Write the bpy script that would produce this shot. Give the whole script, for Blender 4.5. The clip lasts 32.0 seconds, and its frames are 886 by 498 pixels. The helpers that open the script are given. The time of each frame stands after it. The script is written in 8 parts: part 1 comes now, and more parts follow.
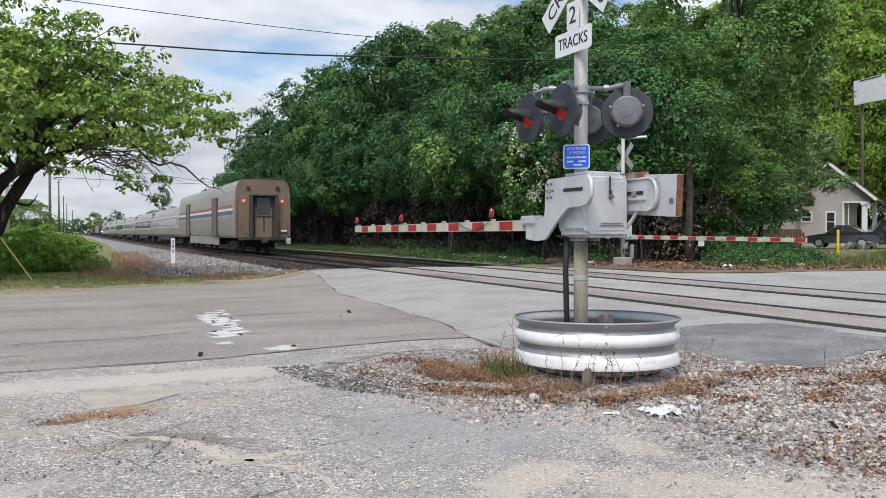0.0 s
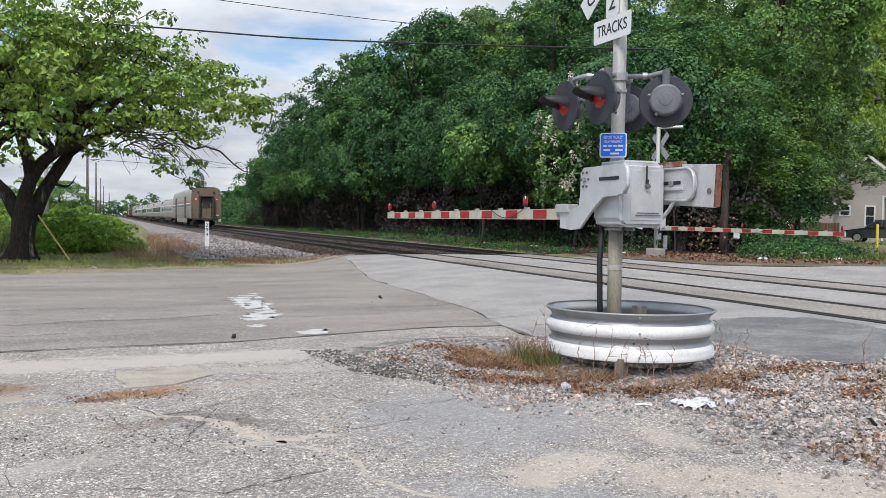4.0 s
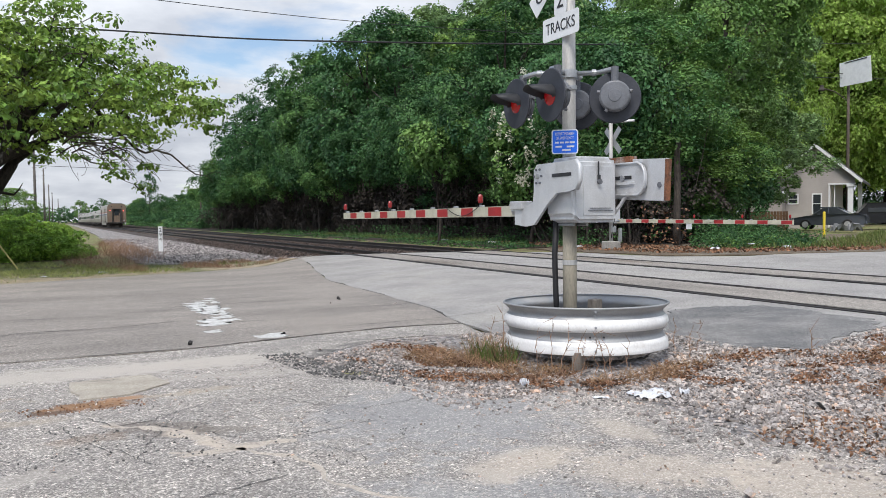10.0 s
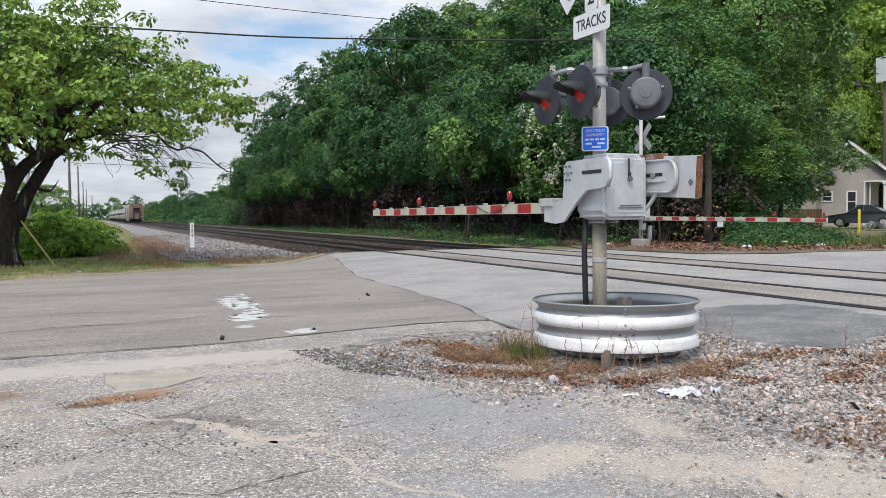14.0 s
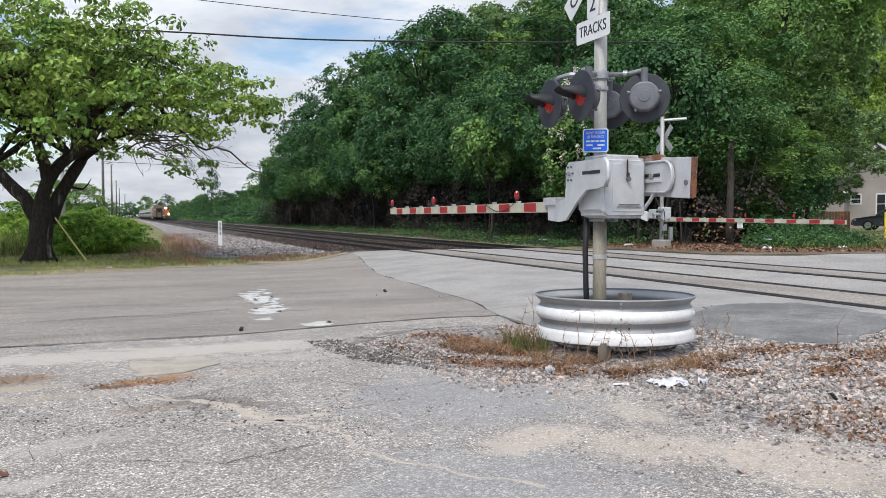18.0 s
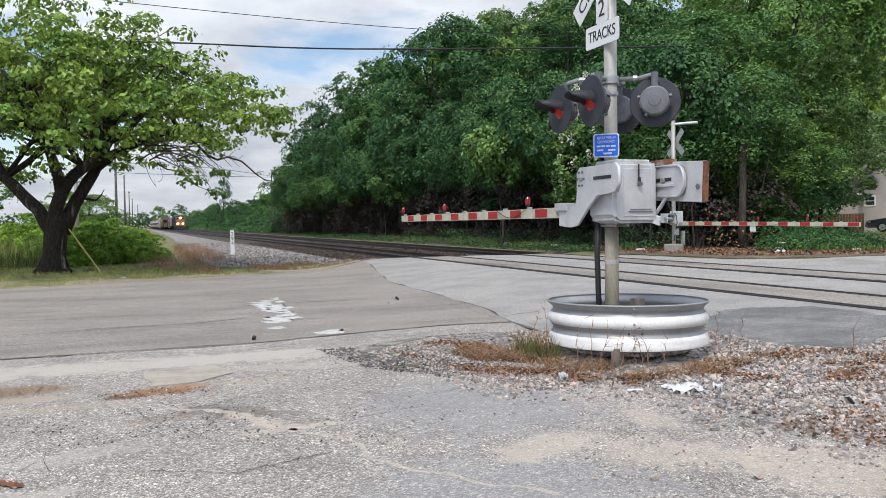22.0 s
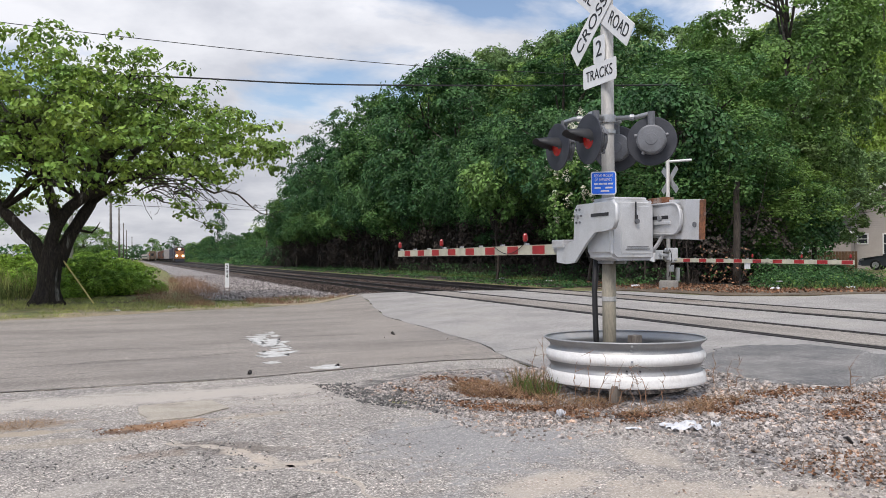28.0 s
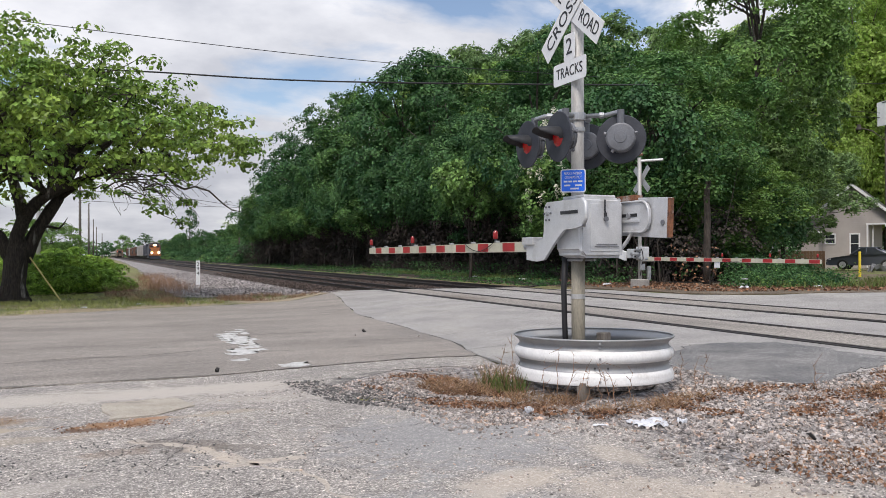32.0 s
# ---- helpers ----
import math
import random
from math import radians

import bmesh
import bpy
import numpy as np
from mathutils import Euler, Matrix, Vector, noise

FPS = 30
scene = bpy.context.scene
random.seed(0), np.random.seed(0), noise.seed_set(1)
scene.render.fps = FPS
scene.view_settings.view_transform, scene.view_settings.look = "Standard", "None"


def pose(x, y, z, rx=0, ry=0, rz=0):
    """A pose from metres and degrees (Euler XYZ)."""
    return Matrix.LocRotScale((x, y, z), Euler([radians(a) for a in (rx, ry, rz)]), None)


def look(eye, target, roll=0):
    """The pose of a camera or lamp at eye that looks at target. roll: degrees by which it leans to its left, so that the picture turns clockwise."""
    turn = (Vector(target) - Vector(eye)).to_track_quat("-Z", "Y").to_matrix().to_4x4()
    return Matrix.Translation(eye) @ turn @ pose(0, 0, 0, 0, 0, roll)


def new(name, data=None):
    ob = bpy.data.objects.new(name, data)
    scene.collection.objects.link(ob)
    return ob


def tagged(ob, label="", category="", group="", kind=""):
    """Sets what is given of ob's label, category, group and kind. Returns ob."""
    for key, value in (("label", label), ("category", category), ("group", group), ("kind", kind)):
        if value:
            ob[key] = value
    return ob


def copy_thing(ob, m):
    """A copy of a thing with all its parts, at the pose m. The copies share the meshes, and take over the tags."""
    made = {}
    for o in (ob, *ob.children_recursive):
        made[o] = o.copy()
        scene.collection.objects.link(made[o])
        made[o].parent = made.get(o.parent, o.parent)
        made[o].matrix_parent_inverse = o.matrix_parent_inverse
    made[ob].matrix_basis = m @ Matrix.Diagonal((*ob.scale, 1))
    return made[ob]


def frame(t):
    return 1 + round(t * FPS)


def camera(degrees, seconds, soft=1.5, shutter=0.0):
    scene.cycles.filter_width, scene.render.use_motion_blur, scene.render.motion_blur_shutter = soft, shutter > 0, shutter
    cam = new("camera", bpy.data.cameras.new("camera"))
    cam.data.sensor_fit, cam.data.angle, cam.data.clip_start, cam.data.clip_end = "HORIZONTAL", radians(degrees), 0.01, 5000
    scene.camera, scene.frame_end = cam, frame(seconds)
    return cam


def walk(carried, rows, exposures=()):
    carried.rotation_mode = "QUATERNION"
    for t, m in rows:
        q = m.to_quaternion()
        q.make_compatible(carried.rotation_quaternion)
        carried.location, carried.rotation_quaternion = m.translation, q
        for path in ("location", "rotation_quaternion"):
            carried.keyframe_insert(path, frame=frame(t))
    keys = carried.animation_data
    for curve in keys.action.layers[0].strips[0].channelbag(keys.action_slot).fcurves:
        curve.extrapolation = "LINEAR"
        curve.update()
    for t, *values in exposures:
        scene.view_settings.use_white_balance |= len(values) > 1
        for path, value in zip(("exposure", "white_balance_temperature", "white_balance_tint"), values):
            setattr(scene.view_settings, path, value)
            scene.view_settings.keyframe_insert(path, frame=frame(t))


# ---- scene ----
cam = camera(57.0, 32.0, soft=0.85)

# the walk: seconds, place, heading, tilt, lean
WALK = [
    (0, -0.297, -0.083, 1.500, -24.666, -1.196, -0.102),
    (0.5, -0.310, -0.083, 1.504, -24.569, -1.474, -0.089),
    (1, -0.309, -0.092, 1.498, -24.466, -1.654, -0.129),
    (1.5, -0.305, -0.078, 1.495, -24.327, -1.762, -0.156),
    (2, -0.307, -0.084, 1.499, -24.113, -1.783, -0.045),
    (2.5, -0.308, -0.091, 1.492, -23.799, -1.643, 0.221),
    (3, -0.308, -0.077, 1.492, -23.449, -1.566, 0.687),
    (3.5, -0.314, -0.051, 1.491, -22.831, -1.683, 1.072),
    (5.5, -0.318, -0.071, 1.497, -21.927, -3.232, 0.275),
    (6, -0.317, -0.066, 1.500, -22.767, -3.307, -0.085),
    (6.5, -0.310, -0.075, 1.502, -23.673, -3.156, -0.220),
    (7, -0.316, -0.083, 1.507, -24.548, -2.907, -0.154),
    (7.5, -0.325, -0.093, 1.508, -25.138, -2.534, -0.077),
    (8, -0.325, -0.103, 1.511, -25.497, -2.210, -0.057),
    (8.5, -0.324, -0.114, 1.516, -25.728, -2.010, -0.120),
    (9, -0.316, -0.108, 1.514, -25.807, -1.959, -0.336),
    (9.5, -0.298, -0.089, 1.508, -25.681, -2.055, -0.503),
    (10, -0.303, -0.081, 1.512, -25.454, -2.243, -0.633),
    (10.5, -0.311, -0.092, 1.509, -25.094, -2.347, -0.610),
    (11, -0.316, -0.094, 1.505, -24.661, -2.400, -0.478),
    (11.5, -0.318, -0.089, 1.506, -24.234, -2.378, -0.524),
    (12, -0.312, -0.087, 1.508, -23.916, -2.315, -0.510),
    (12.5, -0.309, -0.088, 1.502, -23.672, -2.226, -0.434),
    (13, -0.322, -0.089, 1.500, -23.561, -2.187, -0.389),
    (13.5, -0.315, -0.079, 1.502, -23.488, -2.264, -0.459),
    (14, -0.327, -0.100, 1.510, -23.479, -2.428, -0.516),
    (14.5, -0.306, -0.102, 1.506, -23.399, -2.574, -0.619),
    (16.5, -0.368, -0.394, 1.475, -22.803, -2.590, -0.508),
    (17, -0.361, -0.459, 1.477, -22.448, -2.567, -0.316),
    (17.5, -0.298, -0.529, 1.482, -22.003, -2.449, -0.170),
    (18, -0.271, -0.563, 1.480, -21.517, -2.379, -0.161),
    (18.5, -0.269, -0.564, 1.484, -21.133, -2.316, -0.330),
    (19, -0.278, -0.561, 1.486, -20.882, -2.280, -0.421),
    (19.5, -0.269, -0.556, 1.486, -20.696, -2.245, -0.563),
    (20, -0.270, -0.564, 1.484, -20.625, -2.147, -0.643),
    (20.5, -0.269, -0.558, 1.489, -20.591, -2.057, -0.726),
    (21, -0.266, -0.561, 1.489, -20.580, -1.999, -0.738),
    (21.5, -0.264, -0.548, 1.484, -20.646, -1.928, -0.740),
    (22, -0.267, -0.557, 1.482, -20.707, -1.897, -0.823),
    (22.5, -0.261, -0.570, 1.486, -20.743, -1.931, -0.994),
    (23, -0.254, -0.559, 1.491, -20.774, -1.978, -1.259),
    (23.5, -0.253, -0.571, 1.489, -20.633, -2.101, -1.454),
    (24, -0.247, -0.564, 1.485, -20.366, -2.285, -1.685),
    (24.5, -0.244, -0.551, 1.479, -20.038, -2.542, -1.804),
    (26.5, -0.240, -0.562, 1.483, -19.825, -2.361, -1.227),
    (27, -0.250, -0.583, 1.488, -20.068, -1.585, -0.842),
    (27.5, -0.277, -0.571, 1.490, -20.516, -0.537, -0.532),
    (28, -0.312, -0.564, 1.497, -21.132, 0.514, -0.381),
    (28.5, -0.368, -0.536, 1.492, -21.978, 1.395, -0.340),
    (29, -0.399, -0.523, 1.491, -22.708, 1.901, -0.338),
    (29.5, -0.364, -0.565, 1.492, -23.106, 1.931, -0.282),
    (30, -0.293, -0.569, 1.491, -23.154, 1.623, -0.241),
    (30.5, -0.266, -0.557, 1.486, -23.118, 1.143, -0.139),
    (31, -0.261, -0.557, 1.480, -23.107, 0.672, -0.112),
    (31.5, -0.263, -0.565, 1.485, -23.109, 0.392, -0.117),
    (32, -0.252, -0.552, 1.482, -22.936, 0.385, -0.143),]


def cam_pose(x, y, z, yaw, pitch, roll):
    a, p = radians(yaw), radians(pitch)
    way = Vector((-math.sin(a) * math.cos(p), math.cos(a) * math.cos(p), math.sin(p)))
    eye = Vector((x, y, z))
    return look(eye, eye + way, roll)


walk(cam, [(t, cam_pose(*row)) for t, *row in WALK], exposures=[(0, 0.0, 6550, 11), (24, 0.0, 6550, 11), (29, -0.12, 6750, 14), (32, -0.12, 6750, 14)])

# ---- world and light ----
world = bpy.data.worlds.new("world")
scene.world = world
world.use_nodes = True
wt = world.node_tree
wt.nodes.clear()


def wn(kind, **kw):
    n = wt.nodes.new(kind)
    for k, v in kw.items():
        n.inputs[k].default_value = v
    return n


SUN_ELEV, SUN_ROT = radians(55), radians(224)
SKY_SHIFT = (7.3, 4.1, 2.2)
sky = wt.nodes.new("ShaderNodeTexSky")
sky.sky_type, sky.sun_disc, sky.sun_elevation, sky.sun_rotation = "NISHITA", False, SUN_ELEV, SUN_ROT
sky.air_density, sky.dust_density = 1.0, 0.4
coord = wt.nodes.new("ShaderNodeTexCoord")
sep = wt.nodes.new("ShaderNodeSeparateXYZ")
wt.links.new(coord.outputs["Generated"], sep.inputs[0])
zz = wt.nodes.new("ShaderNodeMath")
zz.operation = "ADD"
zz.inputs[1].default_value = 0.26
zmax = wt.nodes.new("ShaderNodeMath")
zmax.operation = "MAXIMUM"
zmax.inputs[1].default_value = 0.0
wt.links.new(sep.outputs["Z"], zmax.inputs[0])
wt.links.new(zmax.outputs[0], zz.inputs[0])
flat = wt.nodes.new("ShaderNodeVectorMath")
flat.operation = "DIVIDE"
comb = wt.nodes.new("ShaderNodeCombineXYZ")
for k in range(3):
    wt.links.new(zz.outputs[0], comb.inputs[k])
wt.links.new(coord.outputs["Generated"], flat.inputs[0])
wt.links.new(comb.outputs[0], flat.inputs[1])
puff = wt.nodes.new("ShaderNodeMapping")
puff.inputs["Location"].default_value = SKY_SHIFT
puff.inputs["Scale"].default_value = (1.0, 1.0, 1.0)
wt.links.new(flat.outputs[0], puff.inputs[0])
cl = wn("ShaderNodeTexNoise", Scale=1.25, Detail=12.0, Roughness=0.54, Distortion=0.3)
wt.links.new(puff.outputs[0], cl.inputs["Vector"])
cover = wt.nodes.new("ShaderNodeValToRGB")
cover.color_ramp.elements[0].position, cover.color_ramp.elements[1].position = 0.448, 0.537
low = wt.nodes.new("ShaderNodeMapRange")
low.inputs["From Min"].default_value, low.inputs["From Max"].default_value = 0.0, 0.16
low.inputs["To Min"].default_value, low.inputs["To Max"].default_value = 0.13, 0.0
wt.links.new(zmax.outputs[0], low.inputs["Value"])
gather = wt.nodes.new("ShaderNodeMath")
gather.operation = "ADD"
wt.links.new(cl.outputs["Fac"], gather.inputs[0])
wt.links.new(low.outputs[0], gather.inputs[1])
wt.links.new(gather.outputs[0], cover.inputs[0])
shade = wn("ShaderNodeTexNoise", Scale=2.2, Detail=7.0, Roughness=0.55)
wt.links.new(puff.outputs[0], shade.inputs["Vector"])
tone = wt.nodes.new("ShaderNodeValToRGB")
tone.color_ramp.elements[0].position, tone.color_ramp.elements[1].position = 0.36, 0.58
tone.color_ramp.elements[0].color = (0.55, 0.595, 0.67, 1)
tone.color_ramp.elements[1].color = (0.80, 0.845, 0.905, 1)
wt.links.new(shade.outputs["Fac"], tone.inputs[0])
bg_sky = wt.nodes.new("ShaderNodeBackground")
bg_sky.inputs["Strength"].default_value = 0.15
wt.links.new(sky.outputs[0], bg_sky.inputs[0])
bg_cloud = wt.nodes.new("ShaderNodeBackground")
rise = wt.nodes.new("ShaderNodeMath")
rise.operation = "MULTIPLY_ADD"
rise.inputs[1].default_value, rise.inputs[2].default_value = 1.2, 0.90
wt.links.new(zmax.outputs[0], rise.inputs[0])
wt.links.new(rise.outputs[0], bg_cloud.inputs["Strength"])
wt.links.new(tone.outputs[0], bg_cloud.inputs[0])
blend = wt.nodes.new("ShaderNodeMixShader")
wt.links.new(cover.outputs[0], blend.inputs[0])
wt.links.new(bg_sky.outputs[0], blend.inputs[1])
wt.links.new(bg_cloud.outputs[0], blend.inputs[2])
wout = wt.nodes.new("ShaderNodeOutputWorld")
wt.links.new(blend.outputs[0], wout.inputs[0])

sun_data = bpy.data.lights.new("sun", "SUN")
sun_data.energy, sun_data.angle, sun_data.color = 3.0, radians(20), (1.0, 0.965, 0.90)
sun = new("sun", sun_data)
sun_dir = Vector((math.sin(SUN_ROT) * math.cos(SUN_ELEV), math.cos(SUN_ROT) * math.cos(SUN_ELEV), math.sin(SUN_ELEV)))
sun.matrix_world = look(sun_dir * 50, (0, 0, 0))


# ---- materials ----
def mat(name, col, rough=0.7, metal=0.0, alt=None, scale=4.0, fine=60.0, amount=0.5, bump=0.15, bump_dist=0.01,
        third=None, third_scale=0.6, spread=(0.4, 0.62), third_at=(0.52, 0.66), rand=0.0, island=False, coords="Object",
        emit=None, emit_power=0.0, translucent=0.0, streak=None, speck=None, hue=None):
    """A node material: two colours by a coarse noise, grain by a fine one, a third colour in large stains."""
    m = bpy.data.materials.new(name)
    m.use_nodes = True
    nt = m.node_tree
    nd, ln = nt.nodes, nt.links
    p = nd["Principled BSDF"]
    p.inputs["Roughness"].default_value, p.inputs["Metallic"].default_value = rough, metal
    tc = nd.new("ShaderNodeTexCoord")
    src = tc.outputs[coords]
    if streak:
        mp = nd.new("ShaderNodeMapping")
        mp.inputs["Scale"].default_value = streak
        ln.new(src, mp.inputs[0])
        src = mp.outputs[0]

    def noise_node(sc, det=6.0):
        n = nd.new("ShaderNodeTexNoise")
        n.inputs["Scale"].default_value, n.inputs["Detail"].default_value = sc, det
        n.inputs["Roughness"].default_value = 0.62
        ln.new(src, n.inputs["Vector"])
        return n

    def ramp(sock, lo, hi):
        r = nd.new("ShaderNodeMapRange")
        r.inputs["From Min"].default_value, r.inputs["From Max"].default_value = lo, hi
        ln.new(sock, r.inputs["Value"])
        return r.outputs[0]

    def mix(fac, a, b, kind="MIX"):
        x = nd.new("ShaderNodeMix")
        x.data_type, x.blend_type = "RGBA", kind
        if isinstance(fac, float):
            x.inputs[0].default_value = fac
        else:
            ln.new(fac, x.inputs[0])
        for sock, v in ((x.inputs[6], a), (x.inputs[7], b)):
            if isinstance(v, tuple):
                sock.default_value = (*v, 1)
            else:
                ln.new(v, sock)
        return x.outputs[2]

    alt = alt or tuple(c * 0.75 for c in col)
    coarse, grain = noise_node(scale), noise_node(fine, 3.0)
    c = mix(ramp(coarse.outputs["Fac"], *spread), col, alt)
    if third:
        big = noise_node(third_scale, 8.0)
        c = mix(ramp(big.outputs["Fac"], *third_at), c, third)
    gv = nd.new("ShaderNodeMapRange")
    gv.inputs["From Min"].default_value, gv.inputs["From Max"].default_value = 0.25, 0.75
    gv.inputs["To Min"].default_value, gv.inputs["To Max"].default_value = 1 - amount, 1 + amount
    ln.new(grain.outputs["Fac"], gv.inputs["Value"])
    vm = nd.new("ShaderNodeVectorMath")
    vm.operation = "SCALE"
    ln.new(c, vm.inputs[0])
    ln.new(gv.outputs[0], vm.inputs["Scale"])
    c = vm.outputs[0]
    if speck:
        vo = nd.new("ShaderNodeTexVoronoi")
        vo.inputs["Scale"].default_value = speck[0]
        ln.new(tc.outputs[coords], vo.inputs["Vector"])
        sp = nd.new("ShaderNodeSeparateColor")
        ln.new(vo.outputs["Color"], sp.inputs[0])
        sr = nd.new("ShaderNodeMapRange")
        sr.inputs["To Min"].default_value, sr.inputs["To Max"].default_value = 1 - speck[1], 1 + speck[1]
        ln.new(sp.outputs[0], sr.inputs["Value"])
        sv = nd.new("ShaderNodeVectorMath")
        sv.operation = "SCALE"
        ln.new(c, sv.inputs[0])
        ln.new(sr.outputs[0], sv.inputs["Scale"])
        c = sv.outputs[0]
    if hue:
        oi2 = nd.new("ShaderNodeObjectInfo")
        hm = nd.new("ShaderNodeMix")
        hm.data_type, hm.blend_type = "RGBA", "MULTIPLY"
        ln.new(oi2.outputs["Random"], hm.inputs[0])
        ln.new(c, hm.inputs[6])
        hm.inputs[7].default_value = (*hue, 1)
        c = hm.outputs[2]
    if rand:
        if island:
            gi = nd.new("ShaderNodeNewGeometry")
            rs = gi.outputs["Random Per Island"]
        else:
            oi = nd.new("ShaderNodeObjectInfo")
            rs = oi.outputs["Random"]
        rr = nd.new("ShaderNodeMapRange")
        rr.inputs["To Min"].default_value, rr.inputs["To Max"].default_value = 1 - rand, 1 + rand
        ln.new(rs, rr.inputs["Value"])
        v2 = nd.new("ShaderNodeVectorMath")
        v2.operation = "SCALE"
        ln.new(c, v2.inputs[0])
        ln.new(rr.outputs[0], v2.inputs["Scale"])
        c = v2.outputs[0]
    ln.new(c, p.inputs["Base Color"])
    if bump:
        b = nd.new("ShaderNodeBump")
        b.inputs["Strength"].default_value, b.inputs["Distance"].default_value = bump, bump_dist
        ln.new(grain.outputs["Fac"], b.inputs["Height"])
        ln.new(b.outputs[0], p.inputs["Normal"])
    if emit:
        p.inputs["Emission Color"].default_value = (*emit, 1)
        p.inputs["Emission Strength"].default_value = emit_power
    if translucent:
        tr = nd.new("ShaderNodeBsdfTranslucent")
        ln.new(c, tr.inputs["Color"])
        ms = nd.new("ShaderNodeMixShader")
        ms.inputs[0].default_value = translucent
        ln.new(p.outputs[0], ms.inputs[1])
        ln.new(tr.outputs[0], ms.inputs[2])
        ln.new(ms.outputs[0], nd["Material Output"].inputs["Surface"])
    return m


ASPHALT_ROAD = mat("asphalt_road", (0.285, 0.257, 0.231), 0.9, alt=(0.208, 0.189, 0.172), scale=0.9, fine=80, amount=0.65, bump=0.7,
                   third=(0.31, 0.278, 0.248), third_scale=0.25, streak=(0.35, 1.0, 1.0))


def aggregate(m, layers, relief):
    """Sets single stones into a paved material: layers of (cells per metre, ramp stops), with their relief."""
    nt = m.node_tree
    nd, ln = nt.nodes, nt.links
    p = nd["Principled BSDF"]
    c = p.inputs["Base Color"].links[0].from_socket
    tc = nd.new("ShaderNodeTexCoord")
    last = None
    for per_metre, stops in layers:
        vo = nd.new("ShaderNodeTexVoronoi")
        vo.inputs["Scale"].default_value = per_metre
        ln.new(tc.outputs["Object"], vo.inputs["Vector"])
        sp = nd.new("ShaderNodeSeparateColor")
        ln.new(vo.outputs["Color"], sp.inputs[0])
        rp = nd.new("ShaderNodeValToRGB")
        rp.color_ramp.interpolation = "LINEAR"
        while len(rp.color_ramp.elements) < len(stops):
            rp.color_ramp.elements.new(0.5)
        for el, (at, v) in zip(rp.color_ramp.elements, stops):
            el.position, el.color = at, (v / 2, v / 2 * 0.99, v / 2 * 0.975, 1)
        ln.new(sp.outputs[0], rp.inputs[0])
        mx = nd.new("ShaderNodeMix")
        mx.data_type, mx.blend_type = "RGBA", "MULTIPLY"
        mx.inputs[0].default_value = 1.0
        ln.new(c, mx.inputs[6])
        ln.new(rp.outputs[0], mx.inputs[7])
        sc = nd.new("ShaderNodeVectorMath")
        sc.operation = "SCALE"
        sc.inputs["Scale"].default_value = 2.0
        ln.new(mx.outputs[2], sc.inputs[0])
        c = sc.outputs[0]
        bp = nd.new("ShaderNodeBump")
        bp.invert = True
        bp.inputs["Strength"].default_value, bp.inputs["Distance"].default_value = relief, 0.35 / per_metre
        ln.new(vo.outputs["Distance"], bp.inputs["Height"])
        if last is not None:
            ln.new(last, bp.inputs["Normal"])
        last = bp.outputs[0]
    ln.new(last, p.inputs["Normal"])
    ln.new(c, p.inputs["Base Color"])
    return c


FINE_STONES = (105, ((0.0, 0.42), (0.18, 0.66), (0.5, 0.92), (0.78, 1.1), (0.86, 1.7), (1.0, 2.0)))
COARSE_STONES = (42, ((0.0, 0.62), (0.12, 0.9), (0.7, 1.0), (0.9, 1.08), (0.96, 1.45), (1.0, 1.6)))


def lot_material():
    """Coarse asphalt with washes of sand and dirt at their own places."""
    m = mat("asphalt_lot", (0.345, 0.322, 0.300), 0.93, alt=(0.27, 0.255, 0.242), scale=1.3, fine=30, amount=0.22, bump=0.1,
            third=(0.385, 0.362, 0.333), third_scale=0.8, third_at=(0.52, 0.72))
    nt = m.node_tree
    nd, ln = nt.nodes, nt.links
    p = nd["Principled BSDF"]
    c = aggregate(m, (FINE_STONES, COARSE_STONES), 0.55)
    tc = nd.new("ShaderNodeTexCoord")
    rough = nd.new("ShaderNodeTexNoise")
    rough.inputs["Scale"].default_value, rough.inputs["Detail"].default_value, rough.inputs["Roughness"].default_value = 4.2, 11, 0.72
    ln.new(tc.outputs["Object"], rough.inputs["Vector"])
    for x, y, rx, ry, turn, col, force in LOT_STAINS:
        mp = nd.new("ShaderNodeMapping")
        mp.vector_type = "TEXTURE"
        mp.inputs["Location"].default_value, mp.inputs["Rotation"].default_value, mp.inputs["Scale"].default_value = (x, y, 0), (0, 0, radians(turn)), (rx, ry, 50)
        ln.new(tc.outputs["Object"], mp.inputs[0])
        ll = nd.new("ShaderNodeVectorMath")
        ll.operation = "LENGTH"
        ln.new(mp.outputs[0], ll.inputs[0])
        ad = nd.new("ShaderNodeMath")
        ad.operation = "MULTIPLY_ADD"
        ad.inputs[1].default_value = 2.4
        ln.new(rough.outputs["Fac"], ad.inputs[0])
        ln.new(ll.outputs["Value"], ad.inputs[2])
        rg = nd.new("ShaderNodeMapRange")
        rg.inputs["From Min"].default_value, rg.inputs["From Max"].default_value = 2.02, 1.66
        rg.inputs["To Min"].default_value, rg.inputs["To Max"].default_value = 0.0, force
        ln.new(ad.outputs[0], rg.inputs["Value"])
        mx = nd.new("ShaderNodeMix")
        mx.data_type = "RGBA"
        ln.new(rg.outputs[0], mx.inputs[0])
        ln.new(c, mx.inputs[6])
        mx.inputs[7].default_value = (*col, 1)
        c = mx.outputs[2]
    ln.new(c, p.inputs["Base Color"])
    return m


PALE, TAN, BROWN, BLACK, RUSTY = (0.45, 0.41, 0.365), (0.37, 0.31, 0.235), (0.21, 0.135, 0.08), (0.075, 0.073, 0.07), (0.27, 0.15, 0.075)
BLUISH, SILT = (0.27, 0.274, 0.28), (0.50, 0.43, 0.355)
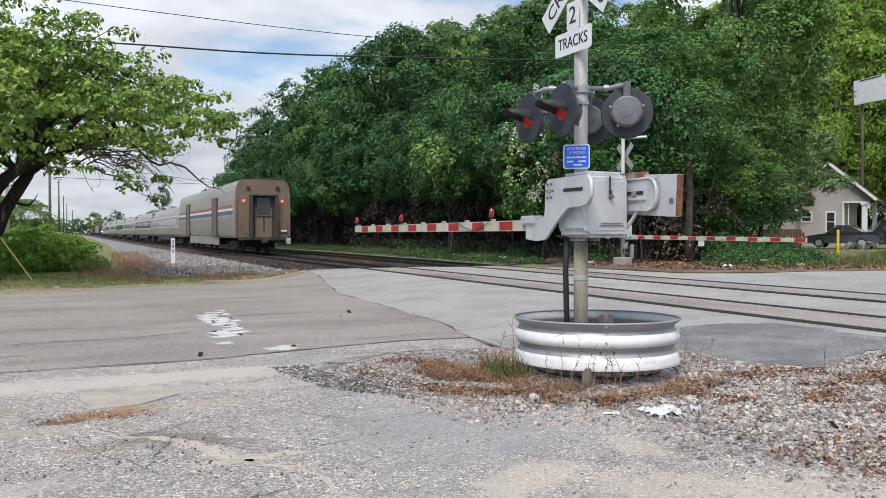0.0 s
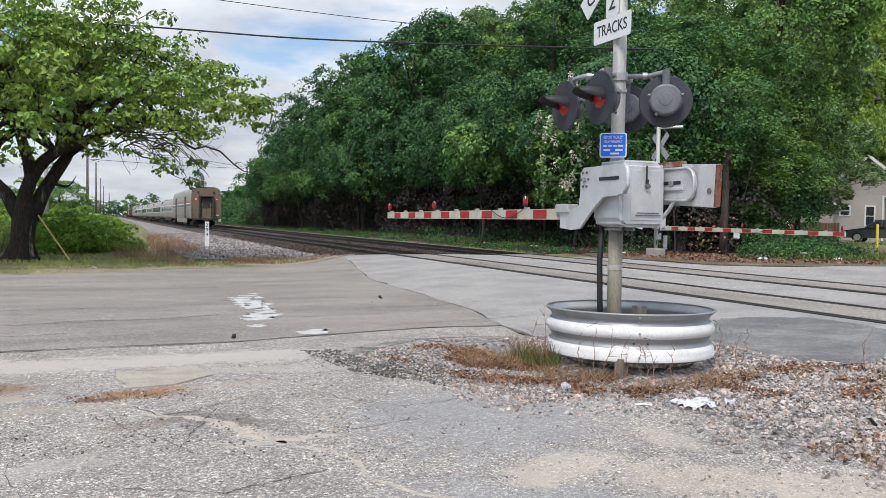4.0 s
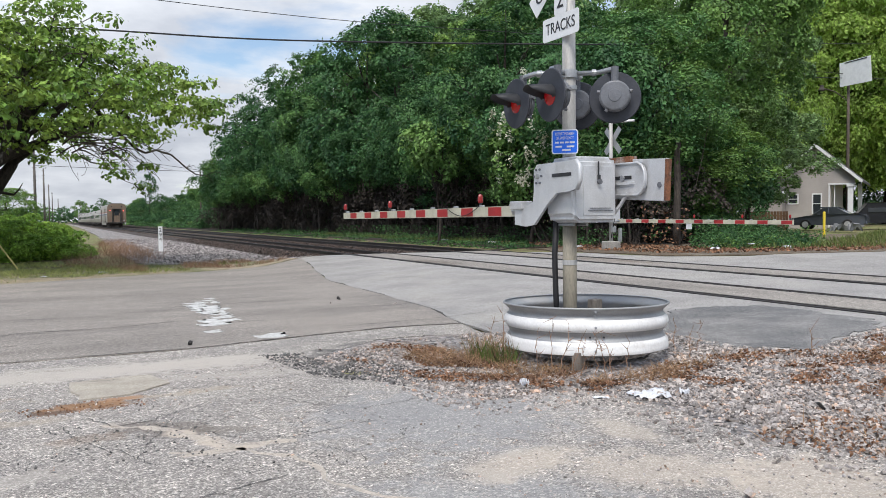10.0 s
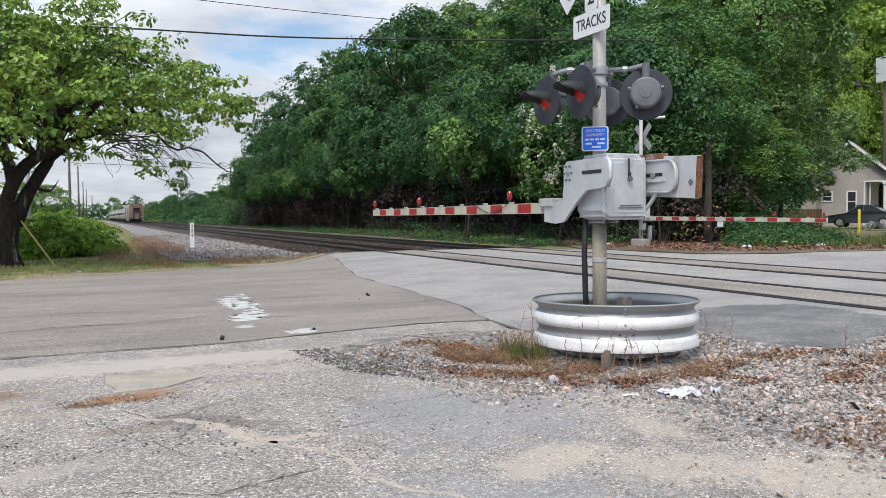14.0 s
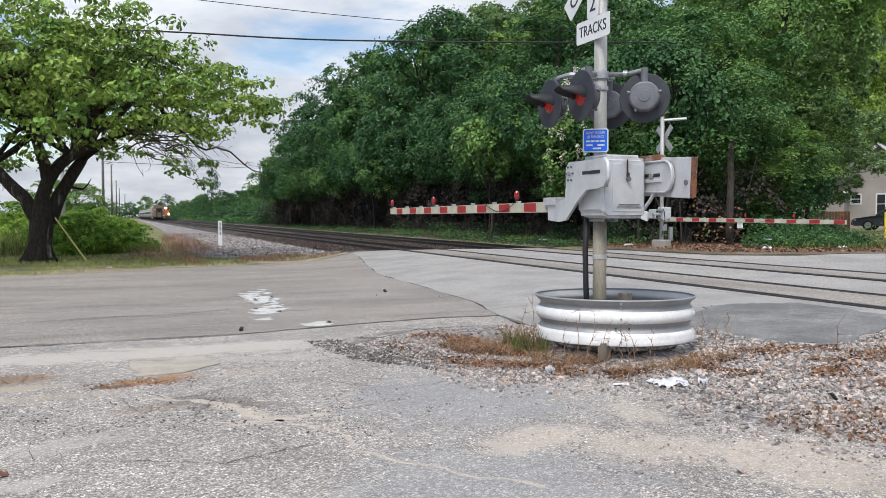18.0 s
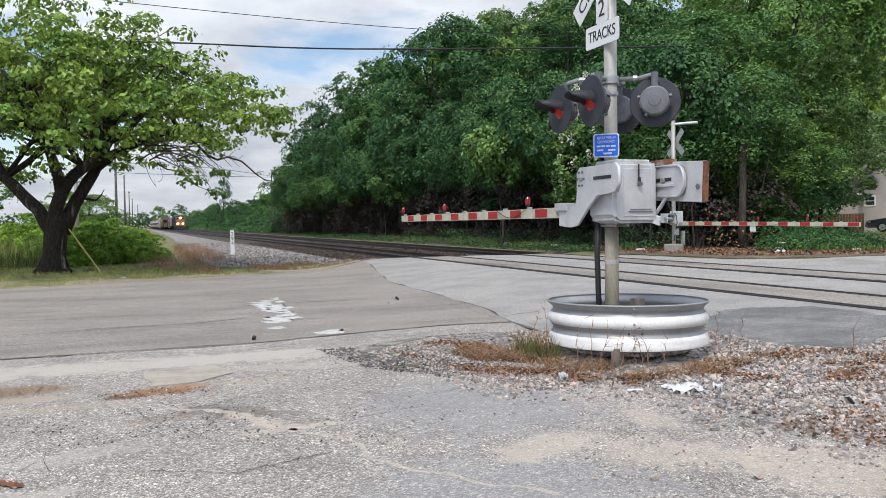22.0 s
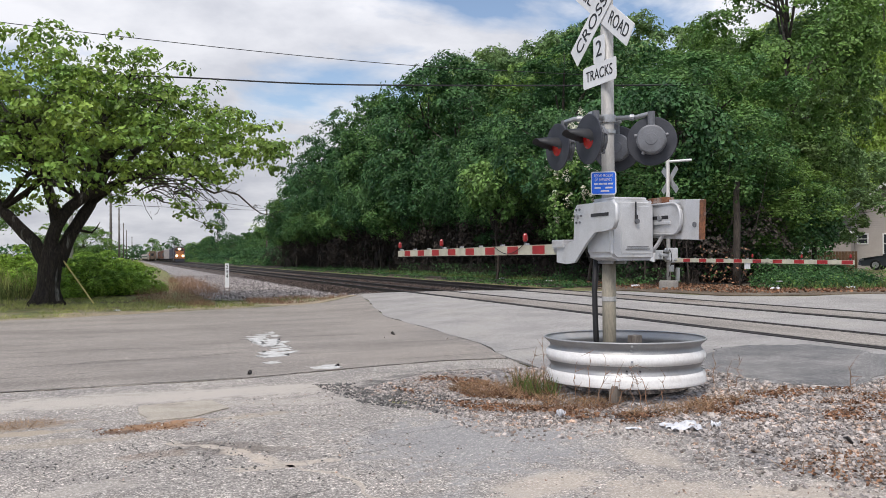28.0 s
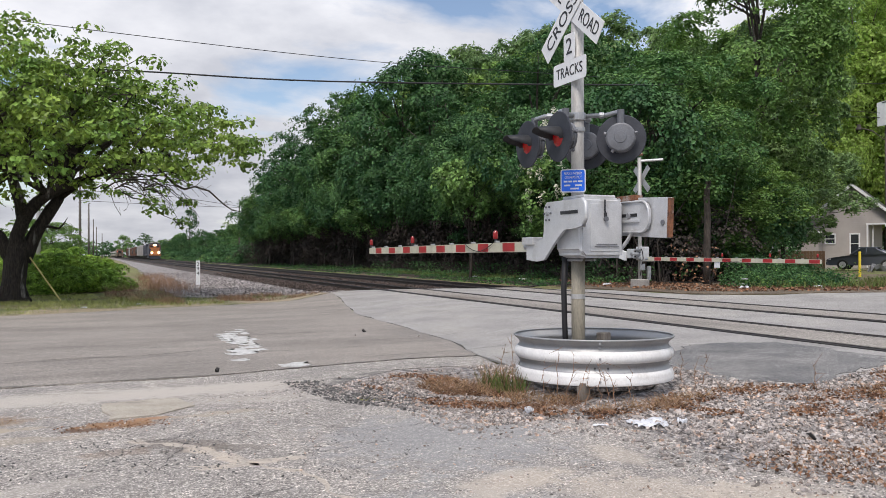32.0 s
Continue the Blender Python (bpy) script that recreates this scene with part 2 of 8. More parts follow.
# place, half sizes, turn, colour, force
LOT_STAINS = [
    # the newer blue-grey asphalt and the sand washed over it
    (2.3, 5.5, 1.35, 1.5, 0, BLUISH, 0.55), (1.6, 3.4, 1.3, 1.2, 20, BLUISH, 0.5), (2.9, 7.3, 0.8, 0.9, 0, BLUISH, 0.55),
    (2.25, 4.15, 0.75, 0.32, 12, SILT, 0.6), (2.9, 3.7, 0.8, 0.5, -30, SILT, 0.5), (3.5, 3.1, 0.7, 0.7, -40, SILT, 0.55), (3.3, 4.5, 0.3, 0.5, 0, SILT, 0.45), (4.2, 2.0, 1.6, 1.2, 0, TAN, 0.5),
    # pale dust along the road's edge
    (-0.5, 8.75, 3.4, 0.55, 0, PALE, 0.8), (-6.0, 8.7, 7.5, 0.75, 0, PALE, 0.85), (1.0, 8.7, 1.7, 0.6, 0, PALE, 0.75), (1.3, 7.9, 1.3, 0.3, -8, PALE, 0.5),
    # brown dirt and bark at the sunken edge
    (-2.6, 7.5, 2.2, 0.35, 3, TAN, 0.8), (-1.25, 7.7, 0.7, 0.3, 0, BROWN, 0.55), (-2.2, 7.25, 0.9, 0.22, 0, RUSTY, 0.7), (-1.2, 7.25, 0.7, 0.16, 0, TAN, 0.9), (-0.12, 7.1, 0.50, 0.22, 3, RUSTY, 0.95),
    (0.18, 7.28, 0.25, 0.12, 0, (0.34, 0.19, 0.10), 0.85), (-0.35, 7.0, 0.30, 0.10, 0, (0.09, 0.06, 0.045), 0.7), (0.75, 7.3, 0.6, 0.16, 10, TAN, 0.5), (-1.0, 6.75, 1.2, 0.2, 0, TAN, 0.45),
    # dark crumbled hollow beside the silt trail
    (0.35, 6.1, 0.55, 0.28, -30, (0.15, 0.125, 0.105), 0.6), (0.75, 5.85, 0.35, 0.18, -20, (0.14, 0.12, 0.10), 0.55), (-0.1, 6.0, 0.4, 0.2, 0, BROWN, 0.3),
    # the winding trail of silt
    (0.02, 6.33, 0.16, 0.05, -45, SILT, 0.8), (0.46, 5.9, 0.12, 0.22, 18, SILT, 0.85), (0.62, 5.55, 0.12, 0.26, 25, SILT, 0.9), (0.86, 5.33, 0.28, 0.09, 0, SILT, 0.85), (0.54, 5.31, 0.22, 0.08, 0, SILT, 0.7),
    (-0.6, 5.2, 0.7, 0.25, 20, PALE, 0.45), (-0.9, 4.4, 0.4, 0.2, 0, PALE, 0.55), (0.2, 3.4, 0.8, 0.4, 10, PALE, 0.35),
    # broken dark asphalt beside the gravel
    (2.5, 8.35, 0.62, 0.95, -20, BLACK, 0.85), (3.1, 9.1, 0.6, 0.3, 0, BLACK, 0.5), (2.3, 7.5, 0.4, 0.35, 0, BLACK, 0.5)]
ASPHALT_LOT = lot_material()
aggregate(ASPHALT_ROAD, ((75, ((0.0, 0.6), (0.2, 0.85), (0.8, 1.05), (0.9, 1.4), (1.0, 1.6))),), 0.4)
ASPHALT_CROSS = mat("asphalt_crossing", (0.335, 0.319, 0.302), 0.9, alt=(0.265, 0.252, 0.24), scale=0.8, fine=50, amount=0.3, bump=0.4,
                    third=(0.36, 0.34, 0.31), third_scale=0.3, speck=(60, 0.25))
ASPHALT_DARK = mat("asphalt_patch", (0.135, 0.135, 0.137), 0.93, alt=(0.225, 0.22, 0.215), scale=1.5, fine=45, amount=0.3, bump=0.2)
aggregate(ASPHALT_DARK, (FINE_STONES,), 0.6)
CONCRETE = mat("worn_concrete", (0.40, 0.355, 0.295), 0.9, alt=(0.31, 0.28, 0.24), scale=1.6, fine=70, amount=0.3, bump=0.4,
               third=(0.27, 0.225, 0.17), third_scale=0.8)
SILT_MAT = mat("washed_silt", (0.47, 0.41, 0.345), 0.95, alt=(0.36, 0.32, 0.28), scale=6, fine=60, amount=0.35, bump=0.4)
SAND = mat("sandy_dust", (0.41, 0.37, 0.31), 0.95, alt=(0.33, 0.295, 0.245), scale=3, fine=90, amount=0.35, bump=0.5)
DIRT = mat("dirt", (0.165, 0.125, 0.085), 0.95, alt=(0.105, 0.08, 0.057), scale=2.2, fine=40, amount=0.6, bump=0.9, bump_dist=0.03,
           third=(0.20, 0.17, 0.13), third_scale=0.6)
GRASSY = mat("grassy_ground", (0.16, 0.20, 0.065), 0.95, alt=(0.24, 0.215, 0.095), scale=1.2, fine=25, amount=0.6, bump=1.0, bump_dist=0.05,
             third=(0.17, 0.125, 0.075), third_scale=0.35, third_at=(0.48, 0.6))
BALLAST = mat("ballast", (0.32, 0.30, 0.29), 0.95, alt=(0.20, 0.185, 0.178), scale=9, fine=22, amount=0.75, bump=1.0, bump_dist=0.05,
              third=(0.25, 0.20, 0.165), third_scale=0.4, speck=(16, 0.55))
BALLAST_DIRTY = mat("dirty_ballast", (0.088, 0.068, 0.058), 0.95, alt=(0.05, 0.039, 0.034), scale=3, fine=22, amount=0.6, bump=1.0, bump_dist=0.05, speck=(14, 0.5))
STONE = mat("crushed_stone", (0.40, 0.355, 0.325), 0.9, alt=(0.27, 0.25, 0.24), scale=14, fine=70, amount=0.3, third=(0.42, 0.30, 0.23), third_scale=9, third_at=(0.55, 0.6), rand=0.55, island=True)
LITTER = mat("dead_leaves", (0.25, 0.128, 0.07), 0.9, alt=(0.15, 0.08, 0.048), scale=12, fine=60, amount=0.3, rand=0.55, island=True)
STRAW = mat("dry_weeds", (0.36, 0.235, 0.13), 0.9, alt=(0.20, 0.12, 0.07), scale=5, fine=40, amount=0.3, rand=0.4, island=True, translucent=0.2)
REDWEED = mat("red_weeds", (0.31, 0.185, 0.115), 0.9, alt=(0.21, 0.12, 0.075), scale=5, fine=40, amount=0.3, rand=0.4, island=True)
GRASS = mat("grass_blades", (0.10, 0.155, 0.035), 0.8, alt=(0.16, 0.17, 0.055), scale=0.8, fine=30, amount=0.3, rand=0.45, island=True, translucent=0.25)
# clump-sized two-tone noise puts lit and shaded masses into LEAF and LEAF_DARK
LEAF = mat("leaves", (0.055, 0.145, 0.045), 0.55, alt=(0.13, 0.25, 0.07), scale=0.7, fine=3, amount=0.4, rand=0.42, island=True, bump=0, translucent=0.28, hue=(1.1, 1.03, 0.88))
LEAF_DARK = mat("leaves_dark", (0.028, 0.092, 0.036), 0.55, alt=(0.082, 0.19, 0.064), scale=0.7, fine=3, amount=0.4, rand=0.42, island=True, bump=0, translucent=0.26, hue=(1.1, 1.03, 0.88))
LEAF_MID = mat("leaves_mid", (0.098, 0.21, 0.06), 0.5, alt=(0.175, 0.31, 0.09), scale=0.4, fine=3, amount=0.35, rand=0.5, island=True, bump=0, translucent=0.3, hue=(1.15, 1.03, 0.8))
LEAF_YOUNG = mat("leaves_bright", (0.36, 0.50, 0.13), 0.5, alt=(0.27, 0.41, 0.10), scale=0.5, fine=3, amount=0.3, rand=0.45, island=True, bump=0, translucent=0.6, hue=(1.1, 1.03, 0.85))
LEAF_BUSH = mat("leaves_bush", (0.20, 0.35, 0.065), 0.55, alt=(0.29, 0.46, 0.085), scale=0.7, fine=3, amount=0.4, rand=0.45, island=True, bump=0, translucent=0.45, hue=(1.15, 1.03, 0.8))
# pale leaf colour that also carries the sunlight on the ridge's crown tops
LEAF_SAGE = mat("leaves_sage", (0.135, 0.235, 0.09), 0.5, alt=(0.21, 0.325, 0.13), scale=0.6, fine=3, amount=0.35, rand=0.5, island=True, bump=0, translucent=0.35, hue=(1.08, 1.02, 0.9))
# the second tone adds yellow sunlit highlights to the broad leaves' colour
LEAF_CATALPA = mat("leaves_broad", (0.115, 0.215, 0.038), 0.45, alt=(0.235, 0.335, 0.06), scale=0.6, fine=3, amount=0.3, rand=0.55, island=True, bump=0, translucent=0.22)
STONE_GREY = mat("railway_stone", (0.33, 0.30, 0.29), 0.9, alt=(0.20, 0.18, 0.175), scale=8, fine=60, amount=0.3, rand=0.8, island=True)
STONE_BROWN = mat("rusty_stone", (0.085, 0.062, 0.052), 0.95, alt=(0.045, 0.034, 0.03), scale=8, fine=60, amount=0.3, rand=0.6, island=True)
CRUMB = mat("asphalt_crumb", (0.075, 0.073, 0.072), 0.9, alt=(0.16, 0.155, 0.15), scale=9, fine=60, amount=0.3, rand=0.5, island=True)
# near-black tone puts the shade under the trees into the brush colour
SHADE_BRUSH = mat("bare_brush", (0.060, 0.047, 0.038), 0.95, alt=(0.035, 0.029, 0.025), scale=3, fine=40, amount=0.3, rand=0.5, island=True)
VERGE_DIRT = mat("verge_dirt", (0.36, 0.295, 0.21), 0.95, alt=(0.27, 0.22, 0.145), scale=1.6, fine=40, amount=0.6, bump=0.9, bump_dist=0.03, third=(0.13, 0.15, 0.055), third_scale=0.5, third_at=(0.45, 0.6), speck=(40, 0.4))
PANEL = mat("crossing_panel", (0.295, 0.268, 0.238), 0.9, alt=(0.225, 0.203, 0.18), scale=1.2, fine=50, amount=0.45, bump=0.4, streak=(1.0, 0.25, 1.0), third=(0.16, 0.125, 0.10), third_scale=0.5, third_at=(0.54, 0.7), speck=(60, 0.3))
# floor colour set very dark to add the shade under the crowns
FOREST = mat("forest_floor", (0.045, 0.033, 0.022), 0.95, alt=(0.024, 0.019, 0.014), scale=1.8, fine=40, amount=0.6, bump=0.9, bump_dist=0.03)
for leaf in (LEAF, LEAF_BUSH, LEAF_SAGE, LEAF_DARK, LEAF_MID, LEAF_YOUNG, LEAF_CATALPA):
    leaf.node_tree.nodes["Principled BSDF"].inputs["Specular IOR Level"].default_value = 0.32
PALEGRASS = mat("pale_grass", (0.36, 0.38, 0.13), 0.85, alt=(0.27, 0.31, 0.09), scale=0.8, fine=30, amount=0.3, rand=0.4, island=True, translucent=0.25)
BARK_OLD = mat("furrowed_bark", (0.042, 0.033, 0.027), 0.95, alt=(0.022, 0.018, 0.015), scale=11, fine=34, amount=0.75, bump=1.0, bump_dist=0.12, streak=(1, 1, 0.2),
               third=(0.24, 0.235, 0.22), third_scale=2.2, third_at=(0.58, 0.66))
BLOSSOM = mat("blossom", (0.78, 0.77, 0.66), 0.8, alt=(0.66, 0.66, 0.5), scale=3, fine=20, amount=0.2, rand=0.2, island=True, bump=0, translucent=0.3)
BARK = mat("bark", (0.070, 0.056, 0.046), 0.95, alt=(0.034, 0.028, 0.024), scale=6, fine=26, amount=0.6, bump=1.0, bump_dist=0.04, streak=(1, 1, 0.22),
           third=(0.16, 0.15, 0.135), third_scale=1.3, third_at=(0.56, 0.66))
STEEL_RAIL = mat("rail_steel", (0.042, 0.032, 0.028), 0.55, 0.4, alt=(0.026, 0.02, 0.018), scale=5, fine=60, amount=0.3)
RUBBER = mat("flangeway", (0.028, 0.026, 0.025), 0.9, scale=5, fine=60, amount=0.4)
TIE = mat("tie_wood", (0.075, 0.052, 0.04), 0.95, alt=(0.12, 0.09, 0.07), scale=6, fine=50, amount=0.5, rand=0.35, streak=(0.3, 3, 1))
GALV = mat("galvanised_steel", (0.44, 0.45, 0.46), 0.42, 0.6, alt=(0.36, 0.37, 0.385), scale=7, fine=45, amount=0.15, bump=0.08)
SILVER = mat("silver_paint", (0.60, 0.61, 0.625), 0.45, 0.25, alt=(0.53, 0.54, 0.555), scale=5, fine=80, amount=0.12, bump=0.08,
             third=(0.36, 0.345, 0.33), third_scale=2.4, third_at=(0.55, 0.75))
MASTFOOT = mat("mast_foot_paint", (0.30, 0.27, 0.21), 0.7, 0.1, alt=(0.22, 0.20, 0.155), scale=5, fine=60, amount=0.25, streak=(1, 1, 0.25), third=(0.38, 0.37, 0.34), third_scale=1.4, third_at=(0.5, 0.65))
MASTPAINT = mat("mast_paint", (0.46, 0.455, 0.445), 0.55, 0.15, alt=(0.37, 0.36, 0.345), scale=4, fine=60, amount=0.18, streak=(1, 1, 0.3),
                third=(0.33, 0.30, 0.24), third_scale=1.0, third_at=(0.5, 0.7))
RINGPAINT = mat("ring_steel", (0.36, 0.365, 0.37), 0.45, 0.35, alt=(0.30, 0.305, 0.31), scale=3, fine=70, amount=0.12, bump=0.06,
                third=(0.42, 0.40, 0.38), third_scale=2.0, third_at=(0.56, 0.75))
WHITEBAND = mat("white_band", (0.80, 0.80, 0.79), 0.55, alt=(0.70, 0.69, 0.68), scale=3, fine=50, amount=0.1, third=(0.50, 0.46, 0.42),
                third_scale=2.0, third_at=(0.58, 0.75))
RUST = mat("rust", (0.24, 0.10, 0.05), 0.9, alt=(0.12, 0.055, 0.035), scale=12, fine=60, amount=0.4, third=(0.40, 0.36, 0.33), third_scale=6)
SIGN_WHITE = mat("sign_white", (0.76, 0.77, 0.78), 0.45, alt=(0.68, 0.69, 0.70), scale=3, fine=60, amount=0.07, bump=0)
SIGN_BLUE = mat("sign_blue", (0.008, 0.16, 0.86), 0.4, alt=(0.01, 0.145, 0.78), scale=3, fine=60, amount=0.1, bump=0)
BLACKPAINT = mat("black_paint", (0.018, 0.019, 0.022), 0.6, alt=(0.03, 0.031, 0.035), scale=6, fine=60, amount=0.2, bump=0.05)
DISC = mat("disc_paint", (0.028, 0.031, 0.042), 0.6, alt=(0.042, 0.046, 0.058), scale=4, fine=60, amount=0.15, bump=0.05)
HOUSING = mat("lamp_housing", (0.155, 0.162, 0.18), 0.5, 0.1, alt=(0.115, 0.12, 0.132), scale=6, fine=60, amount=0.15)
LENS = mat("red_lens_lit", (0.27, 0.006, 0.012), 0.15, alt=(0.35, 0.01, 0.01), scale=8, fine=60, amount=0.1, bump=0, emit=(1.0, 0.02, 0.025), emit_power=0.05)
LENS_DIM = mat("red_lens", (0.32, 0.015, 0.015), 0.2, alt=(0.22, 0.01, 0.012), scale=8, fine=60, amount=0.1, bump=0)
RED = mat("reflective_red", (0.38, 0.022, 0.026), 0.5, alt=(0.30, 0.018, 0.022), scale=4, fine=60, amount=0.12, bump=0)
CREAM = mat("reflective_white", (0.53, 0.51, 0.40), 0.5, alt=(0.43, 0.41, 0.32), scale=4, fine=60, amount=0.1, bump=0)
CABLE = mat("black_cable", (0.02, 0.02, 0.022), 0.6, scale=6, fine=60, amount=0.2)
WOOD_POST = mat("grey_wood", (0.22, 0.19, 0.16), 0.9, alt=(0.15, 0.13, 0.11), scale=6, fine=40, amount=0.4, streak=(1, 1, 0.2))
POLE_YELLOW = mat("yellow_plastic", (0.62, 0.50, 0.18), 0.6, alt=(0.55, 0.45, 0.2), scale=5, fine=50, amount=0.15)
BOLLARD = mat("yellow_paint", (0.72, 0.55, 0.03), 0.55, alt=(0.62, 0.47, 0.04), scale=5, fine=50, amount=0.15)
PAINT_LINE = mat("road_paint", (0.60, 0.60, 0.58), 0.8, alt=(0.40, 0.39, 0.37), scale=14, fine=50, amount=0.25)
TAR = mat("crack_tar", (0.075, 0.07, 0.066), 0.9, scale=6, fine=60, amount=0.4)
PAPER = mat("paper", (0.66, 0.67, 0.70), 0.6, alt=(0.5, 0.51, 0.54), scale=9, fine=60, amount=0.08)
SIDING = mat("vinyl_siding", (0.40, 0.365, 0.34), 0.6, alt=(0.365, 0.335, 0.31), scale=1, fine=40, amount=0.06, bump=0.05)
TRIM_WHITE = mat("white_trim", (0.74, 0.74, 0.74), 0.5, alt=(0.68, 0.68, 0.68), scale=3, fine=40, amount=0.06, bump=0)
SHINGLE = mat("roof_shingle", (0.085, 0.08, 0.08), 0.95, alt=(0.055, 0.052, 0.053), scale=6, fine=30, amount=0.4, bump=0.5)
GLASS_DARK = mat("window_glass", (0.03, 0.035, 0.04), 0.06, alt=(0.045, 0.05, 0.055), scale=1, fine=10, amount=0.1, bump=0)
CAR_BLUE = mat("car_paint_blue", (0.15, 0.165, 0.20), 0.22, 0.55, alt=(0.16, 0.175, 0.21), scale=2, fine=60, amount=0.05, bump=0)
CAR_BLACK = mat("car_paint_black", (0.012, 0.012, 0.015), 0.25, 0.1, scale=2, fine=60, amount=0.05, bump=0)
TYRE = mat("tyre", (0.02, 0.02, 0.02), 0.85, scale=8, fine=60, amount=0.2)
CHROME = mat("wheel_silver", (0.6, 0.6, 0.62), 0.4, 0.5, scale=4, fine=60, amount=0.1)
STAINLESS = mat("stainless", (0.37, 0.345, 0.305), 0.45, 0.25, alt=(0.31, 0.29, 0.26), scale=0.8, fine=25, amount=0.12, bump=0.04,
                third=(0.30, 0.265, 0.225), third_scale=0.5, streak=(1, 0.3, 2))
GRIMY = mat("grimy_end", (0.215, 0.15, 0.105), 0.75, 0.1, alt=(0.165, 0.128, 0.095), scale=1.6, fine=30, amount=0.25, streak=(1, 1, 0.35))
STRIPE_RED = mat("stripe_red", (0.38, 0.13, 0.10), 0.5, scale=2, fine=30, amount=0.12, bump=0)
STRIPE_BLUE = mat("stripe_blue", (0.085, 0.12, 0.23), 0.5, scale=2, fine=30, amount=0.12, bump=0)
UNDERFRAME = mat("underframe", (0.04, 0.036, 0.033), 0.85, alt=(0.065, 0.055, 0.048), scale=3, fine=30, amount=0.3)
TAIL = mat("tail_light", (0.6, 0.1, 0.08), 0.3, emit=(1.0, 0.07, 0.05), emit_power=4.0, bump=0, scale=3, fine=30, amount=0.1)
HEADLIGHT = mat("head_light", (0.9, 0.85, 0.7), 0.3, emit=(1.0, 0.78, 0.48), emit_power=45.0, bump=0, scale=3, fine=30, amount=0.1)
LOCO_DARK = mat("loco_navy", (0.032, 0.038, 0.060), 0.55, alt=(0.045, 0.045, 0.055), scale=1.2, fine=30, amount=0.2)
# orange tone carries the headlights' glow on the locomotive's front
LOCO_GLOW_ORANGE = mat("loco_orange", (0.33, 0.13, 0.045), 0.55, alt=(0.25, 0.10, 0.04), scale=1.2, fine=30, amount=0.2)
FREIGHT_GREY = mat("freight_grey", (0.34, 0.33, 0.32), 0.7, alt=(0.27, 0.255, 0.24), scale=1.0, fine=30, amount=0.2)
FREIGHT_BROWN = mat("freight_brown", (0.15, 0.075, 0.05), 0.8, alt=(0.11, 0.06, 0.045), scale=1.0, fine=30, amount=0.2)
POLE_STEEL = mat("pole_steel", (0.13, 0.115, 0.105), 0.8, alt=(0.10, 0.09, 0.085), scale=2, fine=30, amount=0.2)
POLE_PALE = mat("pole_pale", (0.42, 0.42, 0.42), 0.7, scale=2, fine=30, amount=0.1)
POLE_WOOD = mat("pole_wood", (0.13, 0.105, 0.085), 0.9, alt=(0.09, 0.07, 0.06), scale=3, fine=30, amount=0.3, streak=(1, 1, 0.1))
FOUNDATION = mat("foundation_concrete", (0.36, 0.34, 0.31), 0.9, alt=(0.28, 0.26, 0.24), scale=3, fine=50, amount=0.25)
TARP = mat("grey_tarp", (0.22, 0.225, 0.24), 0.6, alt=(0.16, 0.165, 0.18), scale=5, fine=30, amount=0.2)
FENCE_WOOD = mat("fence_wood", (0.21, 0.12, 0.065), 0.85, alt=(0.15, 0.088, 0.05), scale=3, fine=40, amount=0.3, rand=0.2)


# ---- mesh helpers ----
def part(name, bm, material, parent=None, label="", smooth=False, loc=None):
    """Links a bmesh as one mesh object under a thing or a part."""
    me = bpy.data.meshes.new(name)
    bm.normal_update()
    bm.to_mesh(me)
    bm.free()
    me.materials.append(material)
    if smooth:
        me.shade_smooth()
    ob = new(name, me)
    if parent is not None:
        ob.parent = parent
    if loc is not None:
        ob.location = loc
    if label:
        ob["label"] = label
    return ob


def again(ob, m, parent):
    """Another piece on the same mesh."""
    o = new(ob.name.split(".")[0], ob.data)
    o.parent = parent
    o.matrix_basis = m
    return o


def thing(name, m, label, category, group="", kind=""):
    e = new(name)
    e.empty_display_size = 0.3
    e.matrix_basis = m
    return tagged(e, label, category, group, kind)


def add_box(bm, c, s, bevel=0.0, rot=None):
    r = bmesh.ops.create_cube(bm, size=1.0)
    vs = r["verts"]
    bmesh.ops.scale(bm, vec=s, verts=vs)
    if bevel:
        es = list({e for v in vs for e in v.link_edges})
        out = bmesh.ops.bevel(bm, geom=es, offset=bevel, segments=2, affect="EDGES", profile=0.5)
        vs = list({v for f in out["faces"] for v in f.verts} | {v for v in vs if v.is_valid})
    if rot is not None:
        bmesh.ops.transform(bm, matrix=rot, verts=vs)
    bmesh.ops.translate(bm, vec=c, verts=vs)
    return vs


def box(c, s, bevel=0.0, rot=None):
    bm = bmesh.new()
    add_box(bm, c, s, bevel, rot)
    return bm


def add_rod(bm, a, b, r0, r1=None, n=12):
    a, b = Vector(a), Vector(b)
    r1 = r0 if r1 is None else r1
    d = b - a
    m = Matrix.Translation((a + b) / 2) @ d.to_track_quat("Z", "Y").to_matrix().to_4x4()
    return bmesh.ops.create_cone(bm, cap_ends=True, segments=n, radius1=r0, radius2=r1, depth=d.length, matrix=m)["verts"]


def rod(a, b, r0, r1=None, n=12):
    bm = bmesh.new()
    add_rod(bm, a, b, r0, r1, n)
    return bm


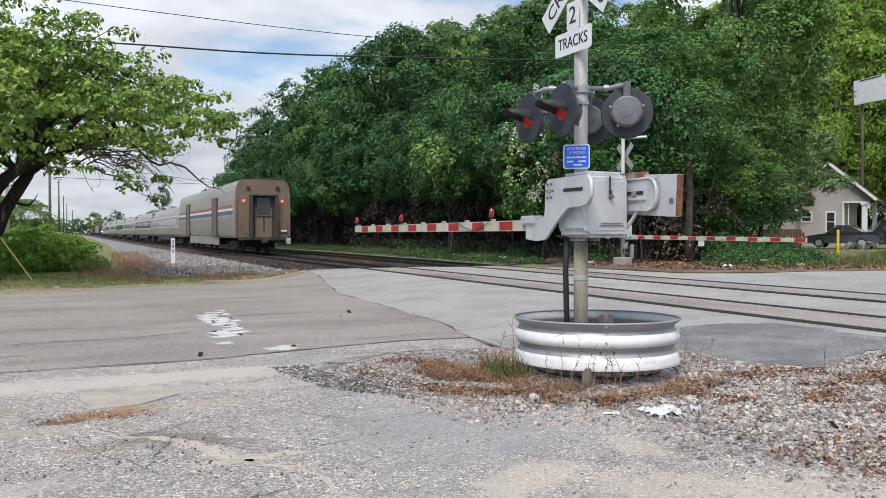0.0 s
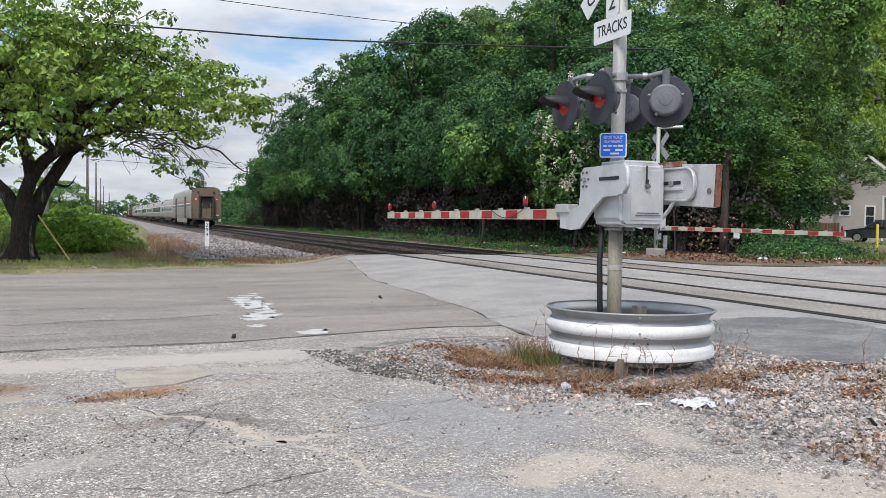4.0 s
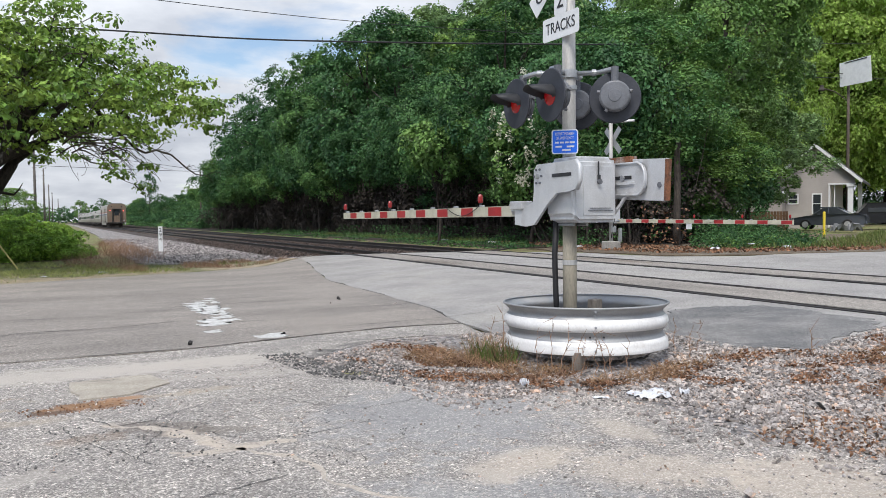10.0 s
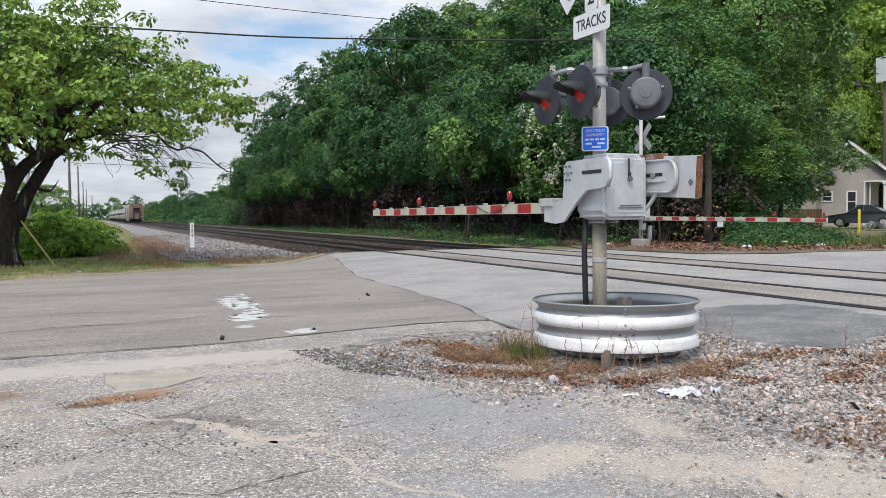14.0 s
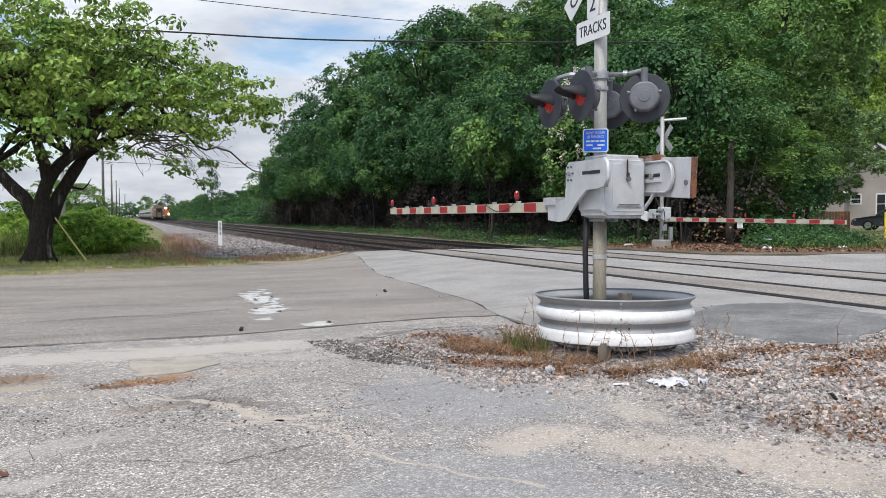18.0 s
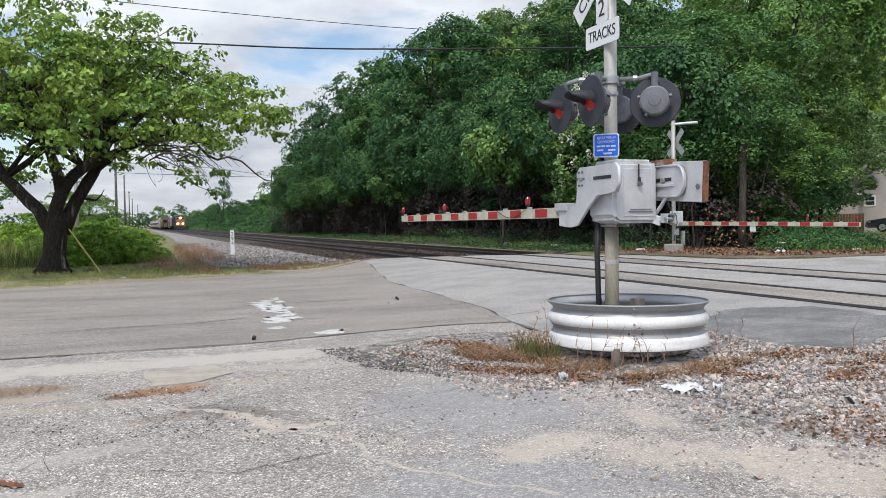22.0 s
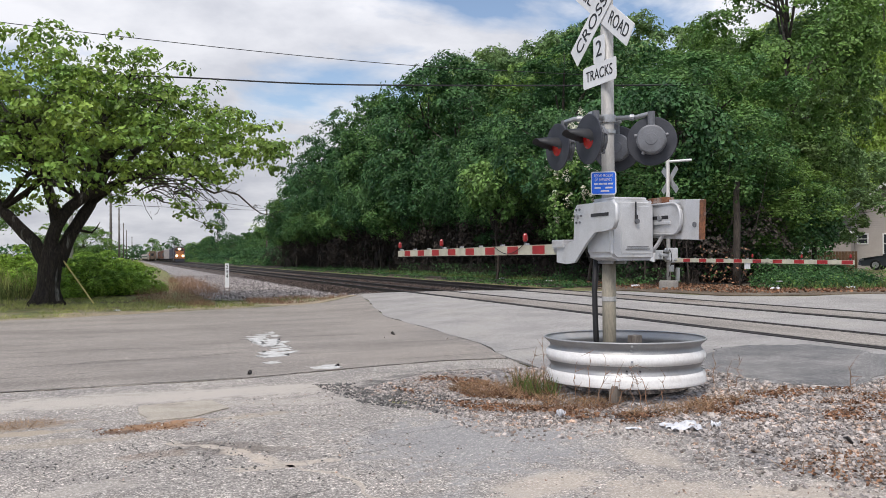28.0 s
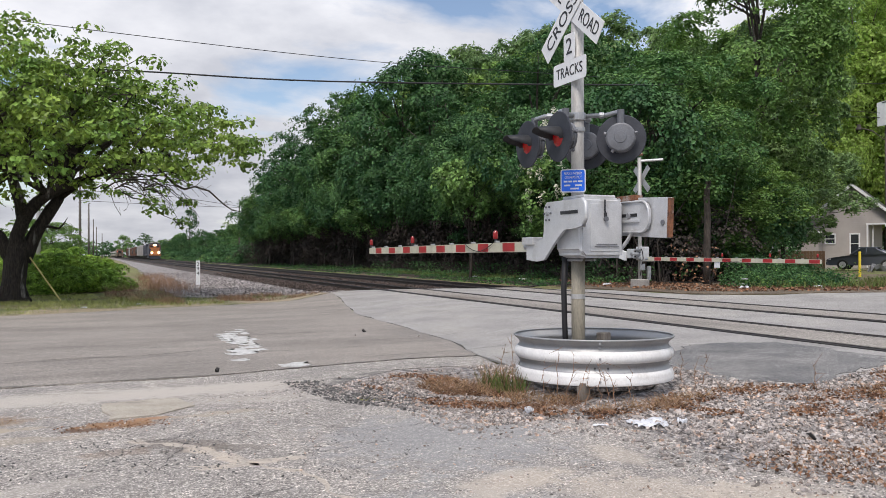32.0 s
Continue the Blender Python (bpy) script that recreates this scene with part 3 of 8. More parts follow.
def tube(points, r, n=8, bm=None):
    """A round bar along points; r may be a list."""
    bm = bm or bmesh.new()
    pts = [Vector(p) for p in points]
    rs = r if isinstance(r, (list, tuple)) else [r] * len(pts)
    rings = []
    side = None
    for k, p in enumerate(pts):
        d = (pts[min(k + 1, len(pts) - 1)] - pts[max(k - 1, 0)]).normalized()
        if side is None:
            side = d.orthogonal().normalized()
        side = (side - d * side.dot(d)).normalized()
        up = d.cross(side)
        rings.append([bm.verts.new(p + (side * math.cos(2 * math.pi * i / n) + up * math.sin(2 * math.pi * i / n)) * rs[k]) for i in range(n)])
    for a, b in zip(rings, rings[1:]):
        for i in range(n):
            bm.faces.new((a[i], a[(i + 1) % n], b[(i + 1) % n], b[i]))
    bm.faces.new(rings[0][::-1])
    bm.faces.new(rings[-1])
    return bm


def plate(outline, thick, m=None):
    """A flat plate: outline in its own x, y, thickness along z, moved by m."""
    bm = bmesh.new()
    lo = [bm.verts.new((x, y, -thick / 2)) for x, y in outline]
    hi = [bm.verts.new((x, y, thick / 2)) for x, y in outline]
    bm.faces.new(lo[::-1])
    bm.faces.new(hi)
    n = len(lo)
    for i in range(n):
        bm.faces.new((lo[i], lo[(i + 1) % n], hi[(i + 1) % n], hi[i]))
    if m is not None:
        bmesh.ops.transform(bm, matrix=m, verts=bm.verts)
    return bm


def rounded(w, h, r, n=4):
    pts = []
    for cx, cy, a0 in ((w / 2 - r, h / 2 - r, 0), (-w / 2 + r, h / 2 - r, 90), (-w / 2 + r, -h / 2 + r, 180), (w / 2 - r, -h / 2 + r, 270)):
        for k in range(n + 1):
            a = radians(a0 + 90 * k / n)
            pts.append((cx + r * math.cos(a), cy + r * math.sin(a)))
    return pts


def lathe(profile, n=32, closed=False):
    """Turns (r, z) about the z axis."""
    bm = bmesh.new()
    rings = [[bm.verts.new((r * math.cos(2 * math.pi * i / n), r * math.sin(2 * math.pi * i / n), z)) for i in range(n)] for r, z in profile]
    pairs = list(zip(rings, rings[1:])) + ([(rings[-1], rings[0])] if closed else [])
    for a, b in pairs:
        for i in range(n):
            bm.faces.new((a[i], a[(i + 1) % n], b[(i + 1) % n], b[i]))
    return bm


def axes(x, y, z, o=(0, 0, 0)):
    """A matrix from its three axes and its origin."""
    m = Matrix((x, y, z)).transposed().to_4x4()
    m.translation = o
    return m


def words(name, text, size, m, material, parent, width=None, depth=0.002):
    """Flat raised letters, centred at m."""
    cu = bpy.data.curves.new(name, "FONT")
    cu.body, cu.size, cu.align_x, cu.align_y, cu.extrude = text, size, "CENTER", "CENTER", depth
    ob = bpy.data.objects.new(name, cu)
    scene.collection.objects.link(ob)
    bpy.context.view_layer.update()
    me = bpy.data.meshes.new_from_object(ob.evaluated_get(bpy.context.evaluated_depsgraph_get()))
    bpy.data.objects.remove(ob)
    if width:
        xs = [v.co.x for v in me.vertices]
        k = width / (max(xs) - min(xs))
        for v in me.vertices:
            v.co.x *= k
    me.transform(m)
    me.materials.clear()
    me.materials.append(material)
    o = new(name, me)
    o.parent = parent
    return o


def cloud_mesh(name, verts, faces, material):
    me = bpy.data.meshes.new(name)
    verts = np.asarray(verts, dtype=np.float32)
    faces = np.asarray(faces, dtype=np.int32)
    k = faces.shape[1]
    me.vertices.add(len(verts))
    me.vertices.foreach_set("co", verts.ravel())
    me.loops.add(faces.size)
    me.loops.foreach_set("vertex_index", faces.ravel())
    me.polygons.add(len(faces))
    me.polygons.foreach_set("loop_start", np.arange(0, faces.size, k, dtype=np.int32))
    me.update(calc_edges=True)
    me.shade_flat()
    me.materials.append(material)
    return me


rng = np.random.default_rng(11)


def unit(v):
    return v / np.maximum(np.linalg.norm(v, axis=1, keepdims=True), 1e-6)


def leaf_cloud(centres, size, spread=0.5, up=0.62, jitter=0.35, length=1.35, lean=None):
    """Folded diamond leaves at the given places: vertices and faces."""
    n = len(centres)
    nrm = unit(rng.normal(size=(n, 3)) * spread + np.array([0, 0, up]) + (0 if lean is None else lean))
    t = unit(np.cross(nrm, rng.normal(size=(n, 3))))
    b = np.cross(nrm, t)
    s = size * (1 + jitter * rng.uniform(-1, 1, (n, 1)))
    v = np.stack([centres - t * s * length / 2, centres + b * s * 0.42 + nrm * s * 0.14, centres + t * s * length / 2, centres - b * s * 0.42 + nrm * s * 0.14], 1).reshape(-1, 3)
    i = np.arange(n)[:, None] * 4
    f = np.concatenate([i + np.array([[0, 1, 2]]), i + np.array([[0, 2, 3]])], 0)
    return v, f


STONE_BASE = np.array([(-1, -1, -1), (1, -1, -1), (1, 1, -1), (-1, 1, -1), (-1, -1, 1), (1, -1, 1), (1, 1, 1), (-1, 1, 1)], float)
STONE_FACES = np.array([(0, 3, 2), (0, 2, 1), (4, 5, 6), (4, 6, 7), (0, 1, 5), (0, 5, 4), (1, 2, 6), (1, 6, 5), (2, 3, 7), (2, 7, 6), (3, 0, 4), (3, 4, 7)])


def stone_cloud(places, size, jitter=0.5):
    """Broken angular stones, longer than thick, tilted at random."""
    n = len(places)
    s = size * 0.68 * np.exp(jitter * np.clip(rng.normal(size=(n, 1, 1)), -2, 1.6) * 0.75)
    shape = STONE_BASE[None] * (1 + 0.42 * rng.uniform(-1, 1, (n, 8, 3)))
    shape = shape * np.stack([rng.uniform(0.75, 1.35, n), rng.uniform(0.55, 0.95, n), rng.uniform(0.35, 0.7, n)], 1)[:, None]
    a, b, c = rng.uniform(0, 2 * math.pi, n), rng.normal(size=n) * 0.45, rng.normal(size=n) * 0.45
    one, nil = np.ones(n), np.zeros(n)
    turn = np.array([[np.cos(a), -np.sin(a), nil], [np.sin(a), np.cos(a), nil], [nil, nil, one]]).transpose(2, 0, 1)
    tip = np.array([[np.cos(b), nil, np.sin(b)], [nil, one, nil], [-np.sin(b), nil, np.cos(b)]]).transpose(2, 0, 1)
    roll = np.array([[one, nil, nil], [nil, np.cos(c), -np.sin(c)], [nil, np.sin(c), np.cos(c)]]).transpose(2, 0, 1)
    v = np.einsum("nij,nkj->nki", turn @ tip @ roll, shape) * s + places[:, None]
    f = (np.arange(n)[:, None, None] * 8 + STONE_FACES[None]).reshape(-1, 3)
    return v.reshape(-1, 3), f


def blades(places, height, width, lean=0.35, jitter=0.4):
    """Thin bent blades: two quads each as triangles."""
    n = len(places)
    a = rng.uniform(0, 2 * math.pi, n)
    side = np.stack([np.cos(a), np.sin(a), np.zeros(n)], 1)
    h = height * (1 + jitter * rng.uniform(-1, 1, (n, 1)))
    tip = places + np.stack([rng.normal(size=n) * lean, rng.normal(size=n) * lean, np.ones(n)], 1) * h
    mid = places * 0.5 + tip * 0.5 + np.array([0, 0, 0.08]) * h
    w = side * width
    v = np.stack([places - w, places + w, mid + w * 0.7, mid - w * 0.7, tip], 1).reshape(-1, 3)
    i = np.arange(n)[:, None] * 5
    f = np.concatenate([i + np.array([[0, 1, 2]]), i + np.array([[0, 2, 3]]), i + np.array([[3, 2, 4]])], 0)
    return v, f


def stuff(name, vf, material, label, category="", parent=None):
    ob = new(name, cloud_mesh(name, vf[0], vf[1], material))
    if parent is not None:
        ob.parent = parent
    return tagged(ob, label, category, kind="stuff")


def smoothstep(a, b, x):
    t = min(max((x - a) / (b - a), 0.0), 1.0)
    return t * t * (3 - 2 * t)


def ground_z(x, y):
    """Height of the land: it swells to the tracks and rises gently beyond them."""
    at_road = smoothstep(1.0, 5.0, y) * (1 - smoothstep(27.6, 31.0, y))
    z = 0.19 * smoothstep(4.8, 8.6, x) * (at_road if x < 16.5 else 1.0) + 0.12 * smoothstep(15.5, 19.5, x) + 0.12 * smoothstep(24, 55, x)
    if 7.3 < x < 16.8:
        z -= 0.08 * (1 - at_road)
    d = math.hypot(x - 4.75, y - 7.15)
    z += 0.17 * (1 - smoothstep(0.35, 1.15, d))
    if y < 6.2 and x > 4.4:
        z -= 0.10 * smoothstep(6.2, 3.0, y) * smoothstep(4.4, 6.5, x)
    return z


def inside(poly, x, y):
    hit = False
    for (x0, y0), (x1, y1) in zip(poly, poly[1:] + poly[:1]):
        if (y0 > y) != (y1 > y) and x < (x1 - x0) * (y - y0) / (y1 - y0) + x0:
            hit = not hit
    return hit


def ragged(poly, step, amp, seed=0):
    """The polygon with its edges broken into steps and pushed about."""
    rnd = random.Random(seed)
    out = []
    for (x0, y0), (x1, y1) in zip(poly, poly[1:] + poly[:1]):
        n = max(1, min(60, int(math.hypot(x1 - x0, y1 - y0) / step)))
        for k in range(n):
            j = 0 if k == 0 else amp
            out.append((x0 + (x1 - x0) * k / n + rnd.uniform(-j, j), y0 + (y1 - y0) * k / n + rnd.uniform(-j, j)))
    return out


def sheet(name, poly, lift, material, cuts=(), skirt=0.03):
    """A paved sheet that follows the land, with a small edge."""
    bm = bmesh.new()
    bm.faces.new([bm.verts.new((x, y, 0)) for x, y in poly])
    for axis, values in cuts:
        for v in values:
            g = bm.verts[:] + bm.edges[:] + bm.faces[:]
            no = (1, 0, 0) if axis == "x" else (0, 1, 0)
            co = (v, 0, 0) if axis == "x" else (0, v, 0)
            bmesh.ops.bisect_plane(bm, geom=g, plane_co=co, plane_no=no)
    bmesh.ops.triangulate(bm, faces=bm.faces[:])
    rim = [e for e in bm.edges if e.is_boundary]
    ext = bmesh.ops.extrude_edge_only(bm, edges=rim)
    low = {v for v in ext["geom"] if isinstance(v, bmesh.types.BMVert)}
    for v in bm.verts:
        v.co.z = ground_z(v.co.x, v.co.y) + lift - (skirt if v in low else 0)
    bmesh.ops.recalc_face_normals(bm, faces=bm.faces[:])
    if sum(f.normal.z for f in bm.faces) < 0:
        bmesh.ops.reverse_faces(bm, faces=bm.faces[:])
    return part(name, bm, material)


# ---- the ground ----
def spaced(lo, hi, step, far):
    inner = list(np.arange(lo, hi + 1e-6, step))
    left, right, d = [], [], step
    x0, x1 = lo, hi
    while x1 < far:
        d *= 1.35
        x1 += d
        x0 -= d
        right.append(x1)
        left.append(x0)
    return left[::-1] + inner + right


def ground():
    xs, ys = spaced(-12, 32, 0.5, 2600), spaced(-4, 60, 0.5, 2600)
    verts = [(x, y, ground_z(x, y) - 0.03 + 0.02 * noise.noise((x * 0.7, y * 0.7, 0))) for y in ys for x in xs]
    w = len(xs)
    faces = [(j * w + i, j * w + i + 1, (j + 1) * w + i + 1, (j + 1) * w + i) for j in range(len(ys) - 1) for i in range(w - 1)]
    ob = new("ground", cloud_mesh("ground", verts, faces, GRASSY))
    ob.data.shade_smooth()
    return tagged(ob, "flat earth with patchy grass and bare brown dirt", "ground", kind="structure")


ground()
CUTX = ("x", [4.8, 5.6, 6.4, 7.2, 8.0, 8.6, 15.5, 16.5, 17.5, 18.5, 19.5, 24, 30, 36, 42, 48, 55])
CUTRING = ("x", [3.6, 4.0, 4.4]), ("y", [6.0, 6.6, 7.2, 7.8, 8.4])
road = sheet("road", ragged([(-60, 9.4), (-20, 9.5), (-3, 9.7), (1.1, 9.75), (2.6, 10.1), (3.8, 10.3), (4.85, 10.2), (5.24, 12.07), (5.43, 15.2), (5.57, 18.64),
                             (7.4, 27.6), (5.7, 25.5), (3.9, 24.4), (0.8, 23.2), (-1.8, 22.0), (-8, 20.6), (-20, 20.2), (-60, 20)], 0.5, 0.035, 3), 0.012, ASPHALT_ROAD, [CUTX])
tagged(road, "worn grey-brown asphalt road with long cracks", "road", kind="structure")
lot = sheet("pavement", ragged([(-40, -30), (5.2, -30), (5.2, 2.4), (4.3, 3.2), (3.85, 4.0), (4.0, 4.9), (3.75, 5.8), (2.9, 5.75), (2.75, 6.9), (2.2, 7.4), (2.35, 8.6), (3.3, 9.4),
                                (4.7, 9.3), (4.85, 10.18), (3.8, 10.28), (2.6, 10.08), (1.1, 9.73), (-3, 9.68), (-20, 9.48), (-40, 9.4)], 0.35, 0.06, 4), 0.004, ASPHALT_LOT,
            [("x", [3.6, 4.0, 4.4, 4.8]), ("y", [6.0, 7.2, 8.4])])
tagged(lot, "coarse weathered grey asphalt forecourt with sandy stains", "pavement", kind="structure")
crossing = sheet("road_crossing", ragged([(4.75, 8.9), (4.87, 10.2), (5.25, 12.07), (5.45, 15.2), (5.58, 18.64), (7.42, 27.6), (10.5, 28.2), (13, 27.2), (16.2, 24.5), (16.6, 19.6), (17.9, 17.5),
                                          (21.8, 16.5), (30, 15.6), (60, 12), (60, -6), (30, 1), (20, 3.5), (16, 4.6), (12, 5.6), (8.3, 6.2), (6.6, 5.75), (6.15, 6.5), (6.25, 7.5), (5.4, 8.3)], 0.5, 0.05, 5),
                 0.014, ASPHALT_CROSS, [CUTX])
tagged(crossing, "pale worn asphalt of the level crossing between the rails", "road", kind="structure")
for px in (10.05, 14.05):
    panel = sheet("crossing_panel", [(px - 0.62, 5.6), (px + 0.62, 5.6), (px + 0.62, 27.4), (px - 0.62, 27.4)], 0.0205, PANEL, [("y", [8.05, 10.5, 12.95, 15.4, 17.85, 20.3, 22.75, 25.2])])
    tagged(panel, "tan dirt-stained crossing panels between the rails", "crossing panel", kind="structure")
patch = sheet("asphalt_patch", ragged([(6.2, 7.3), (6.2, 6.55), (6.7, 5.85), (8.2, 6.2), (8.7, 6.6), (8.75, 8.4), (7.6, 8.9), (6.5, 8.2)], 0.12, 0.08, 6), 0.021, ASPHALT_DARK, [CUTX])
tagged(patch, "dark coarse asphalt ramp beside the rails", "pavement", kind="structure")
slab = sheet("concrete_slab", ragged([(-0.21, 8.2), (-0.16, 7.35), (0.25, 7.4), (0.62, 7.75), (0.5, 8.25)], 0.2, 0.03, 8), 0.016, SAND)
tagged(slab, "pale square concrete patch with a broken corner", "pavement", kind="structure")
gravel_bed = sheet("gravel_bed", ragged([(2.15, 8.55), (2.7, 6.85), (2.85, 5.7), (3.7, 5.75), (3.95, 4.9), (3.8, 4.0), (4.25, 3.2), (5.1, 2.4), (5.1, -12), (8.4, -12), (8.4, 6.25), (6.55, 5.8),
                                         (6.2, 6.5), (6.3, 7.6), (5.4, 8.4), (4.72, 9.3), (3.3, 9.35)], 0.3, 0.08, 9), 0.0, BALLAST,
                   [("x", [3.2, 3.6, 4.0, 4.4, 4.8, 5.2, 5.6, 6.2, 6.8, 7.6]), ("y", [3, 4, 5, 5.6, 6.0, 6.4, 6.8, 7.2, 7.6, 8.0, 8.4])])
tagged(gravel_bed, "loose grey gravel ground beside the crossing", "gravel", kind="structure")
verge = sheet("road_verge", ragged([(-40, 20.1), (-8, 20.7), (-1.8, 22.1), (0.8, 23.3), (3.9, 24.5), (5.7, 25.6), (7.3, 27.7), (7.4, 30), (2, 27), (-6, 24), (-40, 23)], 0.5, 0.15, 10), 0.006, VERGE_DIRT, [CUTX, ("y", [27.6, 28.2, 28.8, 29.4, 30])])
tagged(verge, "dusty brown verge with dry grass along the road", "verge", kind="structure")
shoulder = sheet("gravel_shoulder", ragged([(2.6, 29.2), (6.0, 28.0), (7.6, 27.9), (8.2, 34), (8.2, 90), (8.2, 420), (5.4, 420), (4.6, 160), (3.6, 90), (2.9, 60), (2.2, 36)], 1.0, 0.2, 11), 0.004, BALLAST, [("x", [4.8, 5.6, 6.4, 7.2, 7.3, 8.0]), ("y", [28.4, 28.8, 29.2, 29.6, 30.0, 30.4, 31.0, 36])])
tagged(shoulder, "wide shoulder of pale grey railway gravel", "gravel", kind="structure")
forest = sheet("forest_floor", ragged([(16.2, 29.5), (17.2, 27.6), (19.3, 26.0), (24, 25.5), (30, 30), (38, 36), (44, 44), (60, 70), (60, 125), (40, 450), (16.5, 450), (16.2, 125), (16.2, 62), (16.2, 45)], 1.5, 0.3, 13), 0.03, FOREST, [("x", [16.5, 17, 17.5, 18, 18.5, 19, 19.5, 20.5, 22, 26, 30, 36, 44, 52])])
tagged(forest, "leaf-strewn brown floor of the woods, darkened like tree shade", "forest floor", kind="structure")
bank = sheet("far_bank", ragged([(16.6, 25.0), (17.1, 19.8), (18.3, 17.9), (22, 16.8), (30, 16.0), (60, 12.4), (60, 26), (30, 32), (20, 34), (18.4, 60), (16.4, 60)], 0.7, 0.2, 12), 0.012, DIRT,
             [("x", [17.5, 18.5, 19.5, 24, 30, 36, 42, 48, 55])])
tagged(bank, "brown leaf-strewn earth bank beyond the tracks", "ground", kind="structure")

# ---- tracks ----
RAILS = (9.30, 10.80, 13.30, 14.80)
TRACK_A, TRACK_B = 10.05, 14.05
RAIL_TOP = 0.225


def track_bed(centre, y0, y1):
    bm = bmesh.new()
    prof = [(-2.6, -0.05), (-1.75, 0.045), (1.75, 0.045), (2.6, -0.05)]
    a = [bm.verts.new((centre + x, y0, z)) for x, z in prof]
    b = [bm.verts.new((centre + x, y1, z)) for x, z in prof]
    for i in range(3):
        bm.faces.new((a[i], a[i + 1], b[i + 1], b[i]))
    return tagged(part("track_bed", bm, BALLAST_DIRTY), "grey crushed-stone ballast under the rails", "ballast", kind="structure")


def rail_bm(length):
    bm = bmesh.new()
    prof = [(-0.07, 0.0), (0.07, 0.0), (0.07, 0.012), (0.012, 0.03), (0.010, 0.115), (0.036, 0.128), (0.036, 0.160), (0.028, 0.170),
            (-0.028, 0.170), (-0.036, 0.160), (-0.036, 0.128), (-0.010, 0.115), (-0.012, 0.03), (-0.07, 0.012)]
    a = [bm.verts.new((x, 0, z)) for x, z in prof]
    b = [bm.verts.new((x, length, z)) for x, z in prof]
    n = len(prof)
    for i in range(n):
        bm.faces.new((a[i], a[(i + 1) % n], b[(i + 1) % n], b[i]))
    bm.faces.new(a[::-1])
    bm.faces.new(b)
    bmesh.ops.recalc_face_normals(bm, faces=bm.faces[:])
    return bm


for centre, lab in ((TRACK_A, "railway track with rusty steel rails beside the gravel shoulder"), (TRACK_B, "railway track with rusty steel rails along the woods")):
    for y0, y1 in ((-60, 5.4), (27.6, 760)):
        track_bed(centre, y0, y1)
    tr = thing("railway_track", pose(centre, 0, 0), lab, "track", "railway tracks")
    for side in (-0.75, 0.75):
        part("rail", rail_bm(820), STEEL_RAIL, tr, loc=(side, -60, RAIL_TOP - 0.17))
        for e, w in ((-0.085, 0.11 if side < 0 else 0.07), (0.075, 0.06)):
            bm = box((side + e, 17.0, 0.205), (w, 22.0, 0.024))
            part("flangeway", bm, RUBBER, tr, "black rubber flangeway strip")
    tie = part("tie", box((0, 0, 0.02), (2.6, 0.22, 0.09), 0.012), TIE, tr, loc=(0, 28.2, 0))
    for k in range(1, 145):
        again(tie, pose(rng.normal() * 0.02, 28.2 + 0.5 * k, 0, 0, 0, rng.normal() * 0.8), tr)
    bm = bmesh.new()
    for k in range(0, 320):
        add_box(bm, (0, 101 + 0.6 * k, 0.02), (2.6, 0.22, 0.09))
    tagged(part("far_ties", bm, TIE, tr), kind="stuff")
    bm = bmesh.new()
    for k in range(0, 60):
        add_box(bm, (0, 5.0 - 0.5 * k, 0.02), (2.6, 0.22, 0.09))
    tagged(part("tie_row", bm, TIE, tr), kind="stuff")

# ---- the crossing signal by the road ----
MX, MY = 4.56, 7.05
TO_X = axes((0, -1, 0), (0, 0, 1), (-1, 0, 0))          # a board that faces -x: its right is -y
FACE = Matrix.Rotation(radians(180), 4, "Z")


def flasher(parent, m, lens):
    """A flashing light that faces along +z of m: background disc, housing, visor, lens."""
    disc = part("background_disc", lathe([(0.0, -0.012), (0.255, -0.012), (0.262, 0.0), (0.255, 0.006), (0.0, 0.006)], 40), DISC, parent, "black round background plate", smooth=False)
    disc.data.transform(m)
    bm = lathe([(0.0, -0.158), (0.06, -0.157), (0.064, -0.152), (0.135, -0.148), (0.147, -0.142), (0.15, -0.132), (0.15, -0.12), (0.157, -0.118), (0.157, -0.10), (0.148, -0.097), (0.145, -0.06), (0.152, -0.012)], 32)
    hub = part("lamp_housing", bm, HOUSING, parent, "grey cast lamp housing")
    for a in (15, 165, 300):
        ca, sa = math.cos(radians(a)), math.sin(radians(a))
        bm = rod((0.15 * ca, 0.15 * sa, -0.125), (0.178 * ca, 0.178 * sa, -0.12), 0.018, n=8)
        add_rod(bm, (0.17 * ca, 0.17 * sa, -0.135), (0.17 * ca, 0.17 * sa, -0.07), 0.008, n=6)
        lug = part("latch", bm, HOUSING, hub)
        lug.data.transform(m)
    hub.data.transform(m)
    ln = part("lens", lathe([(0.0, 0.03), (0.05, 0.027), (0.095, 0.012), (0.102, 0.006)], 28), lens, parent, "red glass lens", smooth=True)
    ln.data.transform(m)
    bm = bmesh.new()
    rows = []
    for k in range(19):
        a = radians(-12 + 204 * k / 18)
        reach = 0.045 + 0.225 * max(0.0, min(1.0, (math.sin(a) + 0.02) / 0.62)) ** 0.7
        rows.append([bm.verts.new((r * math.cos(a), r * math.sin(a) - drop, z)) for r, z, drop in ((0.108, 0.0, 0), (0.110, reach * 0.5, 0.002), (0.108, reach, 0.012), (0.102, reach, 0.012), (0.102, 0.0, 0))])
    for a, b in zip(rows, rows[1:]):
        for i in range(4):
            bm.faces.new((a[i], b[i], b[i + 1], a[i + 1]))
    vis = part("visor", bm, BLACKPAINT, parent, "black hood over the lens", smooth=True)
    vis.data.transform(m)


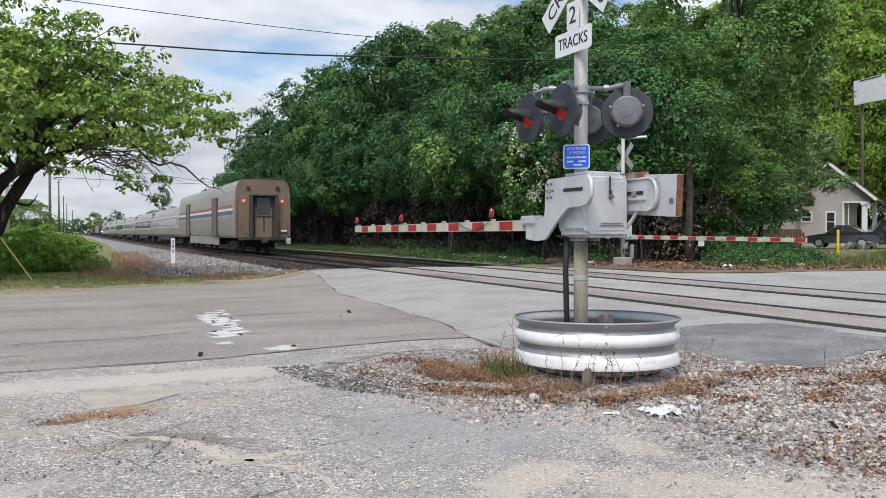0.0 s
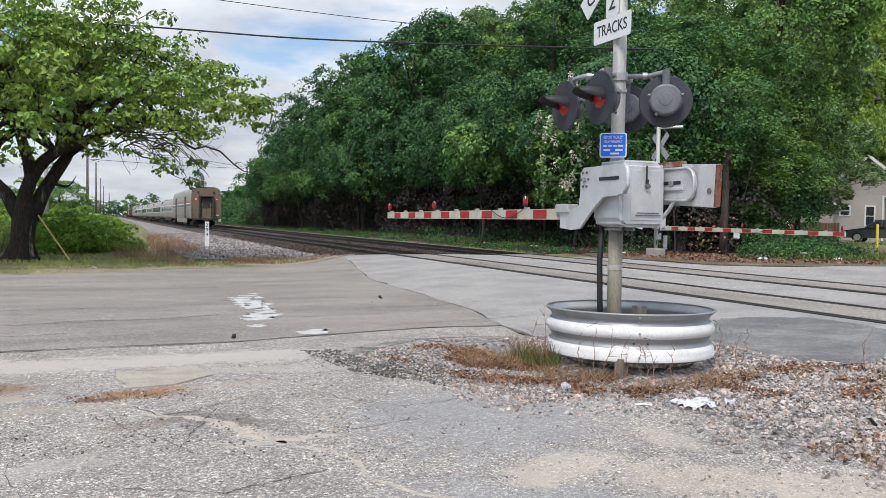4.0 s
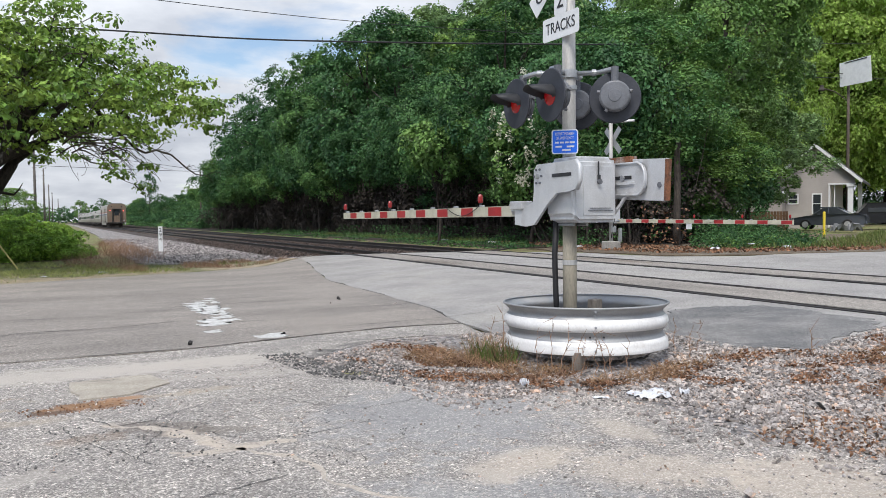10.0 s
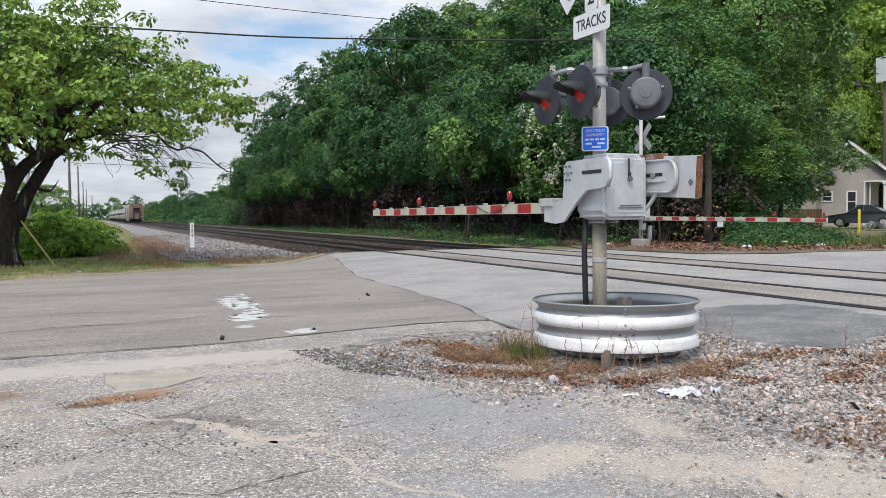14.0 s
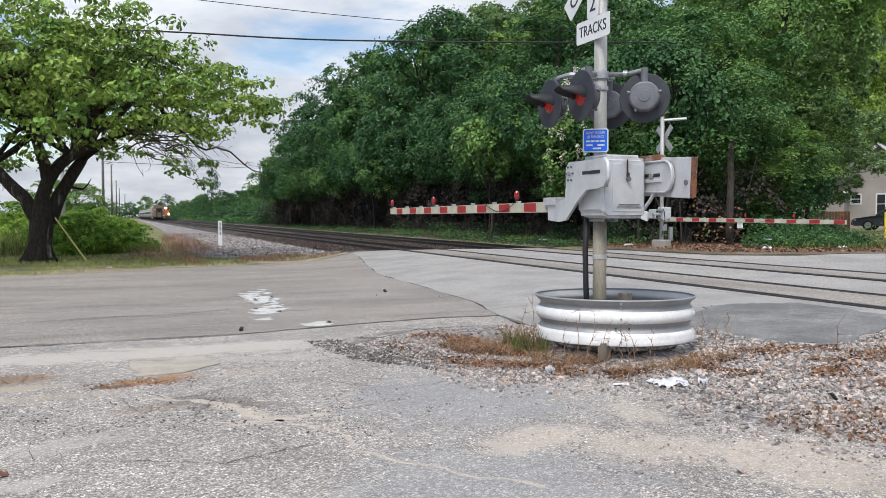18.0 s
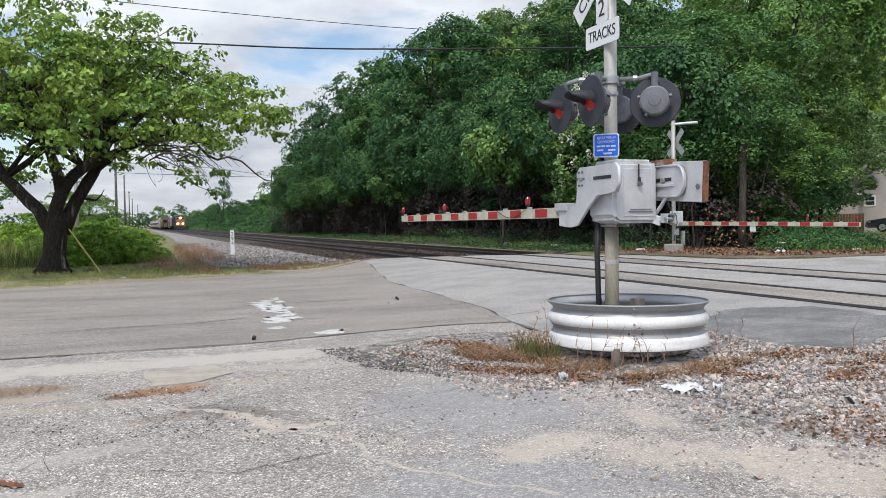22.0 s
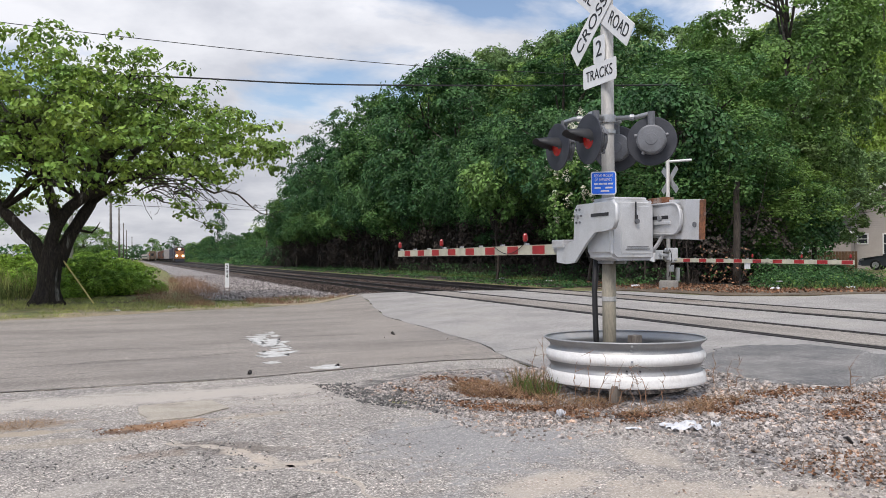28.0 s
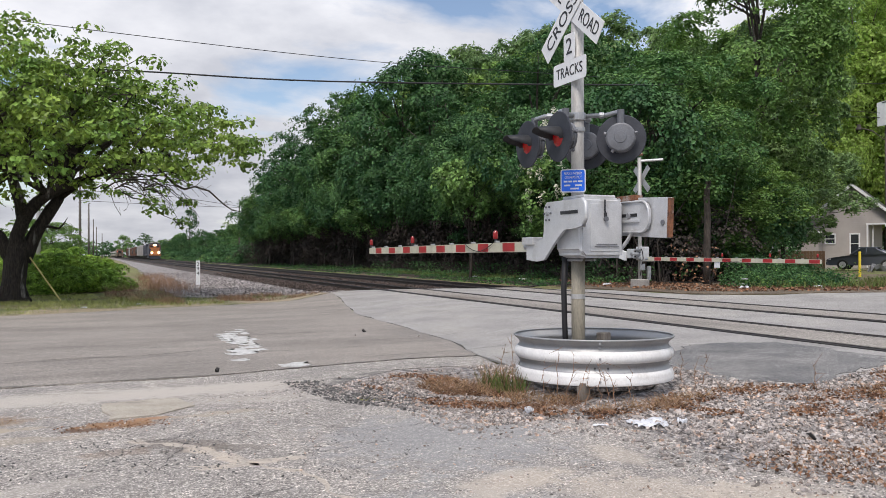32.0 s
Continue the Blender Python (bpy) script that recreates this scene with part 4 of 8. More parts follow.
def board(parent, name, w, h, m, material=SIGN_WHITE, corner=0.02, label=""):
    return part(name, plate(rounded(w, h, corner), 0.006, m), material, parent, label)


def gate_arm(parent, y0, y1, z0, z1, x, h0, h1, cell, direction, lamps, first_red=False):
    """A striped arm of boxes, cell by cell, with its small lamps."""
    arm = part("gate_arm", tube([(x, y0 - 0.05 * direction, z0), (x, y0 + 0.12 * direction, z0)], 0.05, 8), GALV, parent, "long gate arm with red and white bands")
    n = round(abs(y1 - y0) / cell)
    for k in range(n):
        f0, f1 = k / n, (k + 1) / n
        ya, yb = y0 + (y1 - y0) * f0, y0 + (y1 - y0) * f1
        za, zb = z0 + (z1 - z0) * f0, z0 + (z1 - z0) * f1
        ha, hb = h0 + (h1 - h0) * f0, h0 + (h1 - h0) * f1
        bm = bmesh.new()
        t = 0.028 - 0.01 * f0
        vs = [bm.verts.new(p) for p in ((x - t, ya, za - ha / 2), (x + t, ya, za - ha / 2), (x + t, ya, za + ha / 2), (x - t, ya, za + ha / 2),
                                        (x - t, yb, zb - hb / 2), (x + t, yb, zb - hb / 2), (x + t, yb, zb + hb / 2), (x - t, yb, zb + hb / 2))]
        for q in ((0, 1, 2, 3), (7, 6, 5, 4), (0, 4, 5, 1), (1, 5, 6, 2), (2, 6, 7, 3), (3, 7, 4, 0)):
            bm.faces.new([vs[i] for i in q])
        bmesh.ops.recalc_face_normals(bm, faces=bm.faces[:])
        red = (k % 2 == 0) == first_red
        band = part("white_band", bm, CREAM, arm)
        if red:
            mid = (x, (ya + yb) / 2, (za + zb) / 2)
            part("red_band", box(mid, (2 * t + 0.004, abs(yb - ya) * 0.88, (ha + hb) / 2 * 0.86), 0.0015), RED, band, "red reflective band")
    for k in range(0, n, 2):
        f = (k + 0.5) / n
        bm = box((x, y0 + (y1 - y0) * f, z0 + (z1 - z0) * f + (h0 + (h1 - h0) * f) / 2 + 0.012), (0.05, 0.06, 0.024), 0.005)
        part("clip", bm, GALV, arm)
    for f in lamps:
        y, z = y0 + (y1 - y0) * f, z0 + (z1 - z0) * f + (h0 + (h1 - h0) * f) / 2
        bm = rod((x, y, z - 0.01), (x, y, z + 0.06), 0.018, n=8)
        lamp = part("arm_lamp", bm, BLACKPAINT, arm, "small red lamp on the gate arm")
        bm = lathe([(0.0, 0.062), (0.018, 0.058), (0.030, 0.035), (0.032, -0.02), (0.026, -0.045), (0.0, -0.05)], 16)
        bmesh.ops.translate(bm, vec=(x, y, z + 0.095), verts=bm.verts)
        part("lamp_glass", bm, LENS_DIM, lamp)
    f0 = lamps[0]
    pts = [(x - 0.04, y0 + (y1 - y0) * f, z0 + (z1 - z0) * f + 0.055 - 0.10 * math.sin((f - f0) / 0.14 * math.pi)) for f in np.linspace(f0, f0 + 0.14, 12)]
    part("arm_wire", tube(pts, 0.005, 5), CABLE, arm, "thin black lamp wire")
    return arm


def near_signal():
    s = thing("crossing_signal", pose(MX, MY, 0), "silver level-crossing signal mast with crossbuck, red lights and lowered striped gate", "crossing signal", "crossing signals")
    part("mast", tube([(0, 0, 0.1), (0, 0, 1.4), (0, 0, 2.5), (0, 0, 4.55)], [0.072, 0.071, 0.070, 0.068], 20), MASTPAINT, s, "painted steel pole with weather stains", smooth=True)
    part("mast_foot", tube([(0, 0, 0.1), (0, 0, 0.8), (0, 0, 1.43)], 0.0735, 20), MASTFOOT, s, "brown-stained lower pole", smooth=True)
    part("mast_cap", lathe([(0.0, 4.62), (0.05, 4.60), (0.075, 4.55), (0.075, 4.50)], 16), GALV, s, smooth=True)
    # crossbuck
    zc, xb = 4.17, -0.085
    for sgn, z_off, rows in ((1, 0.0, (("CROSSING", 0.0, 1.18),)), (-1, 0.012, (("RAIL", -0.43, 0.40), ("ROAD", 0.43, 0.42)))):
        m = Matrix.Translation((xb + z_off, 0, zc)) @ TO_X @ Matrix.Rotation(radians(37.5) * sgn, 4, "Z")
        b = board(s, "crossbuck_board", 1.40, 0.245, m, corner=0.012, label="white crossbuck board with black letters")
        for text, at, w in rows:
            words("lettering", text, 0.20, m @ Matrix.Translation((at, 0, 0.005)), BLACKPAINT, b, w)
    # plaque
    m = Matrix.Translation((-0.088, 0.02, 3.47)) @ TO_X
    b = board(s, "tracks_plaque", 0.66, 0.24, m, corner=0.03, label="white plaque with the word TRACKS")
    words("lettering", "TRACKS", 0.165, m @ Matrix.Translation((0, 0, 0.005)), BLACKPAINT, b, 0.53)
    m = Matrix.Translation((-0.089, 0.02, 3.735)) @ TO_X
    b = board(s, "number_plaque", 0.22, 0.29, m, corner=0.03, label="white plaque with the number 2")
    words("lettering", "2", 0.25, m @ Matrix.Translation((0, 0, 0.005)), BLACKPAINT, b, 0.115)
    # light arms
    zl = 2.985
    part("clamp", lathe([(0.072, zl - 0.05), (0.088, zl - 0.05), (0.088, zl + 0.03), (0.072, zl + 0.03)], 18), GALV, s)
    part("clamp", lathe([(0.072, zl - 0.17), (0.084, zl - 0.17), (0.084, zl - 0.13), (0.072, zl - 0.13)], 18), GALV, s)
    for sx, aim, off in ((-1, 180, -0.40), (1, 52, 0.32)):
        for sy in (-1, 1):
            ax = Vector((off, sy * 0.33 + (0.07 if sx < 0 else -0.02), zl - 0.28))
            way = Vector((math.cos(radians(aim)), math.sin(radians(aim)), -0.03)).normalized()
            side = Vector((0, 0, 1)).cross(way).normalized()
            m = axes(side, way.cross(side), way, ax)
            hub = ax - way * 0.09
            part("light_arm", tube([(0.05 * sx, 0, zl), (off * 0.8, sy * 0.16, zl), (hub.x, hub.y - sy * 0.04, zl), (hub.x, hub.y, zl - 0.03), (hub.x, hub.y, zl - 0.12)], 0.026, 10), GALV, s, smooth=True)
            part("arm_elbow", rod((hub.x, hub.y, zl - 0.15), (hub.x, hub.y, zl + 0.02), 0.038, n=12), HOUSING, s)
            part("pipe_clamp", rod((off * 0.62, sy * 0.125, zl), (off * 0.74, sy * 0.15, zl), 0.036, n=12), GALV, s)
            flasher(s, m, LENS if sx < 0 else LENS_DIM)
    # blue notice
    way = Vector((-0.62, -0.78, 0)).normalized()
    side = Vector((0, 0, 1)).cross(way).normalized()
    m = axes(side, (0, 0, 1), way, Vector((-0.06, -0.02, 2.27)) + way * 0.085)
    b = board(s, "notice_rim", 0.270, 0.250, m, SIGN_WHITE, 0.025, "white rim of the notice")
    b2 = part("blue_notice", plate(rounded(0.246, 0.226, 0.02), 0.004, m @ Matrix.Translation((0, 0, 0.004))), SIGN_BLUE, b, "small blue notice with white lines of text")
    for z, w, text in ((0.078, 0.19, "REPORT PROBLEM"), (0.036, 0.18, "OR EMERGENCY")):
        o = words("lettering", text, 0.042, m @ Matrix.Translation((0, z, 0.008)), SIGN_WHITE, b, w, 0.0008)
    for z, x0, x1 in ((-0.008, -0.10, -0.06), (-0.008, -0.05, -0.01), (-0.008, 0.0, 0.04), (-0.008, 0.05, 0.10), (-0.05, -0.095, -0.03), (-0.05, 0.02, 0.095), (-0.085, -0.03, 0.06)):
        part("text_bar", plate([(x0, z - 0.009), (x1, z - 0.009), (x1, z + 0.009), (x0, z + 0.009)], 0.0016, m @ Matrix.Translation((0, 0, 0.0075))), SIGN_WHITE, b)
    # mechanism
    bm = bmesh.new()
    prof = [(-0.20, 1.50), (-0.14, 1.44), (0.34, 1.44), (0.34, 2.05), (0.31, 2.08), (-0.16, 2.08), (-0.20, 2.04)]
    lo = [bm.verts.new((x, -0.36, z)) for x, z in prof]
    hi = [bm.verts.new((x, 0.14, z)) for x, z in prof]
    bm.faces.new(lo)
    bm.faces.new(hi[::-1])
    for i in range(len(prof)):
        bm.faces.new((lo[i], hi[i], hi[(i + 1) % len(prof)], lo[(i + 1) % len(prof)]))
    bmesh.ops.recalc_face_normals(bm, faces=bm.faces[:])
    bmesh.ops.bevel(bm, geom=bm.edges[:], offset=0.035, segments=3, affect="EDGES")
    body = part("mechanism_box", bm, SILVER, s, "silver cast gate-mechanism housing", smooth=False)
    part("lid", box((0.07, -0.11, 2.09), (0.40, 0.42, 0.035), 0.012), SILVER, body, "domed lid of the housing")
    part("door_panel", box((0.10, -0.362, 1.76), (0.36, 0.008, 0.50), 0.003), SILVER, body)
    part("latch_bar", box((0.09, -0.382, 1.965), (0.013, 0.016, 0.18), 0.004), BLACKPAINT, body, "dark steel latch bar")
    part("hasp", box((0.10, -0.378, 1.89), (0.036, 0.014, 0.06), 0.006), BLACKPAINT, body, "dark steel hasp")
    part("padlock", rod((0.10, -0.378, 1.85), (0.10, -0.402, 1.85), 0.026, n=14), HOUSING, body, "small round grey padlock")
    part("shackle", tube([(0.085, -0.39, 1.88), (0.085, -0.39, 1.915), (0.10, -0.39, 1.93), (0.115, -0.39, 1.915), (0.115, -0.39, 1.88)], 0.005, 6), GALV, body)
    part("cast_mark", lathe([(0.028, -0.003), (0.034, 0.003), (0.04, -0.003)], 16), SILVER, body)
    body.children[-1].data.transform(axes((1, 0, 0), (0, 0, 1), (0, -1, 0), (0.10, -0.372, 1.66)))
    for z, w in ((1.585, 0.26), (1.56, 0.30)):
        part("text_bar", box((0.12, -0.373, z), (w, 0.004, 0.009)), HOUSING, body)
    part("u_bolt", tube([(-0.08, -0.2, 1.42), (-0.08, 0.08, 1.42), (0.08, 0.08, 1.42), (0.08, -0.2, 1.42)], 0.016, 8), GALV, body)
    # arm bracket on the road side
    out = [(-0.56, 2.00), (-0.50, 2.05), (0.18, 2.05), (0.24, 1.99), (0.24, 1.80), (0.26, 1.66), (0.42, 1.62), (0.64, 1.62), (0.64, 1.42), (0.42, 1.40), (0.24, 1.42), (0.00, 1.62), (-0.18, 1.74), (-0.40, 1.75), (-0.52, 1.77), (-0.57, 1.86)]
    m = axes((0, 1, 0), (0, 0, 1), (1, 0, 0), (-0.27, 0, 0))
    br = part("arm_bracket", plate(out, 0.03, m), SILVER, s, "silver S-shaped arm bracket")
    part("bracket_rim", tube([(-0.265, y, z) for y, z in ((-0.50, 2.05), (-0.56, 2.0), (-0.575, 1.86), (-0.52, 1.77))], 0.022, 8), SILVER, br, smooth=True)
    part("slot", box((-0.287, -0.28, 1.92), (0.006, 0.34, 0.035)), BLACKPAINT, br, "dark slot")
    for y, z in ((0.115, 1.995), (0.185, 1.995), (0.115, 1.855), (0.185, 1.855), (0.085, 1.925), (0.215, 1.925)):
        part("bolt", rod((-0.285, y, z), (-0.30, y, z), 0.012, n=6), HOUSING, br)
    part("hub_nut", rod((-0.283, 0.15, 1.925), (-0.312, 0.15, 1.925), 0.024, n=6), GALV, br)
    part("main_shaft", rod((-0.28, -0.20, 1.92), (0.44, -0.20, 1.92), 0.035, n=14), GALV, s)
    part("arm_socket", box((-0.24, 0.58, 1.63), (0.14, 0.26, 0.09), 0.01), SILVER, br)
    # counterweight side
    out = [(-0.635, 1.87), (-0.625, 1.94), (-0.59, 2.0), (-0.53, 2.03), (0.12, 2.03), (0.12, 1.72), (-0.53, 1.71), (-0.59, 1.74), (-0.625, 1.80)]
    m = axes((0, 1, 0), (0, 0, 1), (1, 0, 0), (0.40, -0.1, 0))
    cw = part("counterweight_arm", plate(out, 0.03, m), SILVER, s, "silver counterweight arm with a long slot")
    part("arm_rim", tube([(0.382, y - 0.1, z) for y, z in ((0.10, 2.03), (-0.53, 2.03), (-0.59, 2.0), (-0.625, 1.94), (-0.635, 1.87), (-0.625, 1.80), (-0.59, 1.74), (-0.53, 1.71), (0.10, 1.72))], 0.014, 8), SILVER, cw, smooth=True)
    part("slot", box((0.382, -0.36, 1.89), (0.006, 0.34, 0.035)), BLACKPAINT, cw, "dark slot")
    part("slot_bar", box((0.376, -0.36, 1.83), (0.02, 0.44, 0.03), 0.004), SILVER, cw)
    part("bolt", rod((0.36, -0.40, 1.885), (0.41, -0.40, 1.885), 0.03, n=8), GALV, cw)
    w = part("counterweight_plate", box((0.455, -0.575, 1.865), (0.05, 0.81, 0.41), 0.006, pose(0, 0, 0, 3, 0, 0)), SILVER, s, "pale painted steel weight plate")
    part("rusty_edge", box((0.455, -0.985, 1.845), (0.054, 0.035, 0.40), 0.004, pose(0, 0, 0, 3, 0, 0)), RUST, w, "rust-eaten plate edge")
    part("rusty_top", box((0.44, -0.32, 2.075), (0.10, 0.34, 0.06), 0.004), RUST, s, "rusty top edge")
    part("hole_mark", rod((0.42, -0.90, 1.80), (0.432, -0.90, 1.80), 0.028, n=10), HOUSING, s)
    part("brace", tube([(0.34, -0.22, 1.46), (0.39, -0.35, 1.62), (0.40, -0.45, 1.74)], 0.022, 6), SILVER, s)
    # the arm
    gate_arm(s, 0.66, 6.72, 1.57, 1.55, -0.20, 0.122, 0.106, 0.3565, 1, (0.155, 0.64, 0.99), first_red=False)
    # cables
    part("conduit", tube([(-0.10, 0.10, 1.45), (-0.115, 0.11, 1.1), (-0.11, 0.10, 0.7), (-0.09, 0.10, 0.3)], 0.030, 10), CABLE, s, "thick black cable", smooth=True)
    part("conduit", tube([(-0.05, 0.14, 1.45), (-0.075, 0.15, 1.1), (-0.07, 0.14, 0.7), (-0.05, 0.14, 0.3)], 0.018, 8), CABLE, s, "black cable", smooth=True)
    part("mast_clamp", lathe([(0.07, 1.00), (0.078, 1.00), (0.078, 1.05), (0.07, 1.05)], 16), MASTPAINT, s)
    # bell
    part("bell", lathe([(0.0, 4.78), (0.10, 4.76), (0.14, 4.70), (0.145, 4.64), (0.13, 4.63), (0.0, 4.63)], 20), RUST, s, "weathered bell on the mast top", smooth=True)
    return s


near_signal()


def planter_ring():
    """A bottomless corrugated steel ring round the foot of the mast."""
    ring = thing("corrugated_ring", pose(4.70, 6.98, 0.155, -0.8, 0.4, 0), "silver corrugated steel ring with painted white bands, round the signal's foot", "steel ring")
    R = 0.845
    prof = [(R - 0.02, 0.0), (R + 0.0, 0.012), (R, 0.03), (R - 0.01, 0.09), (R - 0.045, 0.135), (R - 0.055, 0.155), (R - 0.045, 0.175), (R - 0.005, 0.225), (R, 0.255), (R - 0.01, 0.29),
            (R - 0.045, 0.325), (R - 0.052, 0.345), (R - 0.04, 0.365), (R - 0.002, 0.395), (R + 0.012, 0.405), (R + 0.014, 0.415), (R + 0.004, 0.422), (R - 0.014, 0.415)]
    prof = [(r, z * 1.11) for r, z in prof]
    inner = [(r - 0.016, z) for r, z in prof[2:-2]][::-1]
    part("ring_wall", lathe(prof + inner, 96, closed=True), RINGPAINT, ring, "corrugated silver steel wall", smooth=True)
    zs, rs = [z for _, z in prof[:15]], [r for r, _ in prof[:15]]
    for z0, z1 in ((0.011, 0.131), (0.228, 0.346)):
        part("white_stripe", lathe([(float(np.interp(z, zs, rs)) + 0.003, z) for z in np.linspace(z0, z1, 9)], 96), WHITEBAND, ring, "worn white painted band", smooth=True)
    a0 = math.atan2(-0.88, -0.48)
    for z in (0.055, 0.172, 0.28, 0.383, 0.433):
        r = R - (0.05 if z in (0.172, 0.383) else 0.0)
        part("rivet", rod((math.cos(a0) * (r - 0.01), math.sin(a0) * (r - 0.01), z), (math.cos(a0) * (r + 0.012), math.sin(a0) * (r + 0.012), z), 0.012, n=8), GALV, ring)
    for da in (0.1, -0.06):
        r = R - 0.04
        part("hole", rod((math.cos(a0 + da) * r, math.sin(a0 + da) * r, 0.183), (math.cos(a0 + da) * (r + 0.012), math.sin(a0 + da) * (r + 0.012), 0.183), 0.010, n=8), BLACKPAINT, ring)
    return ring


planter_ring()
st = part("wooden_stake", box((0, 0, 0.09), (0.12, 0.09, 0.24), 0.01, pose(0, 0, 0, 0, 0, 30)), WOOD_POST, loc=(4.19, 6.37, 0))
tagged(st, "short weathered grey wooden stake under the steel ring", "stake")
st = part("wooden_stub", box((0, 0, 0.3), (0.14, 0.10, 0.36), 0.012, pose(0, 0, 0, 0, 0, 15)), WOOD_POST, loc=(5.0, 7.22, 0.12))
tagged(st, "broken wooden post stub inside the steel ring", "post")
soil = part("ring_fill", lathe([(0.0, 0.25), (0.3, 0.245), (0.5, 0.235), (0.6, 0.20), (0.66, 0.10)], 32), BALLAST, loc=(4.70, 6.98, 0.0))
tagged(soil, "grey gravel and earth filling the steel ring", "gravel", kind="structure")


def far_signal():
    s = thing("crossing_signal", pose(18.1, 24.25, 0.28), "far silver level-crossing mast seen from behind, with its lowered striped gate", "crossing signal", "crossing signals")
    part("mast", tube([(0, 0, 0), (0, 0, 2.5), (0, 0, 4.75)], 0.072, 16), MASTPAINT, s, smooth=True)
    part("foundation", box((0, 0, 0.10), (0.5, 0.5, 0.36), 0.03), FOUNDATION, s, "grey concrete foundation block")
    part("anchor_box", box((0.25, -0.2, 0.5), (0.12, 0.12, 0.5), 0.02), GALV, s)
    for sgn in (1, -1):
        m = Matrix.Translation((0.085 + 0.012 * (sgn > 0), 0, 3.95)) @ axes((0, 1, 0), (0, 0, 1), (1, 0, 0)) @ Matrix.Rotation(radians(45) * sgn, 4, "Z")
        board(s, "crossbuck_board", 1.22, 0.23, m, GALV, 0.012, "bare metal back of a crossbuck board")
    part("cantilever_bar", tube([(0, 0, 4.62), (0.6, -0.6, 4.64)], 0.05, 10), SILVER, s, "short pale arm at the mast top")
    part("bell", lathe([(0.0, 4.98), (0.09, 4.96), (0.13, 4.88), (0.13, 4.82), (0.0, 4.80)], 16), RUST, s, "weathered bell on the mast top", smooth=True)
    part("mechanism_box", box((0.12, 0.0, 1.22), (0.36, 0.34, 0.50), 0.03), SILVER, s, "silver gate-mechanism housing")
    part("arm_bracket", box((-0.32, 0.12, 1.22), (0.04, 0.42, 0.34), 0.02), SILVER, s, "silver arm bracket")
    part("counterweight_plate", box((-0.33, 0.56, 1.16), (0.08, 0.40, 0.34), 0.012, pose(0, 0, 0, 12, 0, 0)), SIGN_WHITE, s, "white counterweight plate")
    part("support_rail", tube([(-0.1, -0.3, 0.95), (-0.1, -1.0, 0.96)], 0.025, 8), GALV, s)
    gate_arm(s, -0.85, -8.45, 1.03, 0.98, -0.32, 0.135, 0.12, 0.4222, -1, (0.5, 0.76, 0.985), first_red=False)
    part("clamp_plate", box((-0.12, 0.0, 1.36), (0.10, 0.34, 0.07), 0.01), GALV, s)
    part("clamp_plate", box((-0.12, 0.0, 1.06), (0.10, 0.34, 0.07), 0.01), GALV, s)
    part("pivot", rod((-0.40, -0.02, 1.2), (-0.05, -0.02, 1.2), 0.07, n=14), GALV, s, "round steel pivot")
    part("cable_loop", tube([(-0.1, -0.2, 1.4), (-0.14, -0.34, 1.3), (-0.12, -0.36, 1.05), (-0.06, -0.2, 0.8), (-0.05, -0.08, 0.4)], 0.016, 6), CABLE, s, "black cable loop")
    part("junction_box", box((0.0, -0.16, 0.72), (0.16, 0.12, 0.24), 0.02), GALV, s, "small grey junction box")
    for y, z in ((-4.4, 0.0),):
        part("arm_rest", box((-0.30, y, 0.87), (0.05, 0.22, 0.22), 0.008), SIGN_WHITE, s, "white bracket hanging under the arm")
    return s


far_signal()


def milepost():
    p = thing("milepost", pose(4.2, 40.3, 0.02), "white railway milepost with black numerals", "milepost")
    b = part("post", box((0, 0, 0.6), (0.19, 0.06, 1.2), 0.012, None), SIGN_WHITE, p)
    m0 = axes((1, 0, 0), (0, 0, 1), (0, -1, 0))
    for ch, z in (("2", 1.02), ("9", 0.80), ("4", 0.58)):
        words("numeral", ch, 0.24, Matrix.Translation((0, -0.034, z)) @ m0, BLACKPAINT, b, 0.12)
    p.rotation_euler.z = radians(-8)
    return p


milepost()


# ---- trees and bushes ----
def bent(a, b, sag, n=6, wob=0.0):
    a, b = np.array(a, float), np.array(b, float)
    pts = []
    for k in range(n + 1):
        f = k / n
        p = a + (b - a) * f + np.array([0, 0, sag]) * math.sin(math.pi * f)
        if 0 < k < n:
            p = p + rng.normal(size=3) * wob
        pts.append(tuple(p))
    return pts


